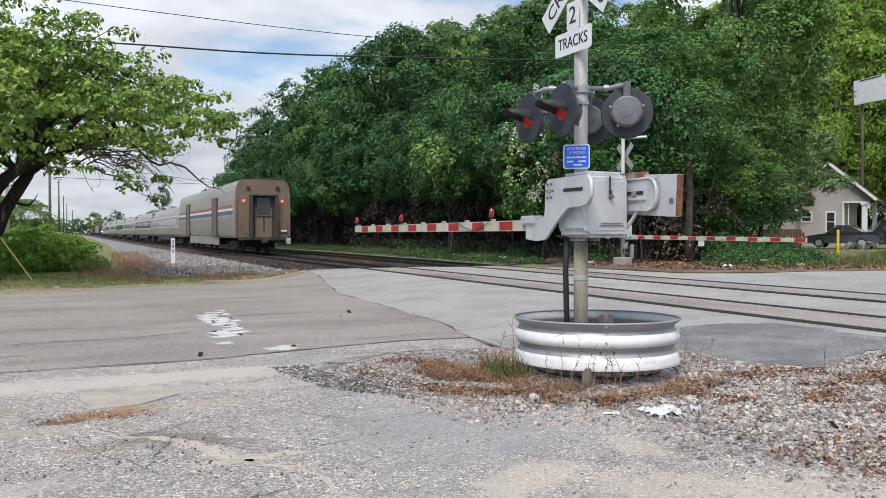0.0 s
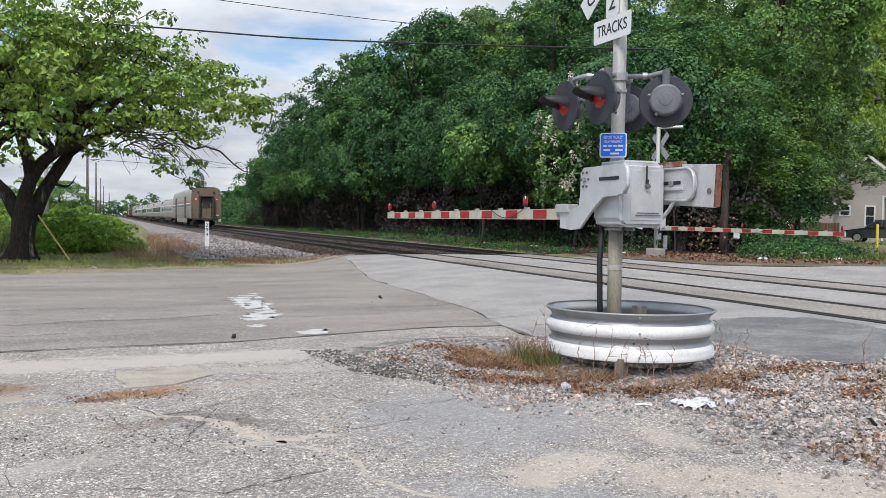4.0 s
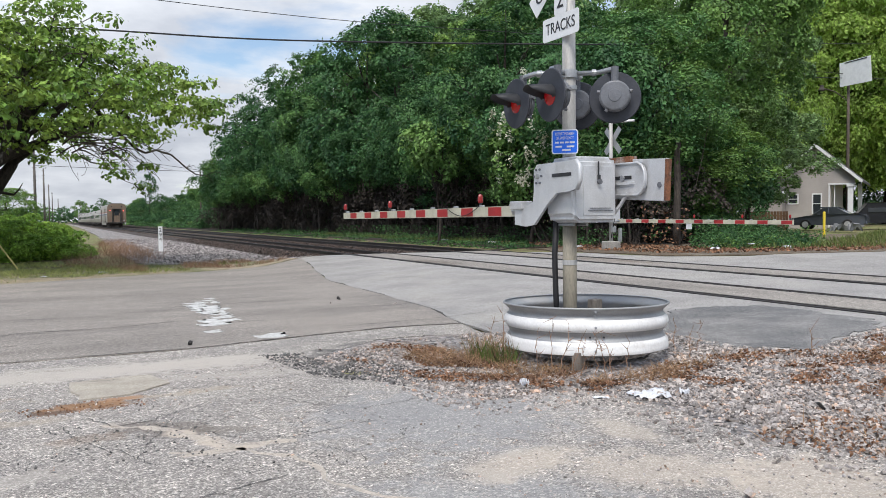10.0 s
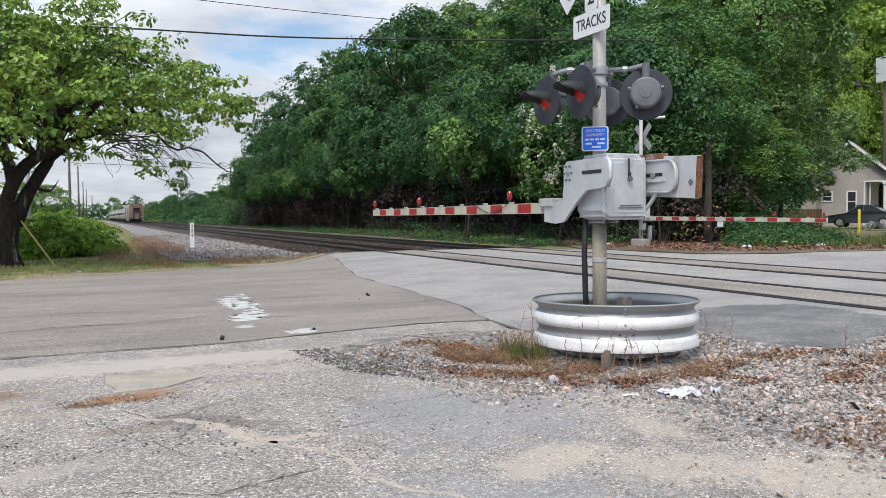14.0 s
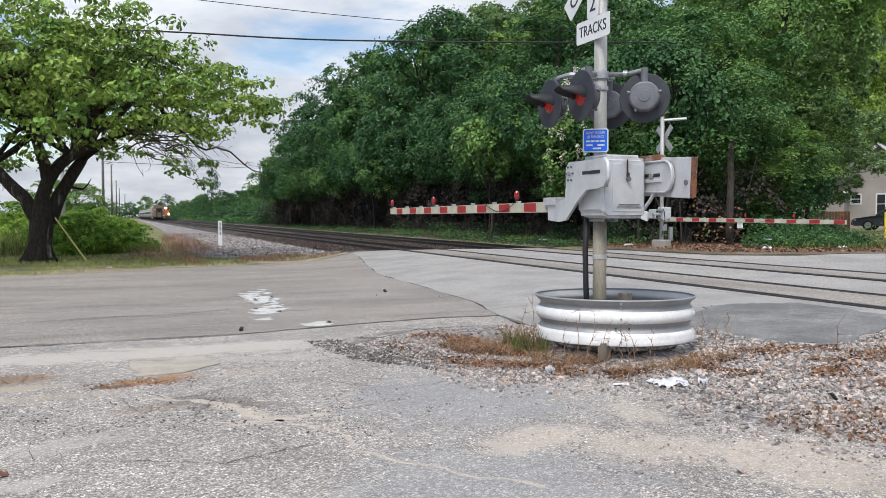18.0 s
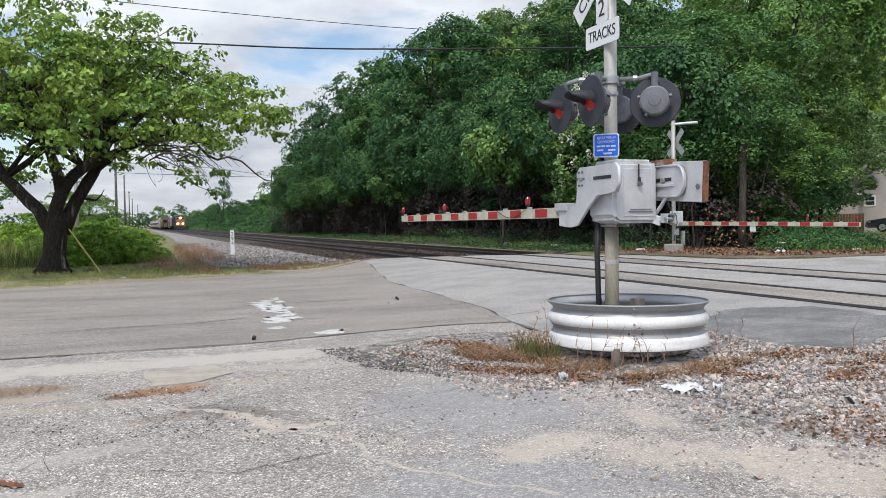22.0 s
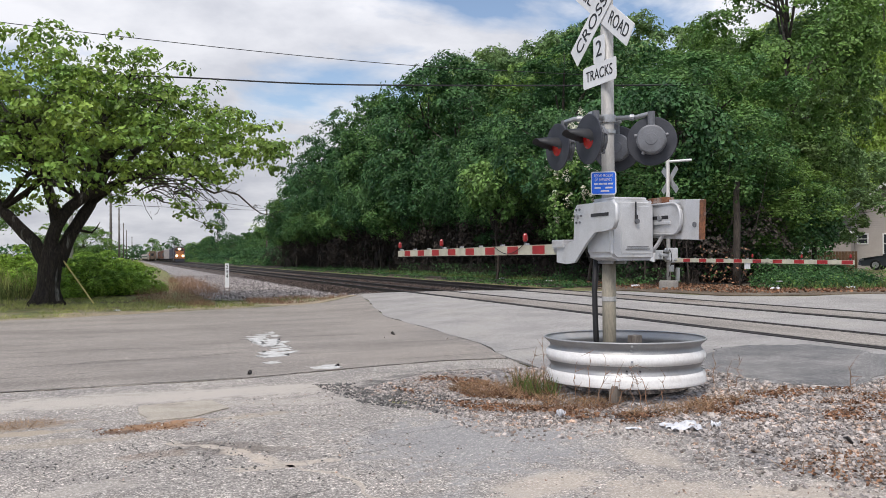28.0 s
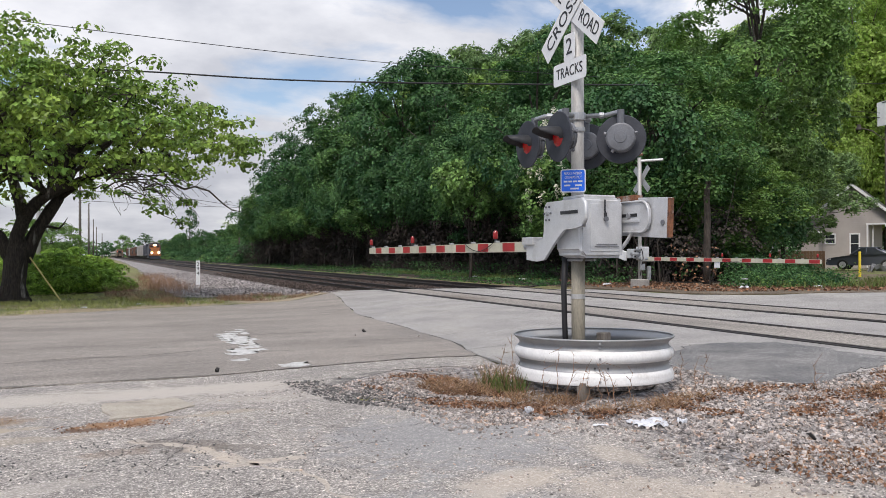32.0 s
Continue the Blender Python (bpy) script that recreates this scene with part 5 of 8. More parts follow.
def make_tree(name, height, radius, low, boughs, per, size, leaf, label, trunk_r=0.2, clump_r=1.2, seed=1, lobes=5, tufts=7):
    """A trunk with limbs and a crown of boughs, each of several leaf tufts, in an uneven outline."""
    global rng
    rng = np.random.default_rng(seed)
    t = thing(name, pose(0, 0, 0), label, "tree")
    bm = tube(bent((0, 0, -0.1), (rng.normal() * 0.4, rng.normal() * 0.4, height * 0.82), 0, 7, 0.12), [trunk_r * (1.35 if k == 0 else 1 - 0.115 * k) for k in range(8)], 9)
    dirs = unit(rng.normal(size=(boughs, 3)))
    rr = rng.uniform(0.35, 1.0, boughs) ** 0.4
    lobe_dir = unit(rng.normal(size=(lobes, 3)) * np.array([1, 1, 0.7]))
    bulge = 0.72 + 0.42 * np.max(np.clip(dirs @ lobe_dir.T, 0, 1) ** 3, axis=1)
    mid = (height + low) / 2
    c = dirs * (rr * bulge)[:, None] * np.array([radius, radius, (height - low) / 2]) + np.array([0, 0, mid])
    c[:, :2] *= 0.70 + 0.36 * np.sin(np.clip((c[:, 2:3] - low) / (height - low), 0, 1) * math.pi)
    for k in range(0, boughs, max(1, boughs // 16)):
        p = c[k]
        z0 = max(low * 0.6, min(p[2] - 1.0, height * 0.7)) * rng.uniform(0.7, 0.95)
        tube(bent((0, 0, z0), p, 0.3, 4, 0.12), [trunk_r * 0.42, trunk_r * 0.33, trunk_r * 0.24, trunk_r * 0.15, trunk_r * 0.07], 6, bm)
    if height < 7:
        tagged(part("brushwood", bm, BARK, t, "thin dark woody growth", smooth=True), kind="stuff")
    else:
        part("trunk", bm, BARK, t, "dark ridged trunk and limbs", smooth=True)
    pts, lean = [], []
    for p in c:
        br = clump_r * rng.uniform(0.5, 1.25)
        out = p - np.array([0, 0, mid])
        out = out / max(np.linalg.norm(out), 1e-3)
        count = max(5, int(tufts * 2.2 * br / clump_r))
        for k in range(count):
            d = unit(rng.normal(size=(1, 3)) * 0.75 + out * 0.7 + np.array([0, 0, 0.55]))[0]
            q = p + d * br * rng.uniform(0.72, 1.06) * np.array([1, 1, 0.62])
            n = max(4, int(per / (tufts * 2.2) * rng.uniform(0.6, 1.4)))
            o = rng.normal(size=(n, 3)) * br * rng.uniform(0.13, 0.22)
            o -= 0.55 * (o @ d)[:, None] * d
            pts.append(q + o - np.array([0, 0, 1]) * (np.linalg.norm(o, axis=1, keepdims=True) * 0.25))
            lean.append(d * 0.8 + unit(o) * 0.25)
    v, f = leaf_cloud(np.concatenate(pts), size, 0.38, 0.28, lean=np.concatenate(lean))
    v[:, 2] *= height / np.percentile(v[:, 2], 99.8)
    v[:, 2] = np.maximum(v[:, 2], 0.05)
    crown = new("crown", cloud_mesh("crown", v, f, leaf))
    crown.parent = t
    return t


def plant(proto, x, y, s=1.0, turn=0.0, label="", sz=None):
    m = pose(x, y, ground_z(x, y) - (0.03 if y < 105 else 0.6 * s), 0, 0, turn) @ Matrix.Diagonal((s, s, sz or s, 1))
    o = copy_thing(proto, m)
    if label:
        o["label"] = label
    return o


WOOD_LABEL = "tall green broadleaf tree at the edge of the woods"
PALE_LABEL = "tall pale green broadleaf tree beside the house"
# fine-leaved trees for the near end, coarser ones for the far end
heights = [15.5, 17.0, 14.5, 16.0, 15.5, 17.0, 14.5, 16.0, 16.0]
protos = [
    make_tree("broadleaf_tree", 15.5, 4.6, 2.5, 78, 560, 0.135, LEAF_DARK, WOOD_LABEL, 0.24, 1.5, 21, tufts=9),
    make_tree("broadleaf_tree", 17.0, 4.6, 2.7, 82, 560, 0.135, LEAF, WOOD_LABEL, 0.26, 1.5, 22, tufts=9),
    make_tree("broadleaf_tree", 14.5, 4.4, 2.3, 76, 560, 0.135, LEAF_MID, WOOD_LABEL, 0.2, 1.45, 23, tufts=9),
    make_tree("broadleaf_tree", 16.0, 5.2, 0.6, 90, 430, 0.17, LEAF_YOUNG, PALE_LABEL, 0.26, 1.5, 24),
    make_tree("broadleaf_tree", 15.5, 4.8, 2.4, 74, 260, 0.20, LEAF_DARK, WOOD_LABEL, 0.24, 1.55, 25),
    make_tree("broadleaf_tree", 17.0, 4.8, 2.6, 76, 260, 0.20, LEAF, WOOD_LABEL, 0.26, 1.55, 26),
    make_tree("broadleaf_tree", 14.5, 4.6, 2.2, 72, 260, 0.20, LEAF_MID, WOOD_LABEL, 0.2, 1.5, 27),
    make_tree("broadleaf_tree", 16.0, 4.4, 2.6, 62, 240, 0.20, LEAF_DARK, WOOD_LABEL, 0.22, 1.4, 28, lobes=8),
    make_tree("broadleaf_tree", 16.0, 4.6, 2.2, 74, 400, 0.18, LEAF_SAGE, "tall pale grey-green tree on the ridge of the woods, paled for sunlit tops", 0.22, 1.3, 29, lobes=8),
]
bushes = [
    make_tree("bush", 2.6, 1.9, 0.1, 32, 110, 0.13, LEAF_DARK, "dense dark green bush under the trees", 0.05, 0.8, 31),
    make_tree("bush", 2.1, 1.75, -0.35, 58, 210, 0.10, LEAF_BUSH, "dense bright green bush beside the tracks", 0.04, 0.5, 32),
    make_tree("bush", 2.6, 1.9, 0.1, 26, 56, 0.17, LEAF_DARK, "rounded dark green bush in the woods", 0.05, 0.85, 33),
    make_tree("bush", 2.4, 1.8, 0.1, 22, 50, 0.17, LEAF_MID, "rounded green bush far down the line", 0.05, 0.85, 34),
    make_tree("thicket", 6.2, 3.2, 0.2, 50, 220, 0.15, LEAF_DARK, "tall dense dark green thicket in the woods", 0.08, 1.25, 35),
    make_tree("understory_tree", 6.8, 2.9, 3.1, 44, 300, 0.13, LEAF_DARK, "small dark green tree leaning out from the woods", 0.08, 1.15, 36),
    make_tree("understory_tree", 6.8, 2.9, 3.1, 44, 300, 0.13, LEAF, "small green tree leaning out from the woods", 0.08, 1.15, 37),
    make_tree("dead_thicket", 2.8, 1.9, 0.0, 34, 90, 0.10, SHADE_BRUSH, "tangle of dead brown brush under the trees, coloured dark for shade", 0.05, 0.8, 38),
]
for p in protos + bushes:
    p["group"] = "trees of the woods" if p in protos else "bushes and undergrowth"
rnd = random.Random(5)
used = set()


def put(kind, idx, x, y, s, label="", sz=None):
    proto = (protos if kind == "t" else bushes)[idx]
    if (kind, idx) not in used:
        used.add((kind, idx))
        proto.matrix_basis = pose(x, y, ground_z(x, y) - 0.03, 0, 0, rnd.uniform(0, 360)) @ Matrix.Diagonal((s, s, sz or s, 1))
        return proto
    return plant(proto, x, y, s, rnd.uniform(0, 360), label, sz)


def tree(idx, x, y, h, wide=1.0, label=""):
    """A tree of the given height."""
    sz = h / heights[idx]
    return put("t", idx, x, y, (0.55 + 0.45 * sz) * wide, label, sz)


# the woods along the far track: front row, second row, back row
y = 28.0
while y < 105:
    h = float(np.interp(y, (28, 36, 44, 56, 70, 76, 88, 104), (10.5, 11.5, 13.3, 16.0, 16.6, 13.8, 13.2, 13.4)))
    near = y < 52
    tree(rnd.choice((0, 0, 0, 1, 1)) + (0 if near else 4), 22.6 - 2.2 * smoothstep(50, 85, y) + rnd.uniform(-0.8, 0.8), y, h * rnd.uniform(0.86, 1.05), rnd.uniform(0.92, 1.08))
    y += rnd.uniform(4.6, 6.0)
y = 33.0
while y < 103:
    h = float(np.interp(y, (33, 44, 56, 75, 84, 92, 102), (12.5, 15, 18.0, 17.8, 14.5, 12, 10)))
    tree(rnd.choice((4, 4, 5, 5, 6, 7)) if y > 44 else rnd.choice((1, 2)), 27.8 + rnd.uniform(-1.5, 1.5), y, h * rnd.uniform(0.86, 1.06))
    y += rnd.uniform(5.5, 7.0)
y = 56.0
while y < 92:
    tree(rnd.choice((4, 5, 6, 7)), 36.0 + rnd.uniform(-2, 2), y, float(np.interp(y, (56, 68, 80, 92), (17, 20.0, 18.5, 13.5))) * rnd.uniform(0.9, 1.05))
    y += rnd.uniform(7, 9)
def exact_tree(idx, x, y, h, wide, label=""):
    """A tree of just the given height and crown width."""
    sz = h / heights[idx]
    first = ("t", idx) not in used
    used.add(("t", idx))
    o = protos[idx] if first else copy_thing(protos[idx], Matrix())
    o.matrix_basis = pose(x, y, ground_z(x, y) - 0.03, 0, 0, rnd.uniform(0, 360)) @ Matrix.Diagonal((wide, wide, sz, 1))
    if label:
        o["label"] = label
    return o


for x, yy, h, w, i in ((24.6, 28.2, 6.8, 0.8, 2), (38.7, 37.7, 8.0, 0.8, 8), (34.2, 36.9, 8.3, 0.85, 8), (29.5, 35.0, 12.0, 0.95, 2), (27.6, 33.0, 8.6, 0.85, 8), (32.0, 35.5, 9.5, 0.85, 2), (33.2, 34.0, 14.0, 0.8, 8), (38.5, 47.5, 17.0, 1.0, 2), (33.5, 46.0, 15.0, 1.0, 1),
                       (45.0, 53.5, 20.0, 1.2, 6), (50.0, 60.0, 22.0, 1.2, 6), (44.0, 44.5, 13.5, 0.9, 8)):
    exact_tree(i, x, yy, h, w)
for x, yy, h in ((62.0, 51.0, 26), (58.0, 56.0, 23), (68.0, 58.0, 27), (70.0, 51.0, 27), (76.0, 60.0, 29), (66.0, 47.0, 25), (80.0, 54.0, 29), (84.0, 66.0, 30), (62.0, 64.0, 25), (90.0, 60.0, 30)):
    exact_tree(3, x, yy, h, 1.35, PALE_LABEL)
for x, yy, h in ((31.5, 50.5, 16.6), (35.0, 57.0, 19.6), (30.5, 58.0, 18.6), (29.5, 64.0, 19.0), (37.5, 64.5, 21.6), (32.0, 70.0, 20.6), (38.5, 54.0, 20.2)):
    exact_tree(8, x, yy, h, 1.1)
for x, yy, h, w in ((53.0, 50.5, 20.0, 1.0), (60.5, 48.6, 21.0, 0.95), (49.0, 51.0, 17.0, 0.9), (64.5, 44.0, 22.0, 0.95)):
    exact_tree(3, x, yy, h, w, "tall pale yellow-green tree behind the house")
tall = make_tree("broadleaf_tree", 20.0, 3.7, 3.5, 115, 440, 0.14, LEAF_MID, "tall airy green tree above the house", 0.20, 1.2, 64, lobes=9, tufts=8)
tall.matrix_basis = pose(30.2, 30.8, ground_z(30.2, 30.8) - 0.03)
# lower woods far along the line
y = 112.0
while y < 440:
    f = 1 + (y - 112) / 250
    for k in range(2):
        put("b", rnd.choice((2, 2, 3)), 18.9 + rnd.uniform(-0.5, 0.7), y + 2.5 * k, rnd.uniform(0.7, 1.3))
    put("b", rnd.choice((2, 3, 4)), 21.4 + rnd.uniform(-0.8, 1.0), y + 1, rnd.uniform(0.7, 1.0))
    tree(rnd.choice((4, 5, 6, 7)), 24.5 + rnd.uniform(-1.5, 2.5), y + 3, rnd.uniform(4.8, 7.0) * (0.85 + 0.15 * f), 0.8)
    if rnd.random() < 0.6:
        tree(rnd.choice((4, 5, 6)), 31 + rnd.uniform(-2, 3), y + 5, rnd.uniform(6.0, 8.5) * (0.85 + 0.15 * f), 0.85)
    y += rnd.uniform(5.5, 8) * f
tree(7, 20.5, 208, 12.5, 0.45)
for x, yy, h, i in ((-16, 95, 9, 6), (-22, 88, 10, 4), (-29, 92, 12, 5), (-36, 84, 11, 4), (-11, 150, 7.5, 6), (-5.3, 108, 5.6, 6), (-14, 190, 7, 4), (-9, 260, 5.6, 6), (-12, 330, 6.5, 4), (-4, 420, 8, 6), (4, 470, 9, 4),
                    (14, 520, 13, 6), (24, 480, 13, 4), (-44, 100, 14, 4), (-52, 90, 14, 5)):
    tree(i, x, yy, h, label="far green tree on the other side of the tracks")
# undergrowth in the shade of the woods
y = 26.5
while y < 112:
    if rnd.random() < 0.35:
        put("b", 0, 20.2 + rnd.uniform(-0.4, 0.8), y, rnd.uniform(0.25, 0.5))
    # dark brush thickets stand in for the shade in the hollow under the crowns
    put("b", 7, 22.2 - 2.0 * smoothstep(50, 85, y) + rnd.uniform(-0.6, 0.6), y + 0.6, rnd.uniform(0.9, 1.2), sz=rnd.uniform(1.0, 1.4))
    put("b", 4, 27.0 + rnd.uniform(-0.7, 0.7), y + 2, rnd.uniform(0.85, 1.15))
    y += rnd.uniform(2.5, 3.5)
y = 26.8
while y < 104:
    reach = 2.2 * smoothstep(50, 85, y)
    put("b", rnd.choice((5, 5, 5, 5, 6)), 20.6 - reach + rnd.uniform(-0.5, 0.7), y, rnd.uniform(0.85, 1.2), sz=rnd.uniform(0.85, 1.25))
    y += rnd.uniform(2.4, 3.8)
for x, yy, s in ((21.8, 22.6, 0.6), (23.5, 22.4, 0.5), (25.2, 23.6, 0.55), (27.0, 25.2, 0.6), (24.0, 25.0, 1.0), (26.4, 27.6, 1.1), (29.0, 28.0, 0.7), (30.5, 30.0, 0.8), (41.0, 43.5, 1.0)):
    put("b", 0, x, yy, s)
for d, r, s in ((58.2, -4.0, 0.75), (58.4, -3.0, 0.7), (58.0, -2.2, 0.55), (57.6, -4.9, 0.8)):
    q = Vector((-0.3, -0.1, 0)) + Vector((0.762, 0.643, 0)).normalized() * d + Vector((0.643, -0.762, 0)).normalized() * r
    put("b", 0, q.x, q.y, s)
for x, yy, s in ((23.6, 28.6, 0.7), (26.5, 31.5, 0.75), (29.0, 33.8, 0.8), (32.0, 37.0, 0.85), (35.0, 41.5, 0.85), (38.0, 46.0, 0.9), (33.5, 41.0, 1.0), (37.5, 47.0, 1.0), (30.5, 37.8, 1.0), (41.5, 50.0, 1.1)):
    put("b", 4, x, yy, s)
# thickets that close the view behind the house
for k in range(11):
    put("b", 4, 52 + 4.4 * k + rnd.uniform(-1, 1), 66 - 2.6 * k + rnd.uniform(-1.5, 1.5), rnd.uniform(1.1, 1.5))
# hedge of young growth left of the line
for x, yy, s, i in ((-1.9, 34.2, 0.75, 1), (-1.5, 35.2, 1.0, 1), (-1.1, 37.5, 1.15, 1), (-0.5, 36.0, 0.75, 1), (0.3, 36.6, 0.5, 1), (-1.5, 41.0, 1.2, 1), (-0.6, 44.0, 0.75, 1), (-2.2, 46.0, 1.2, 1), (0.9, 38.2, 0.35, 1), (-0.2, 52.0, 0.6, 1), (-1.8, 56.0, 1.0, 1),
                    (-3.6, 37.5, 1.0, 1), (-5.2, 39.0, 1.1, 1), (-7.2, 40.0, 1.1, 1), (-9.5, 42.0, 1.2, 1), (-4.5, 44.0, 1.4, 1), (-7.5, 47.0, 1.5, 1), (-11, 50.0, 1.6, 1), (-14, 46, 1.4, 1), (0.2, 90, 0.9, 1), (0.6, 115, 1.0, 1), (-4.5, 62, 1.05, 1), (-8, 66, 1.2, 1), (-0.8, 75, 0.9, 1),
                    (-4.5, 85, 1.25, 1), (-7, 100, 1.4, 1), (-3.5, 112, 1.3, 1)):
    put("b", i, x, yy, s)

y = 58.0
while y < 330:
    put("b", rnd.choice((1, 1, 3)), rnd.uniform(-0.8, 0.9) + 0.006 * y, y, rnd.uniform(0.35, 0.7))
    put("b", rnd.choice((1, 1, 3)), rnd.uniform(-4.5, -2.0) + 0.006 * y, y + 2, rnd.uniform(0.55, 0.8) * (1 + (y - 58) / 260))
    y += rnd.uniform(4, 7) * (1 + (y - 58) / 150)


def big_tree():
    """The spreading roadside tree with large leaves."""
    global rng
    rng = np.random.default_rng(77)
    t = thing("roadside_tree", pose(-2.52, 28.9, 0.0), "spreading roadside tree with dark forked trunk and broad bright leaves", "tree")
    bm = tube([(-0.28, 0, -0.1), (-0.28, 0, 0.05), (-0.24, 0, 0.3), (-0.2, 0, 0.7), (-0.16, 0, 1.2), (-0.1, 0, 1.7), (-0.02, 0, 2.0)], [0.56, 0.47, 0.38, 0.35, 0.36, 0.36, 0.22], 16)
    for a in range(7):
        ca, sa = math.cos(a * 0.9 + 0.3), math.sin(a * 0.9 + 0.3)
        tube([(-0.28 + 0.56 * ca, 0.56 * sa, -0.05), (-0.26 + 0.42 * ca, 0.42 * sa, 0.14), (-0.22 + 0.29 * ca, 0.29 * sa, 0.6)], [0.11, 0.09, 0.05], 7, bm)
    limbs = []
    stems = [([(-0.25, 0, 1.3), (-0.45, 0, 1.68), (-0.84, 0.05, 2.35), (-1.21, 0.1, 2.75), (-1.63, 0.2, 3.05), (-1.85, 0.3, 3.7), (-2.6, 0.5, 4.9), (-3.8, 0.8, 6.3)], 0.23),
             ([(-0.2, -0.05, 1.4), (-0.2, -0.08, 1.75), (-0.05, -0.12, 2.35), (0.14, -0.15, 2.9), (0.62, -0.2, 3.38), (1.22, -0.3, 3.7), (2.1, -0.4, 4.05), (2.97, -0.6, 4.55), (4.5, -0.9, 4.8)], 0.24),
             ([(0.05, 0.05, 1.3), (0.24, 0.08, 1.75), (0.42, 0.1, 2.35), (0.75, 0.15, 2.8), (1.0, 0.2, 3.15), (1.3, 0.4, 3.8), (1.6, 0.7, 4.9), (1.5, 1.3, 6.8)], 0.24),
             ([(0.1, -0.14, 2.8), (-0.1, -0.8, 3.7), (-0.5, -2.0, 4.9), (-0.8, -3.4, 6.5)], 0.14),
             ([(0.0, 0.0, 2.6), (-0.2, 0.6, 3.6), (-0.9, 2.2, 4.9), (-2.0, 3.9, 6.4)], 0.14)]
    for way, r in stems:
        way = np.array(way, float)
        run = np.concatenate(([0.0], np.cumsum(np.linalg.norm(np.diff(way, axis=0), axis=1))))
        at = np.linspace(0, run[-1], 17)
        path = np.stack([np.interp(at, run, way[:, i]) for i in range(3)], axis=1)
        path[1:-1] = 0.25 * path[:-2] + 0.5 * path[1:-1] + 0.25 * path[2:]
        path[2:-1] += rng.normal(size=(14, 3)) * 0.025
        tube([tuple(p) for p in path], [r * (1 - 0.042 * k) * rng.uniform(0.95, 1.06) for k in range(17)], 10, bm)
        limbs.append((list(path[::2]), r))
    tube([(0.5, 0.1, 2.5), (0.72, 0.0, 2.44), (1.1, -0.1, 2.36), (1.24, -0.1, 2.5), (1.36, -0.1, 2.72)], [0.06, 0.05, 0.035, 0.022, 0.01], 6, bm)
    ends = []
    for path, r in limbs:
        for k in range(13):
            f = rng.uniform(0.35, 1.0)
            p0 = path[int(f * 8)]
            a = rng.uniform(0, 2 * math.pi)
            rad = rng.uniform(4.5, 8.2)
            target = np.array([math.cos(a) * rad, math.sin(a) * rad * 0.85, 0])
            target[:2] = target[:2] * 0.7 + p0[:2] * 0.55
            rr = np.linalg.norm(target[:2])
            if rr > 8.0:
                target[:2] *= 8.0 / rr
                rr = 8.0
            target[2] = 9.1 - 0.55 * rr - rng.uniform(0, 2.2) * (1 - rr / 11)
            q = bent(p0, target, rng.uniform(0.1, 0.7), 6, 0.12)
            tube(q, [r * 0.36 * (1 - 0.15 * i) for i in range(7)], 7, bm)
            ends.append((q, r * 0.3))
    twig = bmesh.new()
    tips = []
    for q, r in ends:
        for k in range(5):
            p0 = np.array(q[rng.integers(2, 7)])
            d = rng.normal(size=3) * np.array([1, 1, 0.5])
            d = d / np.linalg.norm(d) * rng.uniform(0.7, 1.7)
            p1 = p0 + d
            tube(bent(p0, p1, 0.1, 3, 0.06), [0.022, 0.017, 0.012, 0.006], 5, twig)
            tips.append(p1)
        tips.append(np.array(q[-1]))
    # bare drooping twigs on the road side
    for k in range(26):
        a = rng.uniform(-0.6, 0.6) - 0.15
        p0 = np.array([math.cos(a) * rng.uniform(2.2, 5.0), math.sin(a) * 4.0, rng.uniform(3.5, 4.4)])
        p1 = p0 + np.array([rng.uniform(0.8, 2.0), rng.normal() * 0.5, -rng.uniform(0.4, 1.3)])
        path = bent(p0, p1, rng.uniform(0.15, 0.6), 6, 0.03)
        tube(path, [0.026, 0.023, 0.02, 0.016, 0.012, 0.009, 0.006], 5, twig)
        for i in range(2):
            e = np.array(path[rng.integers(2, 7)])
            tube(bent(e, e + rng.normal(size=3) * np.array([0.45, 0.45, 0.3]), -0.12, 3, 0.012), [0.01, 0.008, 0.006, 0.004], 4, twig)
        if k % 2 == 0:
            tips.append(p1)
    bough = [(3.9, -1.3, 4.45), (4.2, -1.3, 4.2), (4.64, -1.3, 3.78), (4.91, -1.3, 3.66), (5.24, -1.3, 3.76), (5.7, -1.3, 3.62), (6.17, -1.3, 3.19), (6.45, -1.3, 3.0), (6.75, -1.3, 2.95)]
    tube(bough, [0.05, 0.046, 0.042, 0.038, 0.034, 0.03, 0.024, 0.018, 0.012], 6, twig)
    for k in (2, 4, 6, 8):
        for i in range(2):
            e = np.array(bough[k])
            tube(bent(e, e + np.array([rng.uniform(0.1, 0.6), rng.normal() * 0.4, rng.normal() * 0.3]), 0.08, 4, 0.015), [0.014, 0.011, 0.008, 0.006, 0.004], 4, twig)
    part("trunk", bm, BARK_OLD, t, "dark furrowed trunk forking into heavy limbs", smooth=True)
    tagged(part("brushwood", twig, BARK, t, "thin bare dark twigs", smooth=True), kind="stuff")
    # crown shell
    extra = []
    while len(extra) < 400:
        a, rr = rng.uniform(0, 2 * math.pi), math.sqrt(rng.uniform(0, 1)) * 7.4
        top = 9.5 - 0.56 * rr + 0.5 * math.sin(3 * a + 1.0) + 0.35 * math.sin(7 * a)
        low = 3.2 + 1.1 * max(0.0, math.cos(a)) * min(1.0, rr / 4)
        z = top - rng.uniform() ** 1.5 * (top - low)
        if z > low:
            extra.append(np.array([rr * math.cos(a), rr * math.sin(a) * 0.9, z]))
    lean = []
    pts = []
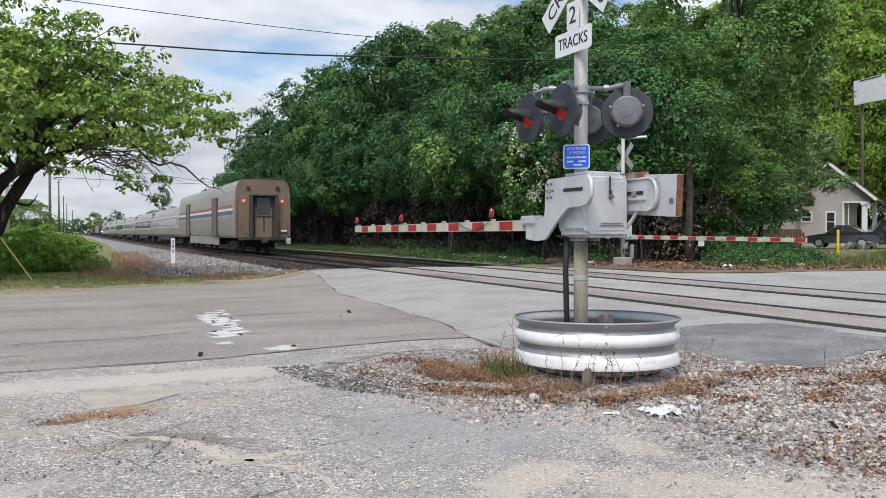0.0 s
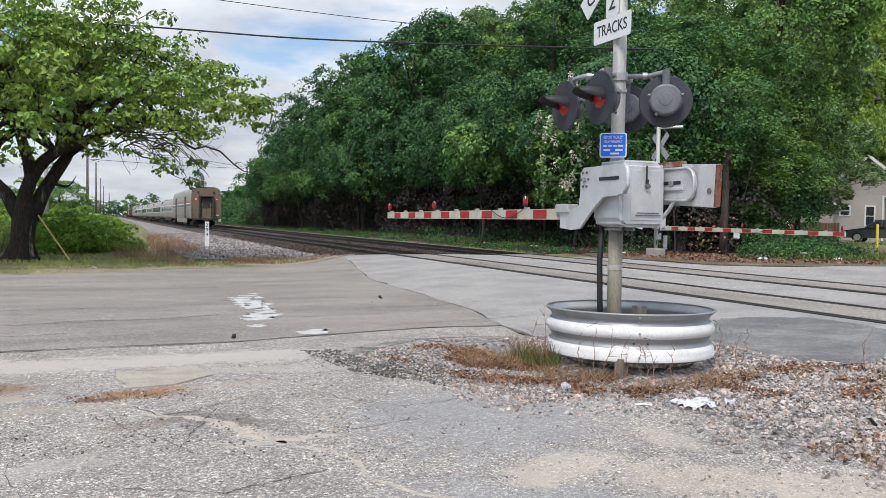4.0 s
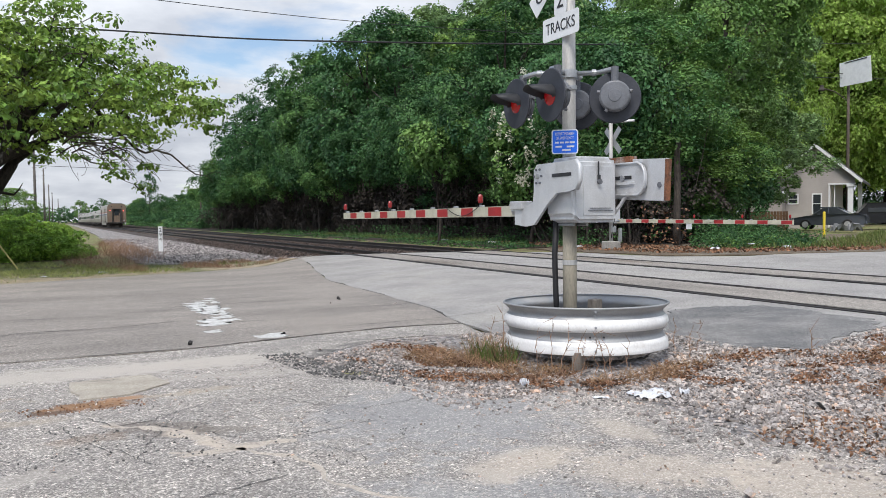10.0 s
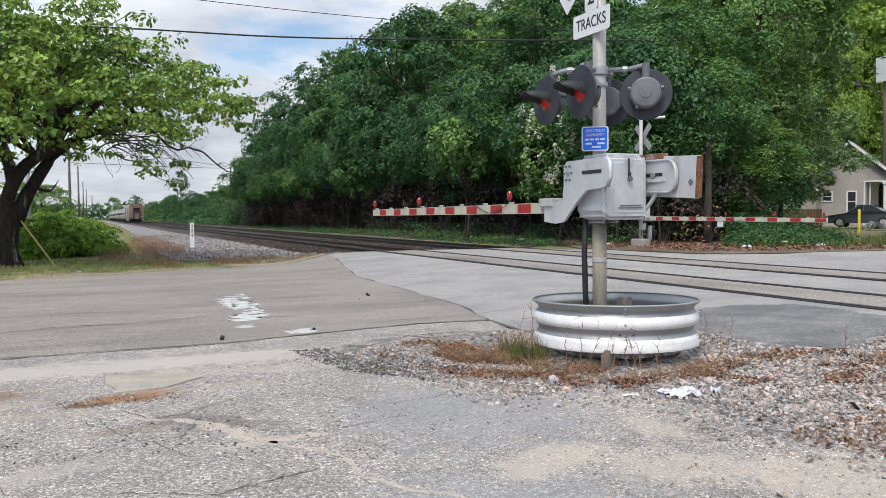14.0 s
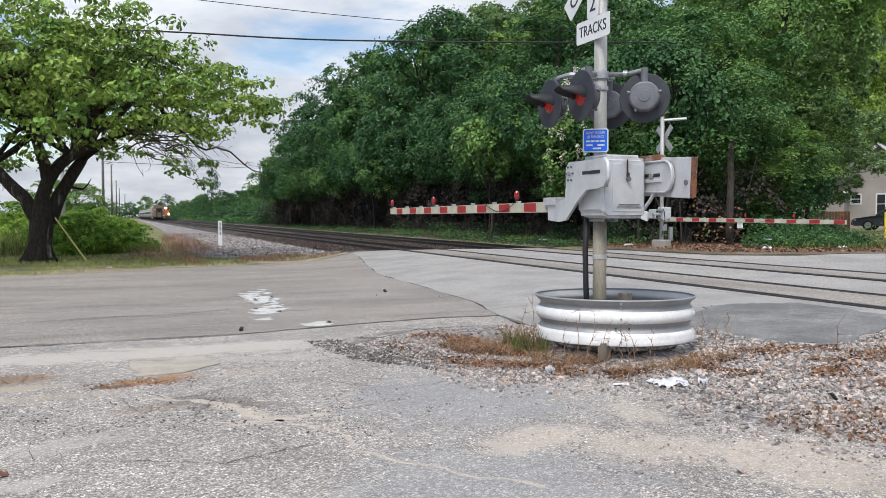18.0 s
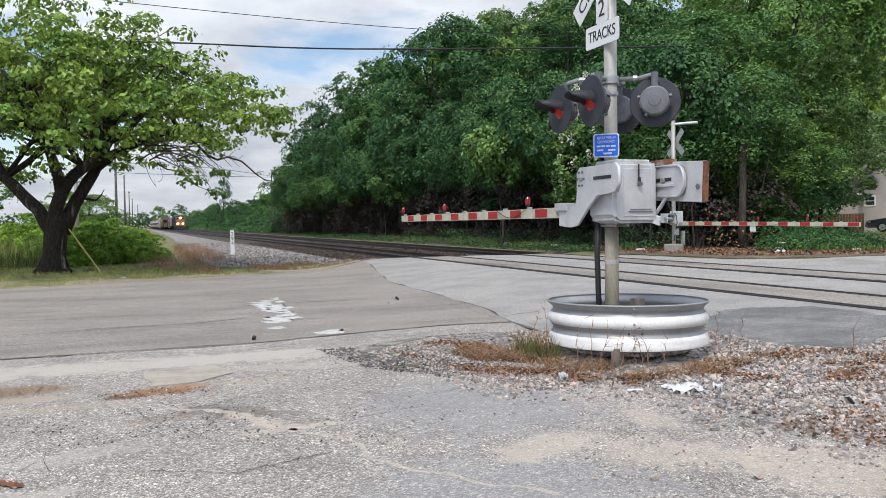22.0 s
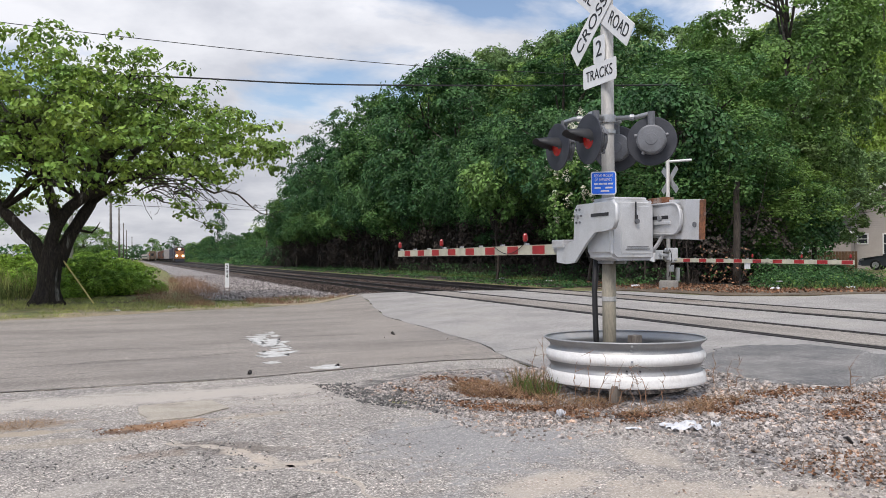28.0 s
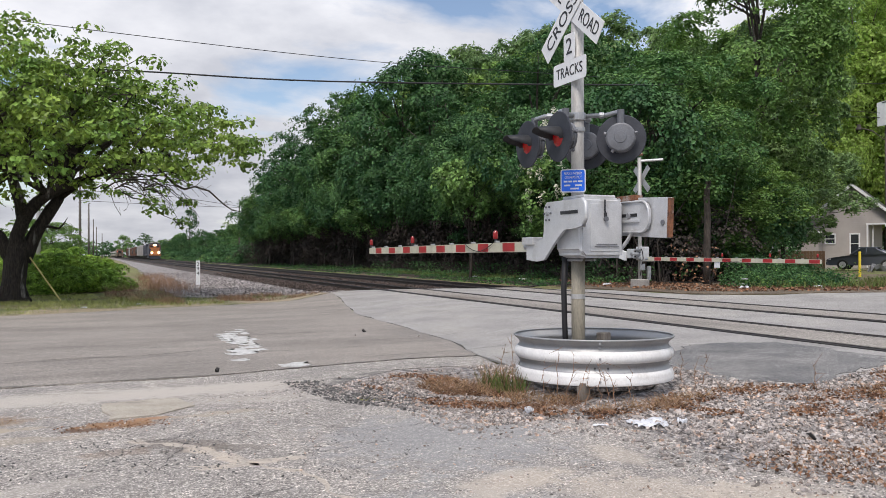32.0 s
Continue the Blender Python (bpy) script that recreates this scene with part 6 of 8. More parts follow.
    for p in [p for p in tips if p[2] > 3.5 or rng.uniform() < 0.35] + extra:
        n = int(rng.uniform(34, 80))
        r = rng.uniform(0.36, 0.72)
        d = unit(rng.normal(size=(n, 3)) * np.array([1, 1, 0.55]) + np.array([0, 0, 0.55]))
        o = d * r * rng.uniform(0.55, 1.05, (n, 1)) * np.array([1, 1, 0.5])
        pts.append(p + o)
        lean.append(d * np.array([1.0, 1.0, 0.8]) * 0.9)
    v, f = leaf_cloud(np.concatenate(pts), 0.128, spread=0.30, up=0.25, jitter=0.45, length=1.2, lean=np.concatenate(lean))
    crown = new("crown", cloud_mesh("crown", v, f, LEAF_CATALPA))
    crown.parent = t
    return t


big_tree()
rng = np.random.default_rng(5)

# blossoming tree in the wood's edge
bl = make_tree("blossoming_tree", 6.4, 2.1, 1.6, 50, 150, 0.14, LEAF_MID, "small tree with clusters of cream-white blossom", 0.09, 0.8, 55)
bl.matrix_basis = pose(19.0, 31.2, ground_z(19.0, 31.2) - 0.02)
rng = np.random.default_rng(56)
cc = unit(rng.normal(size=(90, 3)) * np.array([1, 1, 0.9]) + np.array([-0.2, -1.0, 0.1])) * np.array([1.3, 2.0, 2.3]) * rng.uniform(1.08, 1.3, (90, 1)) + np.array([-0.3, 0, 4.7])
v, f = leaf_cloud(np.concatenate([c + rng.normal(size=(30, 3)) * np.array([0.075, 0.075, 0.14]) for c in cc]), 0.105)
ob = new("blossom", cloud_mesh("blossom", v, f, BLOSSOM))
ob.parent = bl
ob["label"] = "cream-white flower clusters"

# fresh young growth that leans out of the woods
fresh = make_tree("understory_tree", 6.0, 1.5, 3.1, 26, 220, 0.16, LEAF_MID, "small fresh green tree leaning out of the dark woods", 0.07, 0.75, 57)
fresh.matrix_basis = pose(16.9, 36.6, ground_z(16.9, 36.6) - 0.02)
fresh["group"] = "bushes and undergrowth"

tb = part("timber", box((0, 0, 0.05), (2.4, 0.16, 0.12), 0.02, pose(0, 0, 0, 0, 0, 2)), FOUNDATION, loc=(-4.6, 20.75, 0.0))
tagged(tb, "weathered pale timber lying along the road edge", "timber")

# leaning pole at the tree
lp = part("leaning_pole", rod((0, 0, 0), (-1.35, 0.15, 2.1), 0.024, n=8), POLE_YELLOW, loc=(-1.35, 28.7, 0.0))
tagged(lp, "thin pale yellow pole leaning on the tree trunk", "pole")

# ---- plants and loose stuff on the ground ----
rng = np.random.default_rng(9)


def scatter(poly, n, keep=None):
    xs, ys = [p[0] for p in poly], [p[1] for p in poly]
    out = []
    while len(out) < n:
        x, y = rng.uniform(min(xs), max(xs)), rng.uniform(min(ys), max(ys))
        if inside(poly, x, y) and (keep is None or keep(x, y)):
            out.append((x, y, ground_z(x, y)))
    return np.array(out)


def clear_of_ring(x, y):
    return math.hypot(x - 4.70, y - 6.98) > 0.84


GRAVEL = [(2.3, 8.3), (2.8, 6.9), (2.95, 5.85), (3.7, 5.85), (4.0, 4.95), (3.85, 4.0), (4.3, 3.2), (5.2, 2.3), (5.6, 0.5), (8.3, 0.5), (8.3, 6.1), (6.6, 5.85), (6.3, 6.5), (6.35, 7.6), (5.5, 8.35), (4.7, 9.1), (3.3, 9.2)]


def dense_right(x, y):
    return clear_of_ring(x, y) and (x > 4.2 or rng.uniform() < 0.05)


p = scatter(GRAVEL, 42000, dense_right)
p[:, 2] += rng.uniform(0.0, 0.022, len(p))
stuff("gravel_stones", stone_cloud(p, 0.0155, 0.55), STONE, "loose grey crushed stones round the signal's foot", "gravel")
p = scatter([(2.2, 8.9), (1.6, 7.0), (2.0, 5.5), (3.0, 5.0), (3.6, 3.2), (5.0, 2.2), (5.0, 1.0), (2.8, 2.2), (1.2, 4.6), (0.2, 6.4), (-0.6, 7.2), (1.2, 8.4)], 1300)
p[:, 2] += 0.008
stuff("grit", stone_cloud(p, 0.0065), STONE, "small loose grit strewn over the asphalt", "gravel")
p = scatter([(2.8, 30.0), (6.0, 28.4), (8.1, 28.2), (8.5, 70), (3.4, 70)], 15000, lambda x, y: rng.uniform() < 1.3 - (y - 28) / 40)
p[:, 2] += rng.uniform(0.0, 0.03, len(p))
stuff("ballast_stones", stone_cloud(p, 0.038, 0.5), STONE_GREY, "grey railway stones on the shoulder", "gravel")
p = scatter([(7.7, 27.9), (16.4, 27.9), (16.4, 64), (7.9, 64)], 15000, lambda x, y: rng.uniform() < 1.3 - (y - 28) / 34)
p[:, 2] = np.array([0.045 - 0.112 * max(0.0, min(abs(x - TRACK_A), abs(x - TRACK_B)) - 1.75) for x, y, z in p]) + rng.uniform(-0.01, 0.045, len(p))
stuff("ballast_stones", stone_cloud(p, 0.042, 0.45), STONE_BROWN, "dark rust-stained stones between the rails", "gravel")
p = scatter([(1.7, 8.9), (1.9, 7.5), (2.5, 6.6), (2.95, 7.2), (2.6, 8.8)], 1700, lambda x, y: noise.noise((x * 1.8, y * 1.8, 5)) > -0.15)
p[:, 2] += 0.008
stuff("asphalt_crumbs", stone_cloud(p, 0.0085, 0.8), CRUMB, "dark broken crumbs of old asphalt", "rubble")
p = scatter([(-1.6, 6.9), (0.2, 6.3), (1.6, 6.6), (2.1, 5.4), (1.4, 4.5), (0.0, 4.9), (-1.0, 5.6)], 600, lambda x, y: noise.noise((x * 1.5, y * 1.5, 7)) > 0.0)
p[:, 2] += 0.006
stuff("asphalt_crumbs", stone_cloud(p, 0.0055, 0.7), CRUMB, "dark broken crumbs along the cracks", "rubble")
p = scatter([(-4, 8.5), (2.0, 8.5), (3.4, 5.2), (3.6, 3.0), (2.8, 1.5), (-2.5, 2.0)], 2000, lambda x, y: noise.noise((x * 0.8, y * 0.8, 11)) > -0.2)
p[:, 2] += 0.004
stuff("grit", stone_cloud(p, 0.0040, 0.6), STONE, "fine pale grit strewn over the asphalt", "gravel")
EDGE = [(2.0, 8.4), (2.35, 6.7), (2.5, 5.3), (3.4, 5.2), (3.6, 4.6), (3.4, 3.9), (3.8, 2.9), (4.8, 1.9), (5.4, 2.6), (4.4, 3.4), (4.2, 4.2), (4.3, 5.2), (3.5, 6.2), (3.1, 7.0), (2.6, 8.6)]
p = scatter(EDGE, 2400)
p[:, 2] += 0.008
stuff("stray_stones", stone_cloud(p, 0.0105, 0.8), STONE, "stray small stones spilled over the asphalt edge", "gravel")
LITTERED = [(2.45, 8.2), (2.75, 6.6), (3.4, 5.7), (4.2, 5.4), (5.2, 5.2), (6.2, 4.4), (7.6, 4.6), (8.2, 5.9), (6.7, 5.75), (6.1, 6.3), (5.4, 6.1), (3.8, 7.3), (3.6, 8.4), (3.2, 8.9)]
p = scatter(LITTERED, 3000, lambda x, y: clear_of_ring(x, y) and noise.noise((x * 1.9, y * 1.9, 3)) > 0.08)
p[:, 2] += 0.032
stuff("dead_leaves", leaf_cloud(p, 0.028, spread=0.5, up=0.8), LITTER, "brown dead leaves on the gravel", "leaves")
p = scatter([(4.6, 4.4), (5.0, 3.0), (5.6, 2.2), (7.8, 2.0), (8.1, 5.4), (6.4, 5.4), (5.2, 5.0)], 3200, lambda x, y: noise.noise((x * 1.2, y * 1.2, 8)) > 0.0)
p[:, 2] += 0.03
stuff("dead_leaves", leaf_cloud(p, 0.028, spread=0.5, up=0.8), LITTER, "brown dead leaves among the stones", "leaves")
p = scatter([(2.2, 8.4), (2.5, 6.9), (2.7, 5.8), (3.7, 5.6), (4.3, 5.5), (4.2, 6.2), (3.8, 7.0), (3.8, 8.2), (3.2, 9.2)], 7000, clear_of_ring)
p[:, 2] += rng.uniform(0.0, 0.014, len(p))
stuff("fine_gravel", stone_cloud(p, 0.0095, 0.7), STONE, "fine dirty gravel beside the steel ring", "gravel")
ROUND_RING = [(3.0, 7.9), (3.1, 6.8), (3.5, 5.95), (4.3, 5.65), (5.2, 5.7), (5.6, 6.2), (4.7, 6.1), (3.9, 6.7), (3.7, 7.6), (3.4, 8.4)]
STRIPS = ([(5.75, 6.35), (6.25, 5.95), (6.7, 5.5), (7.6, 5.3), (8.2, 5.6), (8.2, 5.1), (6.9, 4.9), (6.0, 5.4), (5.5, 6.0)], [(4.0, 4.3), (4.9, 4.1), (5.4, 3.6), (5.0, 2.9), (4.2, 3.1), (3.8, 3.7)])
for strip, n in zip(STRIPS, (900, 420)):
    p = scatter(strip, n, lambda x, y: noise.noise((x * 2.0, y * 2.0, 43)) > -0.1)
    p[:, 2] += 0.03
    stuff("dead_leaves", leaf_cloud(p, 0.024, spread=0.6, up=0.7), LITTER, "russet dead leaves drifted over the stones", "leaves")
    p = scatter(strip, n // 5, lambda x, y: noise.noise((x * 2.0, y * 2.0, 43)) > -0.1)
    p[:, 2] += 0.025
    stuff("dry_weeds", blades(p, 0.08, 0.003, 1.7), STRAW, "dry straw drifted over the stones", "weeds")
p = scatter(ROUND_RING, 1500, lambda x, y: noise.noise((x * 2.2, y * 2.2, 13)) > -0.12)
p[:, 2] += 0.012
stuff("dry_weeds", blades(p, 0.085, 0.0034, 1.7), STRAW, "dry brown straw and weeds round the steel ring", "weeds")
p = scatter(ROUND_RING, 900, lambda x, y: noise.noise((x * 2.2, y * 2.2, 33)) > 0.05)
p[:, 2] += 0.01
stuff("dry_weeds", blades(p, 0.07, 0.003, 1.9), REDWEED, "flattened reddish stalks round the steel ring", "weeds")
p = scatter(ROUND_RING, 2400, lambda x, y: noise.noise((x * 2.2, y * 2.2, 13)) > -0.2)
p[:, 2] += 0.02
stuff("dead_leaves", leaf_cloud(p, 0.024, spread=0.6, up=0.7), LITTER, "crumbled brown leaves round the steel ring", "leaves")
p = scatter([(3.68, 7.75), (3.70, 7.15), (3.86, 6.85), (3.92, 7.0), (3.86, 7.9)], 200)
stuff("grass_tuft", blades(p, 0.24, 0.0035, 0.4), STRAW, "tuft of dry yellow grass at the steel ring", "grass")
p = scatter([(3.62, 7.55), (3.62, 7.05), (3.82, 6.85), (3.86, 7.0), (3.82, 7.6)], 200)
stuff("grass_tuft", blades(p, 0.20, 0.0042, 0.45), GRASS, "tuft of green grass at the steel ring", "grass")


p = scatter([(-0.65, 7.2), (-0.5, 6.85), (0.3, 6.9), (0.45, 7.15), (-0.1, 7.3)], 200)
p[:, 2] += 0.010
stuff("dead_leaves", leaf_cloud(p, 0.016, spread=0.5, up=0.8), LITTER, "red-brown bark and leaf crumbs on the dirt", "leaves")
p = scatter([(-2.2, 7.9), (-2.0, 7.3), (-1.0, 7.35), (-0.9, 7.7), (-1.5, 7.95)], 500)
stuff("dry_weeds", blades(p, 0.05, 0.0024, 1.6), STRAW, "flattened straw on the dirt at the lot's edge", "weeds")
p = scatter([(19.6, 24.4), (21.2, 23.6), (22.2, 24.6), (20.8, 25.8)], 130)
p[:, 2] += 0.1 + 1.5 * rng.uniform(0, 1, len(p)) ** 1.3
stuff("dead_shrub", leaf_cloud(p, 0.10), LITTER, "withered orange-brown shrub at the wood's edge", "shrub")
COVER = [(19.4, 21.2), (20.8, 20.4), (23.0, 19.9), (25.2, 20.6), (26.4, 23.0), (23.5, 23.0), (20.4, 22.8)]
for leaf, n, k in ((LEAF_DARK, 4200, 61), (LEAF_MID, 1500, 67)):
    p = scatter(COVER, n, lambda x, y: noise.noise((x * 0.9, y * 0.9, k)) > -0.1)
    p[:, 2] += np.array([rng.uniform(0.03, 1.0) * (0.35 + 1.5 * max(0.0, noise.noise((x * 0.9, y * 0.9, k)))) * min(1.0, 0.2 + (y - 19.6) / 2.2) for x, y, z in p])
    stuff("ground_cover", leaf_cloud(p, 0.07), leaf, "low leafy green ground cover before the trees", "plants")


def tall_weed(x, y, h, seed):
    global rng
    rng = np.random.default_rng(seed)
    bm = bmesh.new()
    top = (rng.normal() * 0.06, rng.normal() * 0.06, h)
    path = bent((0, 0, 0), top, 0, 6, 0.012)
    tube(path, [0.005, 0.0045, 0.004, 0.0035, 0.003, 0.002, 0.001], 5, bm)
    for k in range(7):
        e = np.array(path[rng.integers(2, 7)])
        tube(bent(e, e + rng.normal(size=3) * 0.05 + np.array([0, 0, 0.05]), 0.0, 2), [0.003, 0.002, 0.001], 4, bm)
    w = part("weed_stalk", bm, REDWEED, loc=(x, y, ground_z(x, y) - 0.01))
    return tagged(w, "thin reddish dry weed stalk before the steel ring", "weed", "weed stalks")


for k, (x, y, h) in enumerate(((3.93, 6.45, 0.55), (4.0, 6.38, 0.5), (4.12, 6.2, 0.35), (4.22, 6.12, 0.42), (4.3, 6.08, 0.3), (4.05, 6.3, 0.42), (3.78, 7.05, 0.62), (3.74, 7.2, 0.5), (4.45, 6.0, 0.33), (4.36, 6.05, 0.44), (3.85, 6.6, 0.4),
                             (5.75, 6.8, 0.4), (5.85, 6.6, 0.32), (6.6, 5.7, 0.28), (5.6, 6.4, 0.25))):
    tall_weed(x, y, h, 300 + k)
rng = np.random.default_rng(10)
p = scatter([(-14, 21.2), (-2, 22.4), (0.6, 23.6), (3.5, 24.8), (2.6, 26.5), (0.8, 29), (-1, 34), (-14, 34)], 14000, lambda x, y: noise.noise((x * 0.5, y * 0.5, 1)) > -0.1)
stuff("verge_grass", blades(p, 0.10, 0.008, 0.7), PALEGRASS, "short green grass under the roadside tree", "grass")
p = scatter([(-14, 33), (-4.5, 33), (-3, 38), (-14, 44)], 2500)
stuff("tall_grass", blades(p, 0.95, 0.02, 0.3), PALEGRASS, "tall pale dry grass behind the tree", "grass")
p = scatter([(-1.0, 29.5), (1.8, 28.6), (3.3, 31), (3.6, 44), (3.8, 60), (2.4, 58), (1.2, 38), (0.2, 32)], 3200, lambda x, y: noise.noise((x * 0.6, y * 0.35, 4)) > 0.0)
stuff("brown_brush", blades(p, 0.34, 0.0042, 0.75, 0.6), REDWEED, "low reddish-brown brush beside the gravel", "weeds")
VERGE = [(1.5, 25.0), (4.0, 25.2), (5.8, 26.4), (7.3, 28.2), (6.2, 29.3), (3.0, 28.6), (0.5, 27.4)]
p = scatter(VERGE, 2200, lambda x, y: noise.noise((x * 0.9, y * 0.9, 6)) > 0.05)
stuff("dry_verge_grass", blades(p, 0.14, 0.006, 0.8), REDWEED, "dry straw-coloured grass along the road edge", "grass")
p = scatter(VERGE, 350, lambda x, y: noise.noise((x * 0.9, y * 0.9, 16)) > 0.1)
stuff("verge_grass", blades(p, 0.12, 0.009, 0.7), GRASS, "thin green weeds along the road edge", "grass")
p = scatter([(-14, 30), (-4, 31), (-2, 34), (-0.5, 40), (-1, 60), (-14, 60)], 9000, lambda x, y: noise.noise((x * 0.4, y * 0.4, 21)) > -0.3)
stuff("field_grass", blades(p, 0.5, 0.02, 0.4), GRASS, "rank green grass behind the roadside tree", "grass")
p = scatter([(17.2, 25.5), (17.6, 20.6), (18.6, 18.6), (22, 17.4), (30, 16.6), (42, 15), (42, 20), (28, 21), (21, 23), (19.5, 34), (18.2, 34)], 6500)
p[:, 2] += 0.03
stuff("leaf_litter", leaf_cloud(p, 0.09, spread=0.5, up=0.7), LITTER, "brown leaf litter under the far trees", "leaves")
p = scatter([(19.5, 20.8), (23, 18.8), (30, 17.6), (60, 14.2), (60, 30), (40, 30), (26, 22)], 14000, lambda x, y: noise.noise((x * 0.3, y * 0.3, 2)) > -0.2)
stuff("far_grass", blades(p, 0.22, 0.016, 0.5), GRASS, "rough green grass before the house", "grass")
p = scatter([(17.4, 27), (18.5, 27), (18.5, 60), (17.4, 60)], 1500, lambda x, y: noise.noise((x * 0.7, y * 0.3, 31)) > 0.0)
stuff("track_grass", blades(p, 0.2, 0.012, 0.5), GRASS, "green weeds along the foot of the woods", "grass")
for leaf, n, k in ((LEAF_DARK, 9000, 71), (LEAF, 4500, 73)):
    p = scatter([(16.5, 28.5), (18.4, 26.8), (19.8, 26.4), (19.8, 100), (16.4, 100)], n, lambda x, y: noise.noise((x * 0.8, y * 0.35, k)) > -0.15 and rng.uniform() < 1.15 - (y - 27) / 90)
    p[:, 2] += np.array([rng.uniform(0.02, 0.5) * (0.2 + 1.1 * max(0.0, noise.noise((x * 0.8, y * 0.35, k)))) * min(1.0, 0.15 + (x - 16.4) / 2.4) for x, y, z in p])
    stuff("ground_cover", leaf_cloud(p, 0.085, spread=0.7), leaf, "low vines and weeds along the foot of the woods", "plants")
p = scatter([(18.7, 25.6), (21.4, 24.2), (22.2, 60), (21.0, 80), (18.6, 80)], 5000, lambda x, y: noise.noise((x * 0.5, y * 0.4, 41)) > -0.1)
stuff("bare_brush", blades(p, 0.6, 0.008, 1.1, 0.8), SHADE_BRUSH, "bare brown twigs and vines under the trees", "brushwood")
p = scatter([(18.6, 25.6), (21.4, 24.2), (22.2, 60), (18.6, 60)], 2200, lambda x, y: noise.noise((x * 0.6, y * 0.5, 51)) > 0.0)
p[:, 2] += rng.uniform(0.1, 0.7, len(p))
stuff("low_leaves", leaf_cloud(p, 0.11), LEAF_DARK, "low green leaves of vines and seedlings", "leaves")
# dark thin stems in the undergrowth
for k in range(60):
    x, y = rng.uniform(19.0, 23.0), 25.5 + 55 * rng.uniform() ** 1.5
    h = rng.uniform(2.5, 6)
    w = part("sapling", tube(bent((0, 0, -0.1), (rng.normal() * 0.7, rng.normal() * 0.7, h), 0, 4, 0.25), [0.035, 0.03, 0.025, 0.02, 0.01], 6), BARK, loc=(x, y, ground_z(x, y)))
    tagged(w, "thin dark bare sapling stem in the undergrowth", "sapling", "saplings")
dead = part("leafless_tree", tube([(0, 0, -0.1), (0.03, 0.02, 1.2), (0.06, 0.0, 2.6), (0.05, 0.05, 3.4), (0.1, 0, 4.0)], [0.16, 0.14, 0.13, 0.12, 0.10], 10), BARK, loc=(21.4, 24.5, 0.3), smooth=True)
tagged(dead, "grey bare tree trunk behind the far gate", "tree trunk")

# ---- marks on the road ----
def mark(name, poly, lift, material, label, seed, step=0.09, amp=0.03, category="road marking"):
    s = sheet(name, ragged(poly, step, amp, seed), lift, material, skirt=0.002)
    return tagged(s, label, category, kind="structure")


rnd = random.Random(8)
mk = thing("stop_line_marking", pose(0, 0, 0), "worn white stop-line paint flaking off the asphalt", "road marking", kind="structure")
n_flake = 0
for k in range(15):
    f = k / 14
    y = 15.8 - 5.5 * f
    cx = 2.07 - 0.34 * f
    half = 0.29 if f < 0.75 else 0.36
    x = cx - half * rnd.uniform(0.7, 1.0)
    while x < cx + half * 0.8:
        w, h = rnd.uniform(0.12, 0.42), rnd.uniform(0.14, 0.30)
        bare = noise.noise((x * 1.9, y * 0.8, 9.1))
        if bare > (-0.10 if f < 0.72 else (0.35 if f < 0.8 else 0.0)):
            n_flake += 1
            a, b = rnd.uniform(-0.3, 0.3), rnd.uniform(0.4, 1.0)
            s = mark("paint_flake", [(x, y - h * b), (x + w * 0.5, y - h * (1 + a)), (x + w, y - h * 0.3), (x + w * 0.8, y + h * 0.2), (x + w * 1.05, y + h * 0.8), (x + w * 0.45, y + h * (b - a * 0.5)), (x + w * 0.2, y + h * 0.2), (x - w * 0.15, y + h * 0.5)],
                     0.0155 + 0.0001 * (n_flake % 17), PAINT_LINE, "", 60 + n_flake, 0.045, 0.028)
            s.parent = mk
            del s["category"], s["kind"]
        x += w * rnd.uniform(0.75, 1.15)


def crack(points, width, material=TAR, label="dark crack in the asphalt", seed=0, lift=0.0135):
    rnd = random.Random(seed)
    fine = []
    jog = 0.03 if width > 0.008 else 0.022
    for (x0, y0), (x1, y1) in zip(points, points[1:]):
        n = max(2, int(math.hypot(x1 - x0, y1 - y0) / (0.15 if width > 0.008 else 0.06)))
        for k in range(n):
            fine.append((x0 + (x1 - x0) * k / n + rnd.uniform(-jog, jog), y0 + (y1 - y0) * k / n + rnd.uniform(-jog, jog)))
    fine.append(points[-1])
    bm = bmesh.new()
    rows = []
    for k, (x, y) in enumerate(fine):
        x2, y2 = fine[min(k + 1, len(fine) - 1)]
        x1, y1 = fine[max(k - 1, 0)]
        d = Vector((x2 - x1, y2 - y1)).normalized()
        w = width * rnd.uniform(0.35, 1.3)
        z = ground_z(x, y) + lift
        rows.append((bm.verts.new((x - d.y * w, y + d.x * w, z)), bm.verts.new((x + d.y * w, y - d.x * w, z))))
    for a, b in zip(rows, rows[1:]):
        bm.faces.new((a[0], a[1], b[1], b[0]))
    bmesh.ops.recalc_face_normals(bm, faces=bm.faces[:])
    return tagged(part("crack", bm, material), label, "crack", kind="structure")


crack([(-12, 9.62), (-3, 9.72), (1.1, 9.74), (2.6, 10.08), (3.8, 10.28), (4.85, 10.2)], 0.013, label="dark open seam along the road edge", seed=1, lift=0.0175)
crack([(4.85, 10.2), (5.24, 12.07), (5.43, 15.2), (5.57, 18.64)], 0.003, label="dark seam between road and crossing", seed=2, lift=0.0185)
crack([(-12, 13.2), (-4, 13.4), (0, 13.1), (3, 13.4), (5.3, 13.1)], 0.006, seed=3, lift=0.0168)
crack([(-12, 11.9), (-5, 12.0), (-1.45, 11.96), (-0.66, 12.2), (0.28, 12.15), (1.29, 12.49)], 0.012, seed=4, lift=0.0168)
crack([(-9, 15.4), (-2, 15.6), (1.5, 15.4), (5.2, 15.9)], 0.005, seed=5, lift=0.0168)
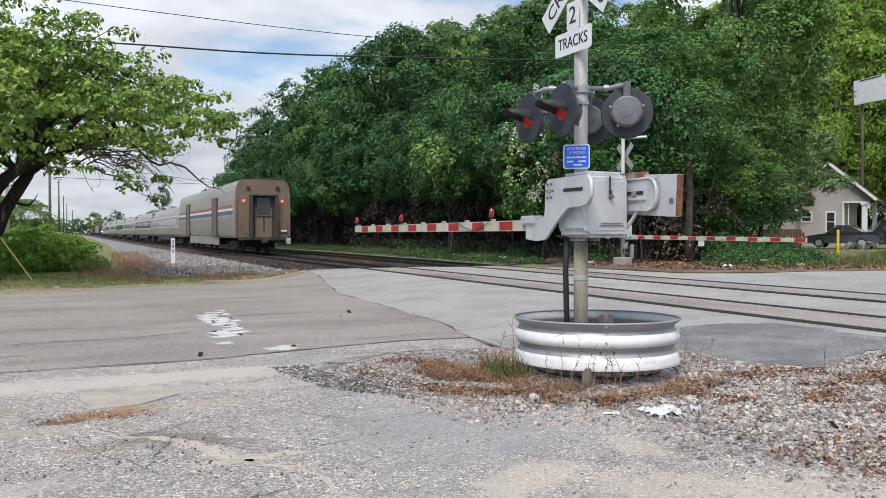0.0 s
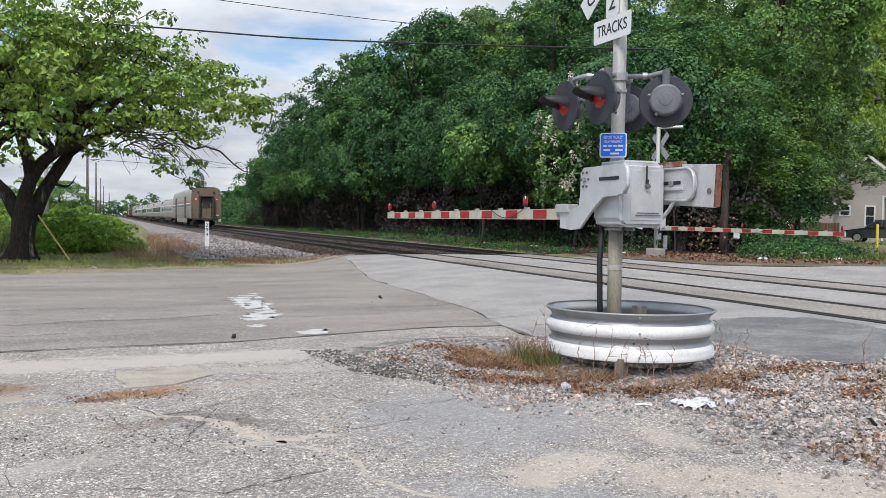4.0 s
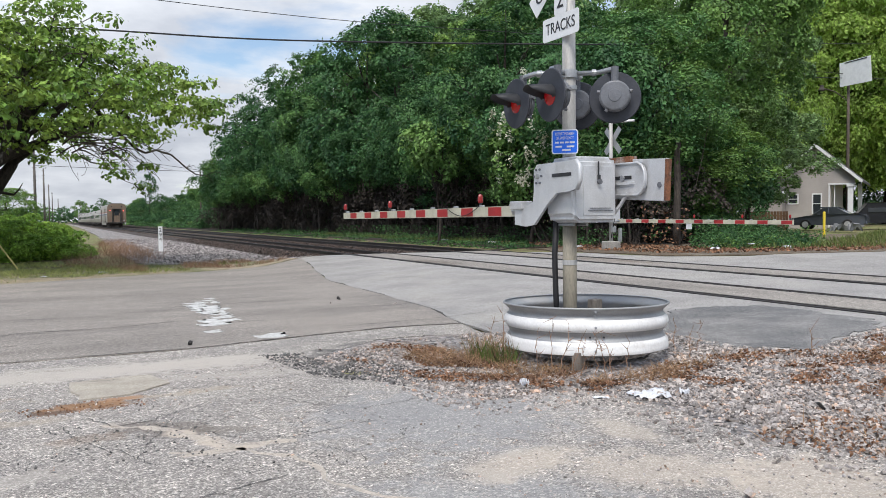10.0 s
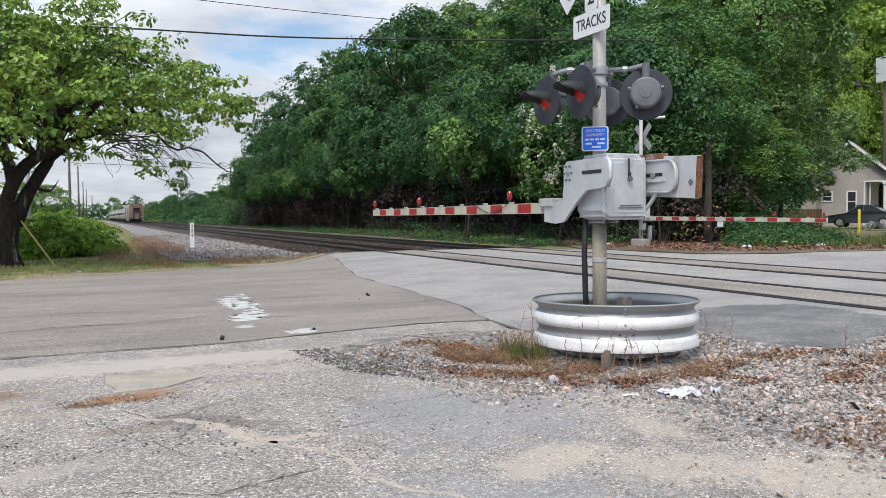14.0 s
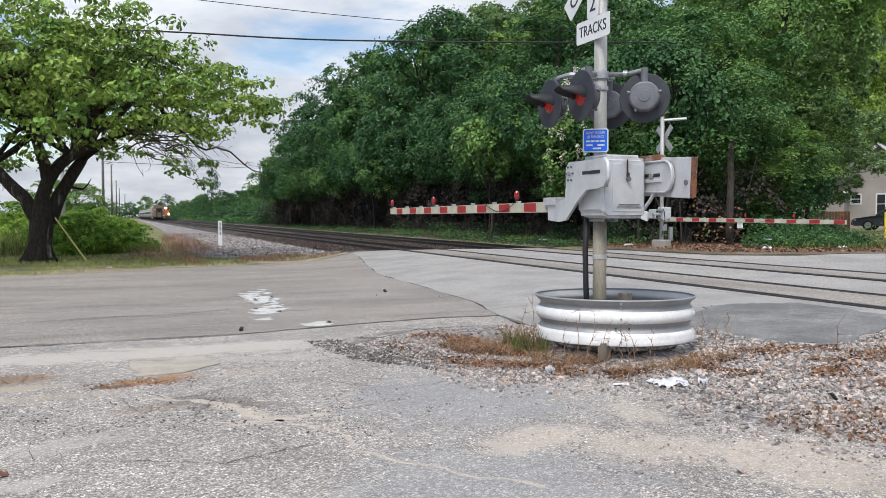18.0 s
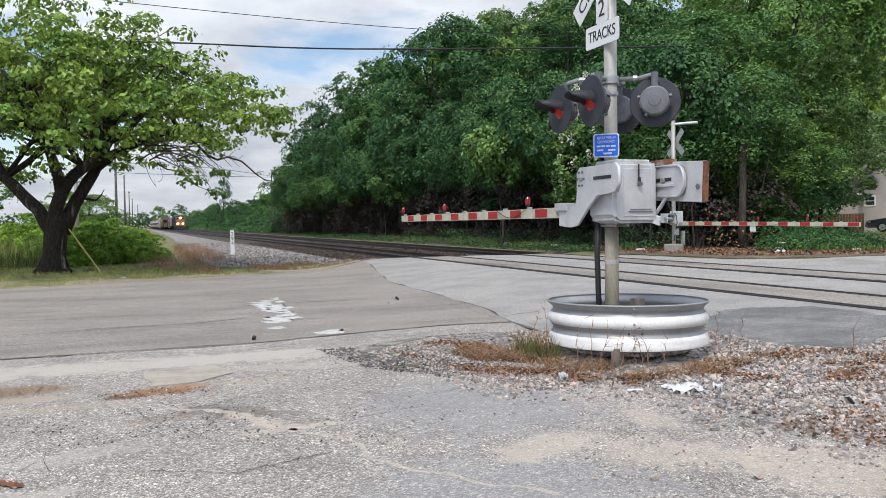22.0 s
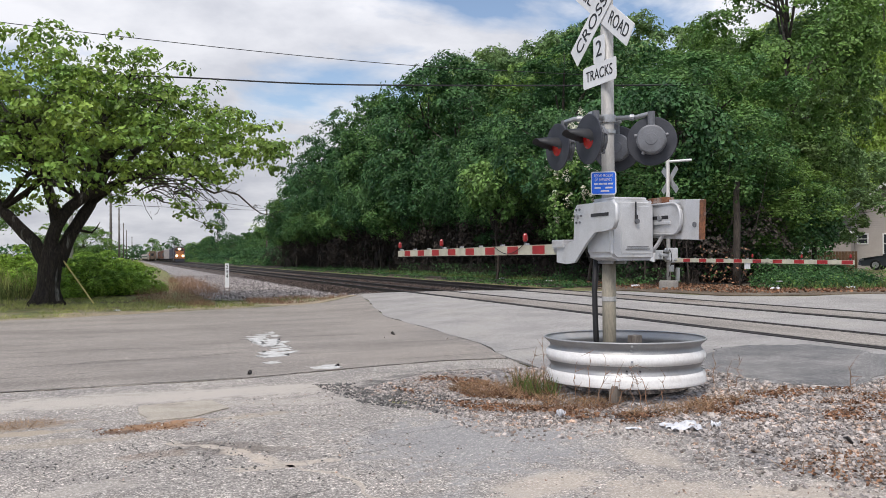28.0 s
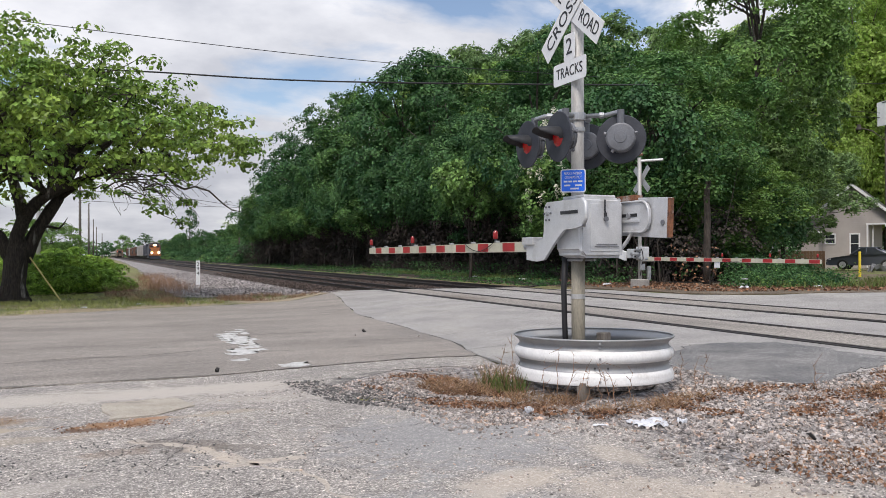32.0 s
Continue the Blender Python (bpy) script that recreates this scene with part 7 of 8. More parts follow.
crack([(5.55, 18.6), (4.6, 19.2), (5.8, 20.3), (5.0, 21.5)], 0.008, seed=6, lift=0.0168)
crack([(1.2, 7.1), (1.5, 6.4), (1.9, 6.0), (2.4, 6.1)], 0.004, seed=10, lift=0.0088)
crack([(0.9, 4.6), (0.3, 4.4), (-0.4, 4.7)], 0.004, seed=11, lift=0.0088)

crack([(-0.11, 6.66), (0.07, 6.27), (0.29, 6.35), (0.49, 6.52), (0.76, 6.75)], 0.005, seed=12, lift=0.0088)
crack([(0.63, 5.84), (0.84, 5.53), (1.15, 5.39), (1.44, 5.48), (1.9, 5.6)], 0.004, seed=13, lift=0.0088)
crack([(-0.3, 6.5), (-0.19, 5.99), (0.04, 5.59), (0.2, 5.2)], 0.0035, seed=14, lift=0.0088)
crack([(0.11, 5.37), (0.33, 5.98), (0.48, 6.4)], 0.0035, seed=15, lift=0.0088)
crack([(1.41, 7.0), (1.77, 7.19), (2.08, 7.33), (2.5, 7.3)], 0.004, seed=17, lift=0.0088)
crack([(-0.97, 9.13), (-0.5, 9.0), (-0.12, 8.85)], 0.004, seed=18, lift=0.0088)
crack([(-0.2, 8.2), (0.1, 8.12), (0.48, 8.22), (1.2, 8.3)], 0.003, seed=19, lift=0.0195)
crack([(2.35, 9.6), (2.85, 9.45), (3.28, 9.4)], 0.007, seed=20, lift=0.0088)
# silt washed along the old cracks
for k, (path, w) in enumerate((([(1.0, 4.98), (1.07, 4.8), (1.1, 4.55), (1.1, 4.35), (1.2, 4.15), (1.38, 3.9), (1.5, 3.72), (1.68, 3.5), (1.84, 3.3)], 0.020), ([(1.0, 4.98), (0.85, 5.15), (0.75, 5.32)], 0.03),
                               ([(0.02, 6.45), (0.1, 6.25), (0.3, 6.15), (0.45, 6.0), (0.55, 5.72), (0.72, 5.42), (0.95, 5.36), (1.15, 5.32)], 0.045), ([(0.35, 5.42), (0.55, 5.3), (0.8, 5.28)], 0.04))):
    crack(path, w, SILT_MAT, "pale silt washed along an old crack", 500 + k, 0.0049)
# long hairline cracks of the road
rnd = random.Random(72)
for k in range(16):
    x, y = rnd.uniform(-6, 3.5), rnd.uniform(10.6, 19.5)
    path = [(x, y)]
    for i in range(rnd.randint(3, 7)):
        x, y = x + rnd.uniform(0.25, 0.6), y + rnd.uniform(-0.12, 0.12)
        path.append((x, y))
    crack(path, rnd.uniform(0.006, 0.016), seed=300 + k, lift=0.0168)
rnd = random.Random(71)
for k in range(20):
    x, y = rnd.uniform(-1.4, 1.9), rnd.uniform(4.6, 6.9)
    a, path = rnd.uniform(0, 6.28), [(x, y)]
    for i in range(rnd.randint(2, 4)):
        a += rnd.uniform(-0.9, 0.9)
        x, y = x + 0.2 * math.cos(a), y + 0.2 * math.sin(a)
        path.append((x, y))
    crack(path, rnd.uniform(0.0014, 0.003), seed=100 + k, lift=0.0088)

# ---- litter ----
def crumpled(name, x, y, w, h, t, material, label, seed, category="litter"):
    rnd = random.Random(seed)
    bm = bmesh.new()
    bmesh.ops.create_grid(bm, x_segments=9, y_segments=7, size=0.5)
    for v in bm.verts:
        v.co.x *= w * rnd.uniform(0.85, 1.1)
        v.co.y *= h * rnd.uniform(0.85, 1.1)
        v.co.z = rnd.uniform(0, t) * (1 if abs(v.co.x) < w * 0.45 else 0.3) + 0.006
    bmesh.ops.solidify(bm, geom=bm.faces[:], thickness=0.002)
    o = part(name, bm, material, loc=(x, y, ground_z(x, y) + 0.004))
    o.rotation_euler.z = radians(rnd.uniform(-40, 40) - 35)
    return tagged(o, label, category)


crumpled("plastic_bag", 4.15, 5.25, 0.34, 0.26, 0.04, PAPER, "flattened white plastic bag on the gravel edge", 1)
crumpled("paper_scrap", 4.42, 5.18, 0.10, 0.12, 0.05, PAPER, "crumpled scrap of white paper", 2)
crumpled("paper_scrap", 3.72, 5.38, 0.13, 0.05, 0.015, PAPER, "small torn scrap of white paper", 3)
crumpled("paper_cup", 3.42, 6.1, 0.09, 0.08, 0.07, PAPER, "crushed white paper cup among dead leaves", 4)
crumpled("plastic_bag", 7.1, 5.15, 0.34, 0.20, 0.06, PAPER, "white plastic bag on the gravel by the rails", 5)
crumpled("litter_bag", 21.0, 22.0, 0.5, 0.3, 0.12, PAPER, "white plastic rubbish under the far trees", 6)
crumpled("litter_bag", 19.6, 20.6, 0.35, 0.25, 0.1, PAPER, "white paper rubbish by the far road edge", 7)
crumpled("litter_bag", 22.4, 20.1, 0.3, 0.2, 0.1, PAPER, "white paper rubbish on the brown bank", 8)
crumpled("litter_bag", 18.0, 33.0, 0.4, 0.25, 0.1, PAPER, "white plastic rubbish at the foot of the woods", 9)
crumpled("litter_bag", 17.9, 38.0, 0.4, 0.25, 0.1, PAPER, "white plastic rubbish at the foot of the woods", 10)
crumpled("litter_bag", 17.9, 26.0, 0.3, 0.25, 0.1, PAPER, "white plastic rubbish at the foot of the woods", 11)
crumpled("paper_scrap", -0.6, 24.3, 0.16, 0.12, 0.05, PAPER, "scrap of white paper on the verge", 12)
crumpled("paper_scrap", 0.9, 25.4, 0.18, 0.12, 0.05, PAPER, "scrap of white paper on the verge", 13)
crumpled("bark_scrap", -1.0, 4.68, 0.26, 0.06, 0.025, RUST, "broken red-brown wood chip on the asphalt", 14)
rng = np.random.default_rng(14)
for k, (x, y, r) in enumerate(((1.13, 10.02, 0.045), (4.4, 14.3, 0.04), (5.0, 13.0, 0.03), (4.05, 13.7, 0.03), (2.45, 3.3, 0.025), (3.0, 3.1, 0.03), (5.0, 4.3, 0.045), (4.6, 3.9, 0.03), (-0.35, 5.3, 0.02), (3.1, 8.0, 0.04), (2.4, 8.9, 0.04))):
    vf = stone_cloud(np.array([[0.0, 0.0, r * 0.4]]), r, 0.1)
    o = new("stone", cloud_mesh("stone", vf[0], vf[1], RUBBER if k in (0, 1, 6) else STONE))
    o.location = (x, y, ground_z(x, y) + 0.014)
    tagged(o, "single dark stone lying on the asphalt" if k in (0, 1, 6) else "single pale stone lying on the asphalt", "stone", "loose stones")

# ---- house and yard ----
VIEW = Vector((0.762, 0.643, 0)).normalized()
RIGHT = Vector((VIEW.y, -VIEW.x, 0))


def house():
    o = Vector((-0.3, -0.1, 0)) + VIEW * 63.0 + RIGHT * 0.12
    o.z = 0.38
    m = axes(RIGHT, VIEW, (0, 0, 1), o) @ Matrix.Rotation(radians(-6), 4, "Z")
    h = thing("house", m, "small beige house with vinyl siding, white trim and a corner porch", "house")
    W0, W1, EAVE, EAVE_R, PEAK, DEEP = -3.0, 2.5, 3.45, 3.75, 5.95, 10.0

    def wall(name, pts, y0, y1, material=SIDING, label=""):
        bm = bmesh.new()
        a = [bm.verts.new((x, y0, z)) for x, z in pts]
        b = [bm.verts.new((x, y1, z)) for x, z in pts]
        bm.faces.new(a)
        bm.faces.new(b[::-1])
        for i in range(len(pts)):
            bm.faces.new((a[i], b[i], b[(i + 1) % len(pts)], a[(i + 1) % len(pts)]))
        bmesh.ops.recalc_face_normals(bm, faces=bm.faces[:])
        return part(name, bm, material, h, label)

    g = wall("gable_wall", [(W0, 0), (0.85, 0), (0.85, 3.1), (W1, 3.1), (W1, EAVE_R - 0.2), (0, PEAK - 0.2), (W0, EAVE)], 0, 0.15)
    # siding boards
    z = 0.1
    while z < PEAK - 0.5:
        half = 3.0 if z < EAVE else 3.0 * (PEAK - 0.2 - z) / (PEAK - 0.2 - EAVE)
        x1 = 0.85 if z < 3.0 else min(2.45, 2.5 * (PEAK - 0.25 - z) / (PEAK - EAVE_R))
        bm = bmesh.new()
        c = [(-half, -0.028, z), (x1, -0.028, z), (x1, -0.006, z + 0.135), (-half, -0.006, z + 0.135), (-half, 0.002, z), (x1, 0.002, z)]
        vs = [bm.verts.new(p) for p in c]
        bm.faces.new((vs[0], vs[1], vs[2], vs[3]))
        bm.faces.new((vs[0], vs[4], vs[5], vs[1]))
        part("siding_board", bm, SIDING, g)
        z += 0.14
    wall("side_wall", [(0.85, 0), (1.0, 0), (1.0, 4.6), (0.85, 4.6)], 0.15, DEEP)
    wall("side_wall", [(W0, 0), (W0 + 0.15, 0), (W0 + 0.15, EAVE), (W0, EAVE)], 0.15, DEEP)
    part("porch_column", box((2.25, DEEP - 0.3, 1.75), (0.3, 0.3, 3.3), 0.02), TRIM_WHITE, h, "square white porch column")
    part("porch_floor", box((1.72, 5.0, 0.1), (1.7, 10.0, 0.25)), FOUNDATION, h, "concrete porch floor")
    for sgn in (-1, 1):
        a = Vector((0, 0, PEAK))
        b = Vector((-3.55, 0, PEAK - 3.55 * (PEAK - EAVE) / 3.05)) if sgn < 0 else Vector((2.95, 0, PEAK - 2.95 * (PEAK - EAVE_R) / 2.5))
        bm = bmesh.new()
        for y in (-0.45, DEEP):
            for p, dz in ((a, 0.0), (b, 0.0), (b, -0.16), (a, -0.16)):
                bm.verts.new((p.x, y, p.z + dz))
        bm.verts.ensure_lookup_table()
        vs = bm.verts
        for q in ((0, 1, 2, 3), (7, 6, 5, 4), (0, 4, 5, 1), (1, 5, 6, 2), (2, 6, 7, 3)):
            bm.faces.new([vs[i] for i in q])
        bmesh.ops.recalc_face_normals(bm, faces=bm.faces[:])
        r = part("roof", bm, SHINGLE, h, "dark shingle roof slope")
        bm = bmesh.new()
        for y in (-0.49, -0.452):
            for p, dz in ((a, 0.02), (b, 0.02), (b, -0.22), (a, -0.22)):
                bm.verts.new((p.x, y, p.z + dz))
        bm.verts.ensure_lookup_table()
        vs = bm.verts
        for q in ((0, 1, 2, 3), (7, 6, 5, 4), (0, 4, 5, 1), (1, 5, 6, 2), (2, 6, 7, 3), (3, 7, 4, 0)):
            bm.faces.new([vs[i] for i in q])
        bmesh.ops.recalc_face_normals(bm, faces=bm.faces[:])
        part("bargeboard", bm, TRIM_WHITE, r, "white bargeboard")
    part("gutter_end", box((2.88, -0.3, 3.28), (0.25, 0.3, 0.12), 0.02), TRIM_WHITE, h)
    col = part("porch_column", box((2.22, 0.12, 1.6), (0.34, 0.34, 2.8), 0.02), TRIM_WHITE, h, "square white porch column")
    part("capital", box((2.22, 0.12, 3.0), (0.48, 0.48, 0.18), 0.02), TRIM_WHITE, col)
    part("porch_beam", box((1.68, 0.06, 3.12), (1.7, 0.24, 0.10), 0.01), TRIM_WHITE, h, "white porch beam")
    part("porch_post", box((0.90, -0.03, 1.6), (0.10, 0.06, 3.0), 0.01), TRIM_WHITE, h)
    part("porch_post", box((1.22, 0.25, 1.6), (0.07, 0.07, 3.0), 0.01), TRIM_WHITE, h)
    for x0, x1, z0, z1 in ((-1.78, -1.06, 1.75, 2.5), (-0.2, 0.45, 1.05, 2.5), (-2.2, -1.8, 3.7, 4.3)):
        w, hh, cx, cz = x1 - x0, z1 - z0, (x0 + x1) / 2, (z0 + z1) / 2
        win = part("window", box((cx, 0.0, cz), (w - 0.1, 0.06, hh - 0.1)), GLASS_DARK, h, "dark window pane")
        for dx, dz, sx, sz in ((-w / 2 + 0.04, 0, 0.09, hh), (w / 2 - 0.04, 0, 0.09, hh), (0, hh / 2 - 0.04, w - 0.18, 0.09), (0, -hh / 2 + 0.04, w - 0.18, 0.09), (0, 0, w - 0.18, 0.05)):
            part("window_frame", box((cx + dx, -0.045, cz + dz), (sx, 0.05, sz), 0.006), TRIM_WHITE, win)
    # side wing with low roof
    wall("wing_wall", [(-4.6, 0), (-1.95, 0), (-1.95, 2.62), (-4.6, 2.62)], -1.6, -0.05)
    bm = bmesh.new()
    for p in ((-4.9, -1.9, 2.62), (-1.7, -1.9, 2.62), (-1.7, 0.0, 2.62), (-4.9, 0.0, 2.62), (-3.2, -0.05, 3.75), (-4.9, -0.05, 3.75)):
        bm.verts.new(p)
    bm.verts.ensure_lookup_table()
    vs = bm.verts
    for q in ((0, 1, 4, 5), (1, 2, 4), (0, 5, 3), (2, 3, 5, 4), (0, 3, 2, 1)):
        bm.faces.new([vs[i] for i in q])
    bmesh.ops.recalc_face_normals(bm, faces=bm.faces[:])
    wr = part("wing_roof", bm, SHINGLE, h, "low dark shingle roof")
    part("fascia", box((-3.3, -1.93, 2.56), (3.25, 0.05, 0.16), 0.01), TRIM_WHITE, wr, "white fascia board")
    return h


house()
fence = thing("board_fence", axes(RIGHT, VIEW, (0, 0, 1), Vector((-0.3, -0.1, 0.35)) + VIEW * 60.0 - RIGHT * 4.4), "brown wooden board fence beside the house", "fence")
b0 = part("fence_board", box((0, 0, 0.65), (0.17, 0.03, 1.3), 0.005), FENCE_WOOD, fence)
for k in range(1, 16):
    again(b0, pose(0.185 * k, 0, 0), fence)
part("rail_board", box((1.4, 0.04, 1.0), (2.9, 0.04, 0.09)), FENCE_WOOD, fence)


def car(name, m, paint, label, length=4.9, roof=1.42, boxy=False):
    """A parked car along local x, nose at -x."""
    c = thing(name, m, label, "car", "parked cars")
    L = length / 2
    if boxy:
        side = [(-L, 0.45), (-L, 0.85), (-L + 0.25, 1.02), (-L + 1.35, 1.08), (-L + 1.9, roof), (0.55, roof), (0.8, 1.12), (L, 1.10), (L, 0.45)]
    else:
        side = [(-L, 0.42), (-L - 0.02, 0.62), (-L + 0.2, 0.76), (-L + 1.25, 0.92), (-L + 1.55, 0.95), (L - 1.0, 1.0), (L - 0.2, 0.98), (L, 0.86), (L + 0.02, 0.5), (L - 0.1, 0.30), (-L + 0.1, 0.28)]
    bm = bmesh.new()
    rings = []
    for y, k in ((-0.80, 0.97), (-0.90, 1.0), (0.90, 1.0), (0.80, 0.97)):
        rings.append([bm.verts.new((x * k, y, 0.3 + (z - 0.3) * (1 if k == 1 else 1.01))) for x, z in side])
    for a, b in zip(rings, rings[1:]):
        for i in range(len(side)):
            bm.faces.new((a[i], a[(i + 1) % len(side)], b[(i + 1) % len(side)], b[i]))
    bm.faces.new(rings[0][::-1])
    bm.faces.new(rings[-1])
    bmesh.ops.recalc_face_normals(bm, faces=bm.faces[:])
    body = part("body", bm, paint, c)
    if not boxy:
        glass = [(-L + 1.35, 0.94), (-L + 2.05, roof - 0.05), (L - 1.75, roof - 0.05), (L - 0.95, 0.99)]
        bm = bmesh.new()
        a = [bm.verts.new((x, -0.84 + (0.16 if z > 1.2 else 0), z)) for x, z in glass]
        b = [bm.verts.new((x, 0.84 - (0.16 if z > 1.2 else 0), z)) for x, z in glass]
        bm.faces.new(a[::-1])
        bm.faces.new(b)
        for i in range(4):
            bm.faces.new((a[i], b[i], b[(i + 1) % 4], a[(i + 1) % 4]))
        bmesh.ops.recalc_face_normals(bm, faces=bm.faces[:])
        part("cabin_glass", bm, GLASS_DARK, c, "dark tinted windows")
        part("roof_panel", box(((-L + 2.05 + L - 1.75) / 2, 0, roof - 0.02), (1.2, 1.34, 0.06), 0.02), paint, c)
        for x0, x1 in (((-L + 1.38), (-L + 2.02)), (L - 1.0, L - 1.72)):
            for y in (-0.8, 0.8):
                part("pillar", tube([(x0, y, 0.98), (x1, y * 0.86, roof - 0.04)], 0.035, 6), paint, c)
        for y in (-0.8, 0.8):
            part("pillar", tube([(0.05, y, 0.98), (0.05, y * 0.86, roof - 0.04)], 0.035, 6), paint, c)
        part("side_mirror", box((-L + 1.75, -0.98, 0.98), (0.16, 0.12, 0.11), 0.02), paint, c)
        part("headlight", box((-L + 0.12, -0.68, 0.68), (0.25, 0.3, 0.12), 0.02), CHROME, c)
    else:
        part("cabin_glass", box((-L + 2.55, 0, 1.28), (1.3, 1.72, 0.28), 0.02), GLASS_DARK, c, "dark windows")
    for x in (-L + 0.95, L - 1.05):
        for y in (-0.84, 0.84):
            bm = lathe([(0.0, -0.1), (0.30, -0.1), (0.33, -0.07), (0.33, 0.07), (0.30, 0.1), (0.0, 0.1)], 20)
            bmesh.ops.transform(bm, matrix=pose(x, y, 0.33, 90, 0, 0), verts=bm.verts)
            wheel = part("wheel", bm, TYRE, c)
            bm = lathe([(0.0, -0.115), (0.19, -0.11), (0.20, -0.09)], 16)
            bmesh.ops.transform(bm, matrix=pose(x, y * 1.02, 0.33, -90 if y < 0 else 90, 0, 0), verts=bm.verts)
            bmesh.ops.recalc_face_normals(bm, faces=bm.faces[:])
            part("rim", bm, CHROME, wheel)
    part("bumper", box((-L, 0, 0.42), (0.12, 1.7, 0.2), 0.04), paint, c)
    part("bumper", box((L, 0, 0.42), (0.12, 1.7, 0.2), 0.04), paint, c)
    return c


def in_yard(px_dir, d, z):
    v = Vector((px_dir[0], px_dir[1], 0)).normalized()
    p = Vector((-0.3, -0.1, 0)) + v * d
    p.z = ground_z(p.x, p.y) + z
    return p


car("parked_sedan", axes(RIGHT, VIEW, (0, 0, 1), in_yard((0.7748, 0.6322), 59, 0.03)) @ Matrix.Rotation(radians(-10), 4, "Z"), CAR_BLUE, "dark blue four-door sedan parked on the grass", 4.5, 1.45)
car("parked_pickup", axes(RIGHT, VIEW, (0, 0, 1), in_yard((0.806, 0.592), 60, -0.03)) @ Matrix.Rotation(radians(4), 4, "Z"), CAR_BLACK, "black pickup truck parked beyond the sedan", 5.6, 1.75, True)
tarp = crumpled("tarpaulin", in_yard((0.785, 0.62), 53, 0).x, in_yard((0.785, 0.62), 53, 0).y, 1.6, 0.8, 0.55, TARP, "crumpled grey tarpaulin heaped before the sedan", 40, "tarpaulin")
bp = in_yard((0.7711, 0.6361), 44, 0)
bo = part("bollard", lathe([(0.0, 1.24), (0.05, 1.23), (0.062, 1.2), (0.062, -0.1)], 16), BOLLARD, loc=bp, smooth=True)
tagged(bo, "yellow painted steel bollard in the grass", "bollard")

# utility pole beyond the house with a blank board and a street lamp
UP = Vector((53.85, 42.5, ground_z(53.85, 42.5)))
SIGN_CORNERS = ((53.6, 42.93, 12.73), (53.6, 40.35, 12.88), (53.6, 40.23, 11.03), (53.6, 42.88, 10.95))
SIGN_TOP = 12.8
LAMP_AT = Vector((53.6, 44.66, 11.16))
sg = thing("utility_pole", pose(*UP), "grey wooden utility pole with a blank white board and a lamp", "utility pole")
part("shaft", tube([(0, 0, -0.2), (0, 0, 7), (0, 0, SIGN_TOP - UP.z - 0.2)], [0.13, 0.11, 0.09], 10), POLE_WOOD, sg, smooth=True)
corners = [Vector(c) - UP for c in SIGN_CORNERS]
nrm = (corners[1] - corners[0]).cross(corners[3] - corners[0]).normalized()
if nrm.x > 0:
    nrm = -nrm
bm = bmesh.new()
front = [bm.verts.new(c + nrm * 0.2) for c in corners]
back = [bm.verts.new(c + nrm * 0.16) for c in corners]
bm.faces.new(front)
bm.faces.new(back[::-1])
for k in range(4):
    bm.faces.new((front[k], back[k], back[(k + 1) % 4], front[(k + 1) % 4]))
bmesh.ops.recalc_face_normals(bm, faces=bm.faces[:])
part("sign_board", bm, SIGN_WHITE, sg, "plain white board")
top = corners[0].lerp(corners[1], 0.18) + nrm * 0.21, corners[0].lerp(corners[1], 0.9) + nrm * 0.21
part("mount_bar", rod(top[0] - Vector((0, 0, 0.08)), top[1] - Vector((0, 0, 0.08)), 0.035, n=6), BLACKPAINT, sg)
part("board_bracket", box((0, 0, corners[0].z - 0.4), (0.3, 0.3, 0.12), 0.01), GALV, sg)
part("lamp_arm", tube([(0, 0, LAMP_AT.z - UP.z - 1.3), ((LAMP_AT - UP) * 0.5).to_2d().to_3d() + Vector((0, 0, LAMP_AT.z - UP.z - 0.4)), LAMP_AT - UP], 0.04, 8), POLE_WOOD, sg, smooth=True)
bm = lathe([(0.0, 0.3), (0.12, 0.28), (0.15, 0.1), (0.25, -0.1), (0.23, -0.16), (0.0, -0.2)], 16)
bmesh.ops.translate(bm, vec=LAMP_AT - UP - Vector((0, 0, 0.05)), verts=bm.verts)
part("lamp_head", bm, UNDERFRAME, sg, "round grey street-lamp head")

# ---- poles and wires ----
# the three farthest poles are coloured dark to look backlit
for x, y, h, r, mt, lab in ((-2.64, 130, 13.5, 0.22, POLE_STEEL, "tall dark power pole beside the line"), (-2.25, 214, 14, 0.26, POLE_STEEL, "tall dark power pole beside the line"),
                            (-1.7, 320, 14.5, 0.27, POLE_STEEL, "tall power pole far down the line, coloured dark as if backlit"), (-0.8, 420, 15, 0.30, POLE_STEEL, "tall power pole far down the line, coloured dark as if backlit"), (2.2, 540, 15, 0.36, POLE_STEEL, "tall power pole far down the line, coloured dark as if backlit"),
                            (-4.6, 72, 9.5, 0.20, POLE_PALE, "pale round pole behind the roadside tree"), (20.4, 131, 9.3, 0.15, POLE_WOOD, "wooden utility pole above the low woods")):
    t = thing("power_pole", pose(x, y, 0), lab, "pole", "power poles")
    part("shaft", tube([(0, 0, -0.2), (0, 0, h * 0.5), (0, 0, h)], [r, r * 0.8, r * 0.55], 12), mt, t, smooth=True)
    if mt is POLE_STEEL and y < 300:
        for k in range(16):
            part("step_peg", box((0, 0, 3 + 0.62 * k), (r * 2.5, 0.06, 0.05)), mt, t)
    if mt is not POLE_WOOD:
        part("crossarm", box((0, 0, h - 0.6), (0.6, 0.12, 0.14)), mt, t)
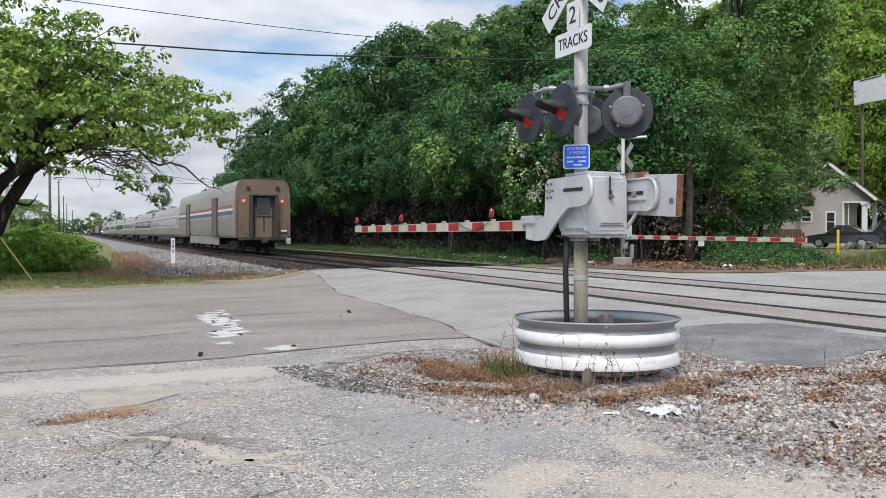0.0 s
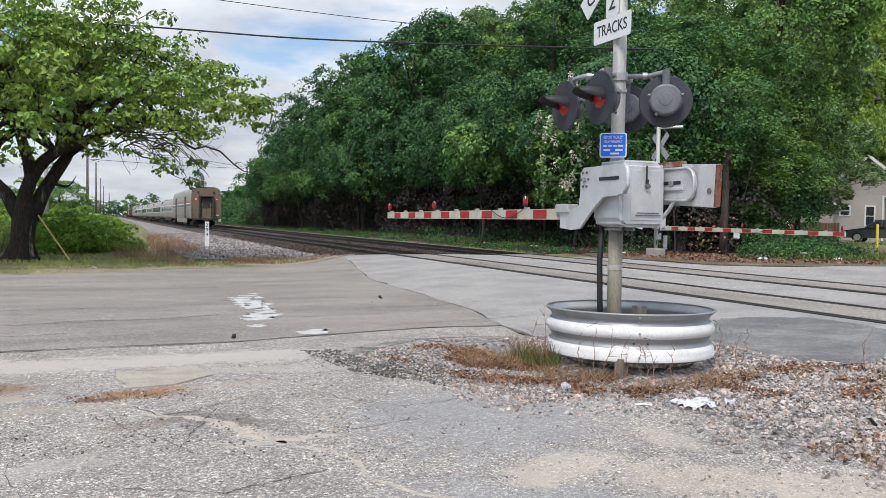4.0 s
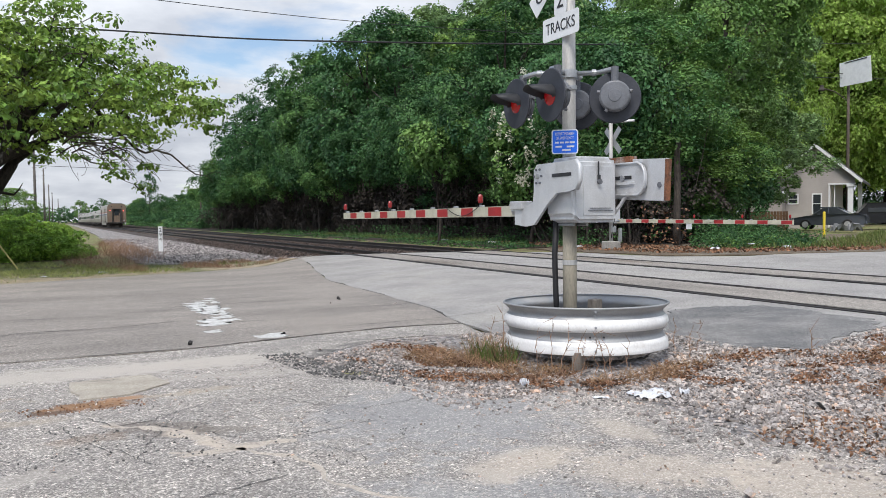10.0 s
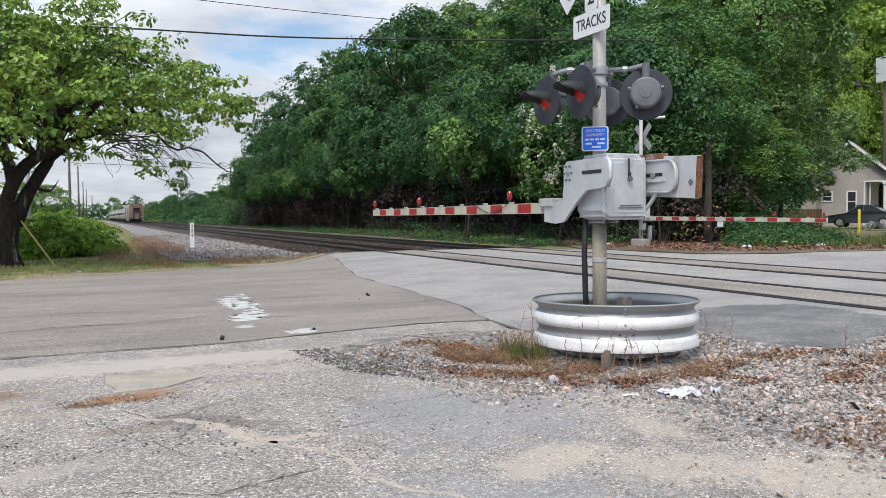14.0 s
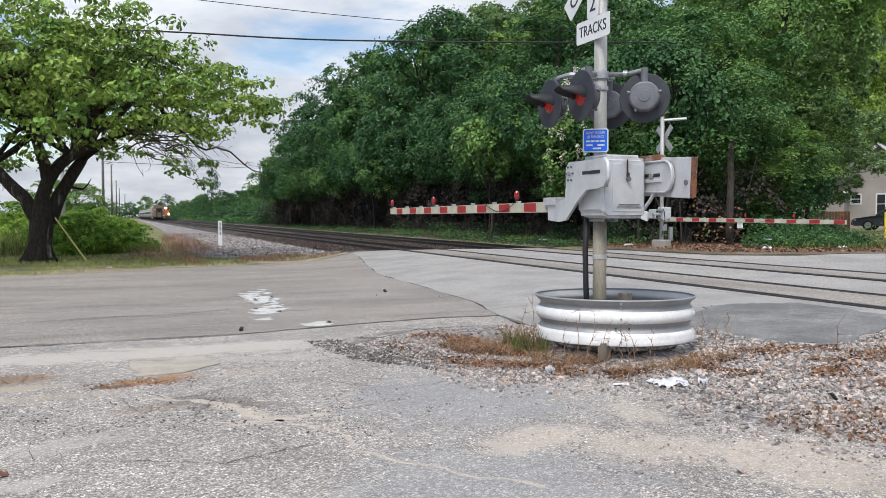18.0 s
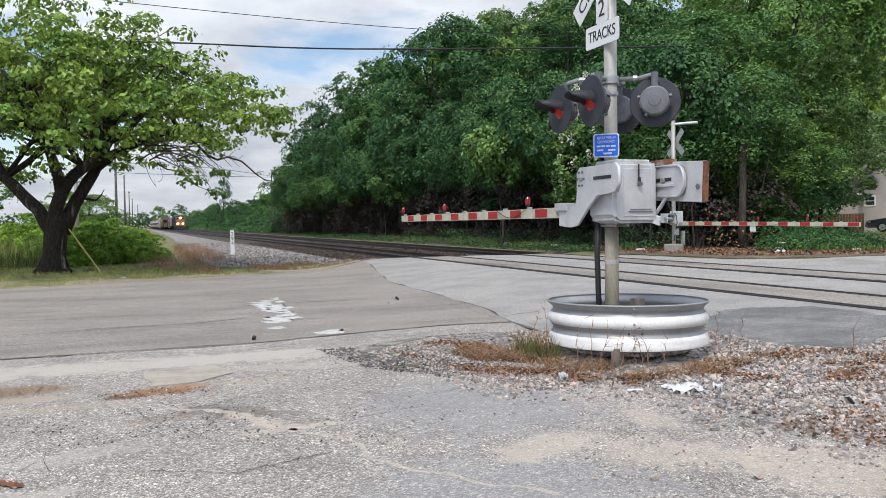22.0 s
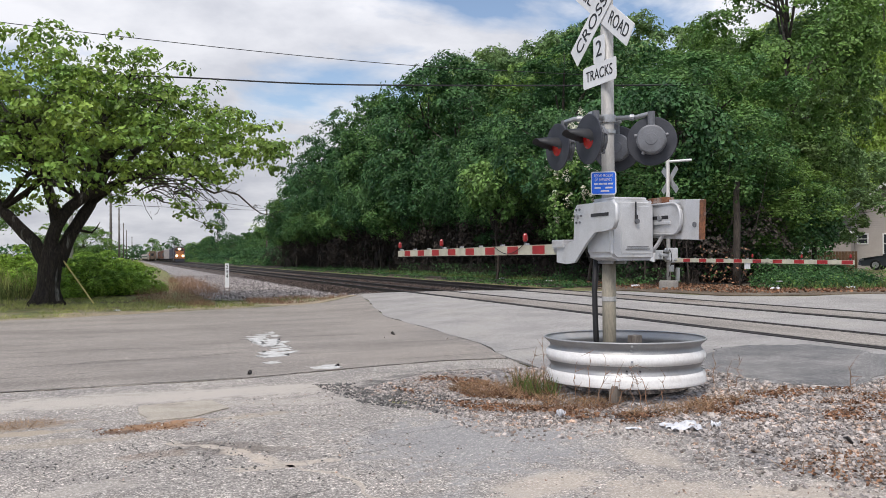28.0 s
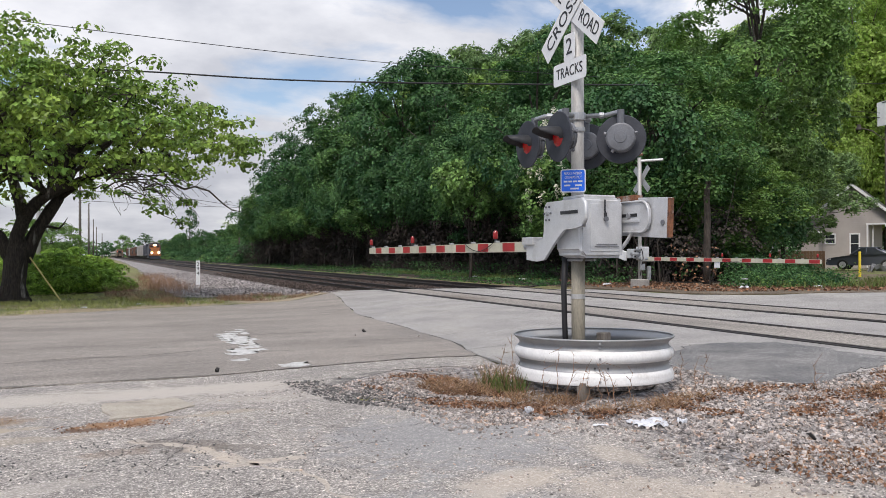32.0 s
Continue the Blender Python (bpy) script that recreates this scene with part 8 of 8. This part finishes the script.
for pts, r, lab in (([(-26, 37, 8.9), (-10, 33.5, 8.25), (0.54, 30.3, 8.0), (7.5, 28.4, 7.8), (19.5, 25.2, 8.0), (24, 29.5, 9.35), (27.5, 33.5, 10.6)], 0.028, "thick black overhead cable across the road"),
                    ([(-26, 31, 10.6), (-10, 31, 9.9), (-0.4, 31, 9.5), (9.4, 31.4, 9.42), (17.1, 31, 9.5), (26, 31, 9.8), (40, 30, 10.6)], 0.013, "thin black overhead wire across the road"),
                    ([(53.8, 42.5, 11.6), (47, 46, 12.0), (40, 50, 13.2), (34, 54, 15)], 0.025, "thin black service wire to the utility pole"),
                    ([(53.8, 42.5, 11.9), (47, 45, 12.5), (40, 48, 13.8), (34, 51, 16)], 0.018, "thin black service wire to the utility pole"),
                    ([(53.8, 42.5, 11.6), (60, 38, 11.2), (75, 30, 11.5)], 0.025, "thin black service wire to the utility pole"),
                    ([(-2.6, 130, 9.5), (9, 126, 8.9), (20.4, 131, 9.0)], 0.03, "thin wire across the railway"),
                    ([(-2.6, 130, 11), (9, 126, 10.2), (20.4, 131, 9.2)], 0.03, "thin wire across the railway")):
    fine = []
    for k in range(len(pts) - 1):
        p0, p1, p2, p3 = [Vector(pts[min(max(k + j, 0), len(pts) - 1)]) for j in (-1, 0, 1, 2)]
        for i in range(6):
            f = i / 6
            fine.append(0.5 * (2 * p1 + (p2 - p0) * f + (2 * p0 - 5 * p1 + 4 * p2 - p3) * f * f + (3 * p1 - p0 - 3 * p2 + p3) * f ** 3))
    fine.append(Vector(pts[-1]))
    tagged(part("overhead_wire", tube(fine, r, 6), CABLE), lab, "wire", "overhead wires")

# distant woods that close the horizon
rng = np.random.default_rng(40)
pts = []
for a in np.arange(-75, 85, 0.35):
    d = 640 + 120 * rng.uniform()
    h = rng.uniform(7, 13)
    n = 46
    base = np.array([math.sin(radians(a)) * d, math.cos(radians(a)) * d, 0])
    q = rng.normal(size=(n, 3)) * np.array([3.2, 3.2, 0]) + base
    q[:, 2] = rng.uniform(0, 1, n) ** 0.8 * h
    pts.append(q)
stuff("distant_woods", leaf_cloud(np.concatenate(pts), 2.2), LEAF_DARK, "hazy line of distant green woods", "woods")


# ---- trains ----
def loft(profile, y0, y1, ends=True):
    """A body: closed cross-section (x, z) drawn from y0 to y1."""
    bm = bmesh.new()
    a = [bm.verts.new((x, y0, z)) for x, z in profile]
    b = [bm.verts.new((x, y1, z)) for x, z in profile]
    n = len(profile)
    for i in range(n):
        bm.faces.new((a[i], a[(i + 1) % n], b[(i + 1) % n], b[i]))
    if ends:
        bm.faces.new(a[::-1])
        bm.faces.new(b)
    bmesh.ops.recalc_face_normals(bm, faces=bm.faces[:])
    return bm


def mirrored(half):
    """A closed section from its right half, bottom to top."""
    return half + [(-x, z) for x, z in reversed(half) if x > 1e-6]


RT = RAIL_TOP
BAGGAGE = mirrored([(1.47, 0.95), (1.55, 1.1), (1.59, 1.4), (1.60, 2.2), (1.59, 3.2), (1.55, 3.72), (1.48, 4.02), (1.36, 4.22), (1.22, 4.31), (0.9, 4.36), (0.5, 4.40), (0.0, 4.42)])
COACH = mirrored([(1.25, 0.85), (1.48, 1.1), (1.58, 1.6), (1.60, 2.1), (1.56, 2.6), (1.44, 3.05), (1.22, 3.42), (0.9, 3.66), (0.5, 3.80), (0.0, 3.86)])


def truck(parent, y):
    """A two-axle bogie with its wheels."""
    bm = box((0, y, RT + 0.62), (2.1, 2.6, 0.28), 0.04)
    for sx in (-1, 1):
        add_box(bm, (sx * 1.02, y, RT + 0.52), (0.16, 3.2, 0.26), 0.03)
        add_box(bm, (sx * 1.08, y, RT + 0.42), (0.2, 0.7, 0.42), 0.05)
        for dy in (-1.3, 1.3):
            add_box(bm, (sx * 1.1, y + dy, RT + 0.46), (0.2, 0.34, 0.36), 0.04)
    for dy in (-1.3, 1.3):
        for sx in (-0.75, 0.75):
            add_rod(bm, (sx - 0.065, y + dy, RT + 0.46), (sx + 0.065, y + dy, RT + 0.46), 0.46, n=20)
        add_rod(bm, (-0.95, y + dy, RT + 0.46), (0.95, y + dy, RT + 0.46), 0.08, n=8)
    return part("truck", bm, UNDERFRAME, parent, "dark wheeled bogie")


def passenger_train():
    t = thing("passenger_train", pose(TRACK_A, 47.6, 0), "silver passenger train with a grimy brown baggage car last", "train")
    L = 25.9
    # baggage car at the rear
    prof = [(x, z + RT) for x, z in BAGGAGE]
    car0 = part("baggage_car", loft(prof, 0.12, L), STAINLESS, t, "grey ribbed baggage car")
    for k in range(9):
        z = RT + 1.35 + 0.115 * k
        for sx in (-1, 1):
            part("rib", box((sx * 1.603, L / 2 + 0.4, z), (0.02, L - 1.2, 0.035)), STAINLESS, car0)
    for mt, z0, z1 in ((STRIPE_RED, 2.72, 2.90), (SIGN_WHITE, 2.56, 2.70), (STRIPE_BLUE, 2.32, 2.54), (SIGN_WHITE, 2.24, 2.30)):
        for sx in (-1, 1):
            part("stripe", box((sx * 1.602, L / 2 + 0.4, RT + (z0 + z1) / 2), (0.014, L - 1.0, z1 - z0)), mt, car0)
    for y in (7.2, 20.2):
        for sx in (-1, 1):
            d = part("cargo_door", box((sx * 1.60, y, RT + 2.25), (0.05, 2.3, 2.5), 0.01), UNDERFRAME, car0, "recessed dark door edge")
            part("door_leaf", box((sx * 1.604, y + 0.15, RT + 2.25), (0.05, 1.3, 2.4), 0.01), GRIMY, d)
    bm = loft([(x * 1.006, z if z < RT + 3 else z + 0.01) for x, z in prof], -0.02, 0.14)
    end = part("end_wall", bm, GRIMY, t, "brown grimy end wall of the last car")
    for x in (-1.56, 1.56):
        part("corner_post", box((x * 0.99, -0.03, RT + 2.2), (0.10, 0.12, 2.4), 0.03), GRIMY, end)
    part("door_frame", box((0, -0.03, RT + 2.18), (1.62, 0.12, 2.62), 0.02), UNDERFRAME, end, "black diaphragm frame round the end door")
    for x in (-0.72, 0.72):
        part("diaphragm", box((x, -0.20, RT + 2.15), (0.17, 0.34, 2.55), 0.03), UNDERFRAME, end)
    part("diaphragm_top", box((0, -0.20, RT + 3.42), (1.62, 0.36, 0.12), 0.03), UNDERFRAME, end)
    part("end_door", box((0, -0.10, RT + 1.85), (0.98, 0.05, 1.7), 0.01), GRIMY, end, "end door with a dark window")
    part("door_window", box((0, -0.12, RT + 2.80), (0.80, 0.03, 1.02), 0.02), GLASS_DARK, end)
    part("door_bar", box((0, -0.16, RT + 2.22), (0.9, 0.04, 0.05), 0.01), UNDERFRAME, end)
    part("door_bar", box((0, -0.16, RT + 1.75), (0.05, 0.04, 0.9), 0.01), UNDERFRAME, end)
    for x in (-0.85, 0.85):
        part("marker_bracket", box((x, -0.05, RT + 3.86), (0.2, 0.14, 0.22), 0.02), UNDERFRAME, end)
    for x in (-1.12, 1.12):
        part("tail_lamp", lathe([(0.0, 0.05), (0.05, 0.045), (0.07, 0.02), (0.075, 0.0)], 16), TAIL, end, "glowing red tail lamp")
        end.children[-1].data.transform(pose(x, -0.03, RT + 3.1, 90, 0, 0))
        part("grab_rail", tube([(x - 0.2, -0.10, RT + 2.0), (x - 0.2, -0.10, RT + 1.3), (x + 0.25, -0.10, RT + 1.3), (x + 0.25, -0.10, RT + 2.0)], 0.02, 6), GRIMY, end)
    part("buffer_beam", box((0, -0.12, RT + 0.92), (2.9, 0.25, 0.2), 0.02), UNDERFRAME, end)
    part("coupler", box((0, -0.35, RT + 0.80), (0.3, 0.7, 0.28), 0.04), UNDERFRAME, end, "heavy black coupler")
    part("number_bar", box((1.2, -0.06, RT + 1.35), (0.34, 0.02, 0.12)), SIGN_WHITE, end)
    part("end_step", box((1.42, -0.2, RT + 0.75), (0.25, 0.3, 0.35), 0.03), CHROME, end)
    for sx in (-1, 1):
        part("skirt", box((sx * 1.50, L / 2, RT + 0.72), (0.05, 13.6, 0.52), 0.015), STAINLESS, car0, "grey skirt between the bogies")
    part("roof_edge", box((0, 0.2, RT + 4.41), (2.0, 0.5, 0.06), 0.02), UNDERFRAME, end, "dark lip over the end wall")
    truck(car0, 3.6)
    truck(car0, L - 3.6)
    part("underbody", box((0, L / 2, RT + 0.72), (2.2, 9.5, 0.5), 0.05), UNDERFRAME, car0)
    # coaches
    y0 = L + 0.35
    win = None
    for c in range(6):
        pr = [(x, z + RT) for x, z in COACH]
        car1 = part("coach", loft(pr, y0 + 0.15, y0 + L - 0.15), STAINLESS, t, "silver ribbed coach with a window band")
        for sx in (-1, 1):
            for z in (1.78, 2.72):
                part("band_edge", box((sx * 1.585 if z < 2 else sx * 1.53, y0 + L / 2, RT + z), (0.03, L - 1.0, 0.07)), SIGN_WHITE, car1)
            part("window_band", box((sx * 1.575, y0 + L / 2, RT + 2.24), (0.04, L - 3.2, 0.82), 0.0, pose(0, 0, 0, 0, sx * -3, 0)), UNDERFRAME if c % 2 else STAINLESS, car1)
            for k in range(13):
                o = part("window", box((0, 0, 0), (0.06, 1.2, 0.55), 0.0), GLASS_DARK, car1) if win is None else again(win, Matrix(), car1)
                win = win or o
                o.matrix_basis = pose(sx * 1.575, y0 + 2.6 + 1.72 * k, RT + 2.25, 0, -3 * sx, 0)
        part("vestibule", box((0, y0 + L + 0.17, RT + 2.1), (2.85, 0.64, 2.75), 0.05), UNDERFRAME, car1, "black gangway between cars")
        part("roof_unit", box((0, y0 + 3.0, RT + 3.86), (1.4, 2.6, 0.12), 0.04), STAINLESS, car1)
        for sx in (-1, 1):
            part("skirt", box((sx * 1.38, y0 + L / 2, RT + 0.72), (0.05, 12.6, 0.36), 0.015), UNDERFRAME, car1)
        truck(car1, y0 + 3.4)
        truck(car1, y0 + L - 3.4)
        part("underbody", box((0, y0 + L / 2, RT + 0.72), (2.3, 10.5, 0.5), 0.05), UNDERFRAME, car1)
        y0 += L + 0.35
    loco = part("locomotive", loft([(x, z + RT) for x, z in mirrored([(1.5, 0.9), (1.53, 1.2), (1.53, 3.6), (1.25, 4.1), (0.7, 4.35), (0, 4.4)])], y0, y0 + 20.5), FREIGHT_GREY, t, "grey diesel locomotive at the far end")
    part("stripe", box((-1.54, y0 + 10, RT + 2.0), (0.02, 19, 0.5)), STRIPE_BLUE, loco)
    truck(loco, y0 + 3.5)
    truck(loco, y0 + 17)
    return t


def freight_train():
    t = thing("freight_train", pose(TRACK_B, 385, 0), "freight train led by a dark diesel locomotive with headlights on, its front coloured orange with their glow", "train")
    # locomotive: nose towards -y, at local y = 0
    body = part("locomotive", loft([(x, z + RT) for x, z in mirrored([(1.5, 1.55), (1.52, 1.8), (1.52, 3.9), (1.3, 4.3), (0.8, 4.62), (0.0, 4.7)])], 1.9, 6.2), LOCO_DARK, t, "cab of the leading diesel locomotive")
    # nose and cab front take the headlights' orange glow as their colour
    part("nose", loft([(x, z + RT) for x, z in mirrored([(1.05, 1.5), (1.1, 2.0), (1.05, 2.9), (0.7, 3.15), (0.0, 3.2)])], 0.55, 1.95), LOCO_GLOW_ORANGE, body, "short nose coloured orange with headlight glow")
    part("cab_front", box((0, 1.88, RT + 3.55), (2.7, 0.06, 1.1), 0.03), LOCO_GLOW_ORANGE, body, "cab front coloured orange with headlight glow")
    for x in (-0.72, 0.72):
        part("windscreen", box((x, 1.83, RT + 3.65), (0.95, 0.05, 0.55), 0.04), GLASS_DARK, body)
    part("cab_roof", box((0, 4.0, RT + 4.72), (2.4, 4.4, 0.10), 0.04), FREIGHT_GREY, body, "pale cab roof")
    part("walkway", box((0, 10.5, RT + 1.42), (3.1, 21.0, 0.22), 0.03), LOCO_DARK, body)
    part("long_hood", loft([(x, z + RT) for x, z in mirrored([(1.0, 1.5), (1.02, 3.9), (0.8, 4.3), (0.4, 4.45), (0, 4.5)])], 6.1, 20.2), LOCO_DARK, body, "long dark engine hood")
    part("radiator", box((0, 18.2, RT + 4.2), (3.0, 3.2, 0.7), 0.06), LOCO_DARK, body)
    part("dynamic_brake", box((0, 9.5, RT + 4.3), (2.4, 2.4, 0.5), 0.06), LOCO_DARK, body)
    part("plow", plate([(-1.4, 0.25), (1.4, 0.25), (1.2, 0.95), (-1.2, 0.95)], 0.12, axes((1, 0, 0), (0, 0, 1), (0, -1, 0), (0, 0.1, RT))), LOCO_DARK, body, "dark snow plough")
    part("anticlimber", box((0, 0.12, RT + 1.35), (3.0, 0.4, 0.5), 0.05), LOCO_GLOW_ORANGE, body)
    for x in (-1.3, 1.3):
        part("handrail", tube([(x, 0.05, RT + 1.5), (x, 0.05, RT + 2.5), (x, 1.8, RT + 2.6)], 0.025, 6), SIGN_WHITE, body)
    for x, z, y, r in ((-0.14, 3.95, 1.80, 0.17), (0.14, 3.95, 1.80, 0.17), (-0.85, 1.95, 0.40, 0.19), (0.85, 1.95, 0.40, 0.19)):
        lamp = part("headlight", lathe([(0.0, 0.10), (r * 0.7, 0.08), (r, 0.0)], 18), HEADLIGHT, body, "bright warm headlight")
        lamp.data.transform(pose(x, y, RT + z, 90, 0, 0))
    truck(body, 3.6)
    truck(body, 17.6)
    part("fuel_tank", box((0, 10.5, RT + 0.85), (2.6, 6.5, 0.75), 0.1), LOCO_DARK, body)
    y0 = 21.5
    kinds = (("loco", LOCO_DARK, 4.5, 21), ("box", FREIGHT_GREY, 4.6, 17), ("box", FREIGHT_GREY, 4.6, 17), ("tank", UNDERFRAME, 4.4, 16), ("box", FREIGHT_BROWN, 4.5, 17), ("tank", UNDERFRAME, 4.4, 16), ("box", FREIGHT_BROWN, 4.3, 17),
             ("box", FREIGHT_GREY, 4.6, 17), ("tank", UNDERFRAME, 4.4, 16), ("box", FREIGHT_BROWN, 4.5, 17))
    for kind, mt, top, ln in kinds:
        if kind == "tank":
            bm = rod((0, y0 + 0.6, RT + 2.7), (0, y0 + ln - 0.6, RT + 2.7), 1.5, n=24)
            c = part("tank_car", bm, mt, t, "black tank car", smooth=False)
            part("dome", rod((0, y0 + ln / 2, RT + 4.1), (0, y0 + ln / 2, RT + 4.5), 0.5, n=14), mt, c)
        else:
            w = 1.5 if kind == "box" else 1.05
            c = part("box_car" if kind == "box" else "second_locomotive", loft([(x, z + RT) for x, z in mirrored([(w, 1.1), (w, top - 0.3), (w * 0.8, top - 0.05), (0, top)])], y0 + 0.4, y0 + ln - 0.4), mt, t,
                     "grey box car" if mt is FREIGHT_GREY else ("brown box car" if mt is FREIGHT_BROWN else "dark second locomotive"))
            for k in range(9):
                part("side_post", box((-w - 0.02, y0 + 1.2 + (ln - 2.4) * k / 8, RT + 2.6), (0.06, 0.12, top - 1.6)), mt, c)
        part("sill", box((0, y0 + ln / 2, RT + 1.05), (2.4, ln - 0.3, 0.25)), UNDERFRAME, c)
        truck(c, y0 + 2.4)
        truck(c, y0 + ln - 2.4)
        y0 += ln + 0.3
    return t


passenger = passenger_train()
freight = freight_train()


def motions():
    walk(passenger, [(t, pose(TRACK_A, y, 0)) for t, y in ((0, 47.6), (3, 81.5), (6, 117), (9, 149.5), (13, 191), (17, 237), (20, 277), (22, 304), (24, 332), (32, 445))])
    walk(freight, [(t, pose(TRACK_B, y, 0)) for t, y in ((0, 384), (8, 341), (17, 298), (18, 293.5), (20, 287.5), (22, 280), (24, 270.5), (28, 252), (32, 232))])


motions()
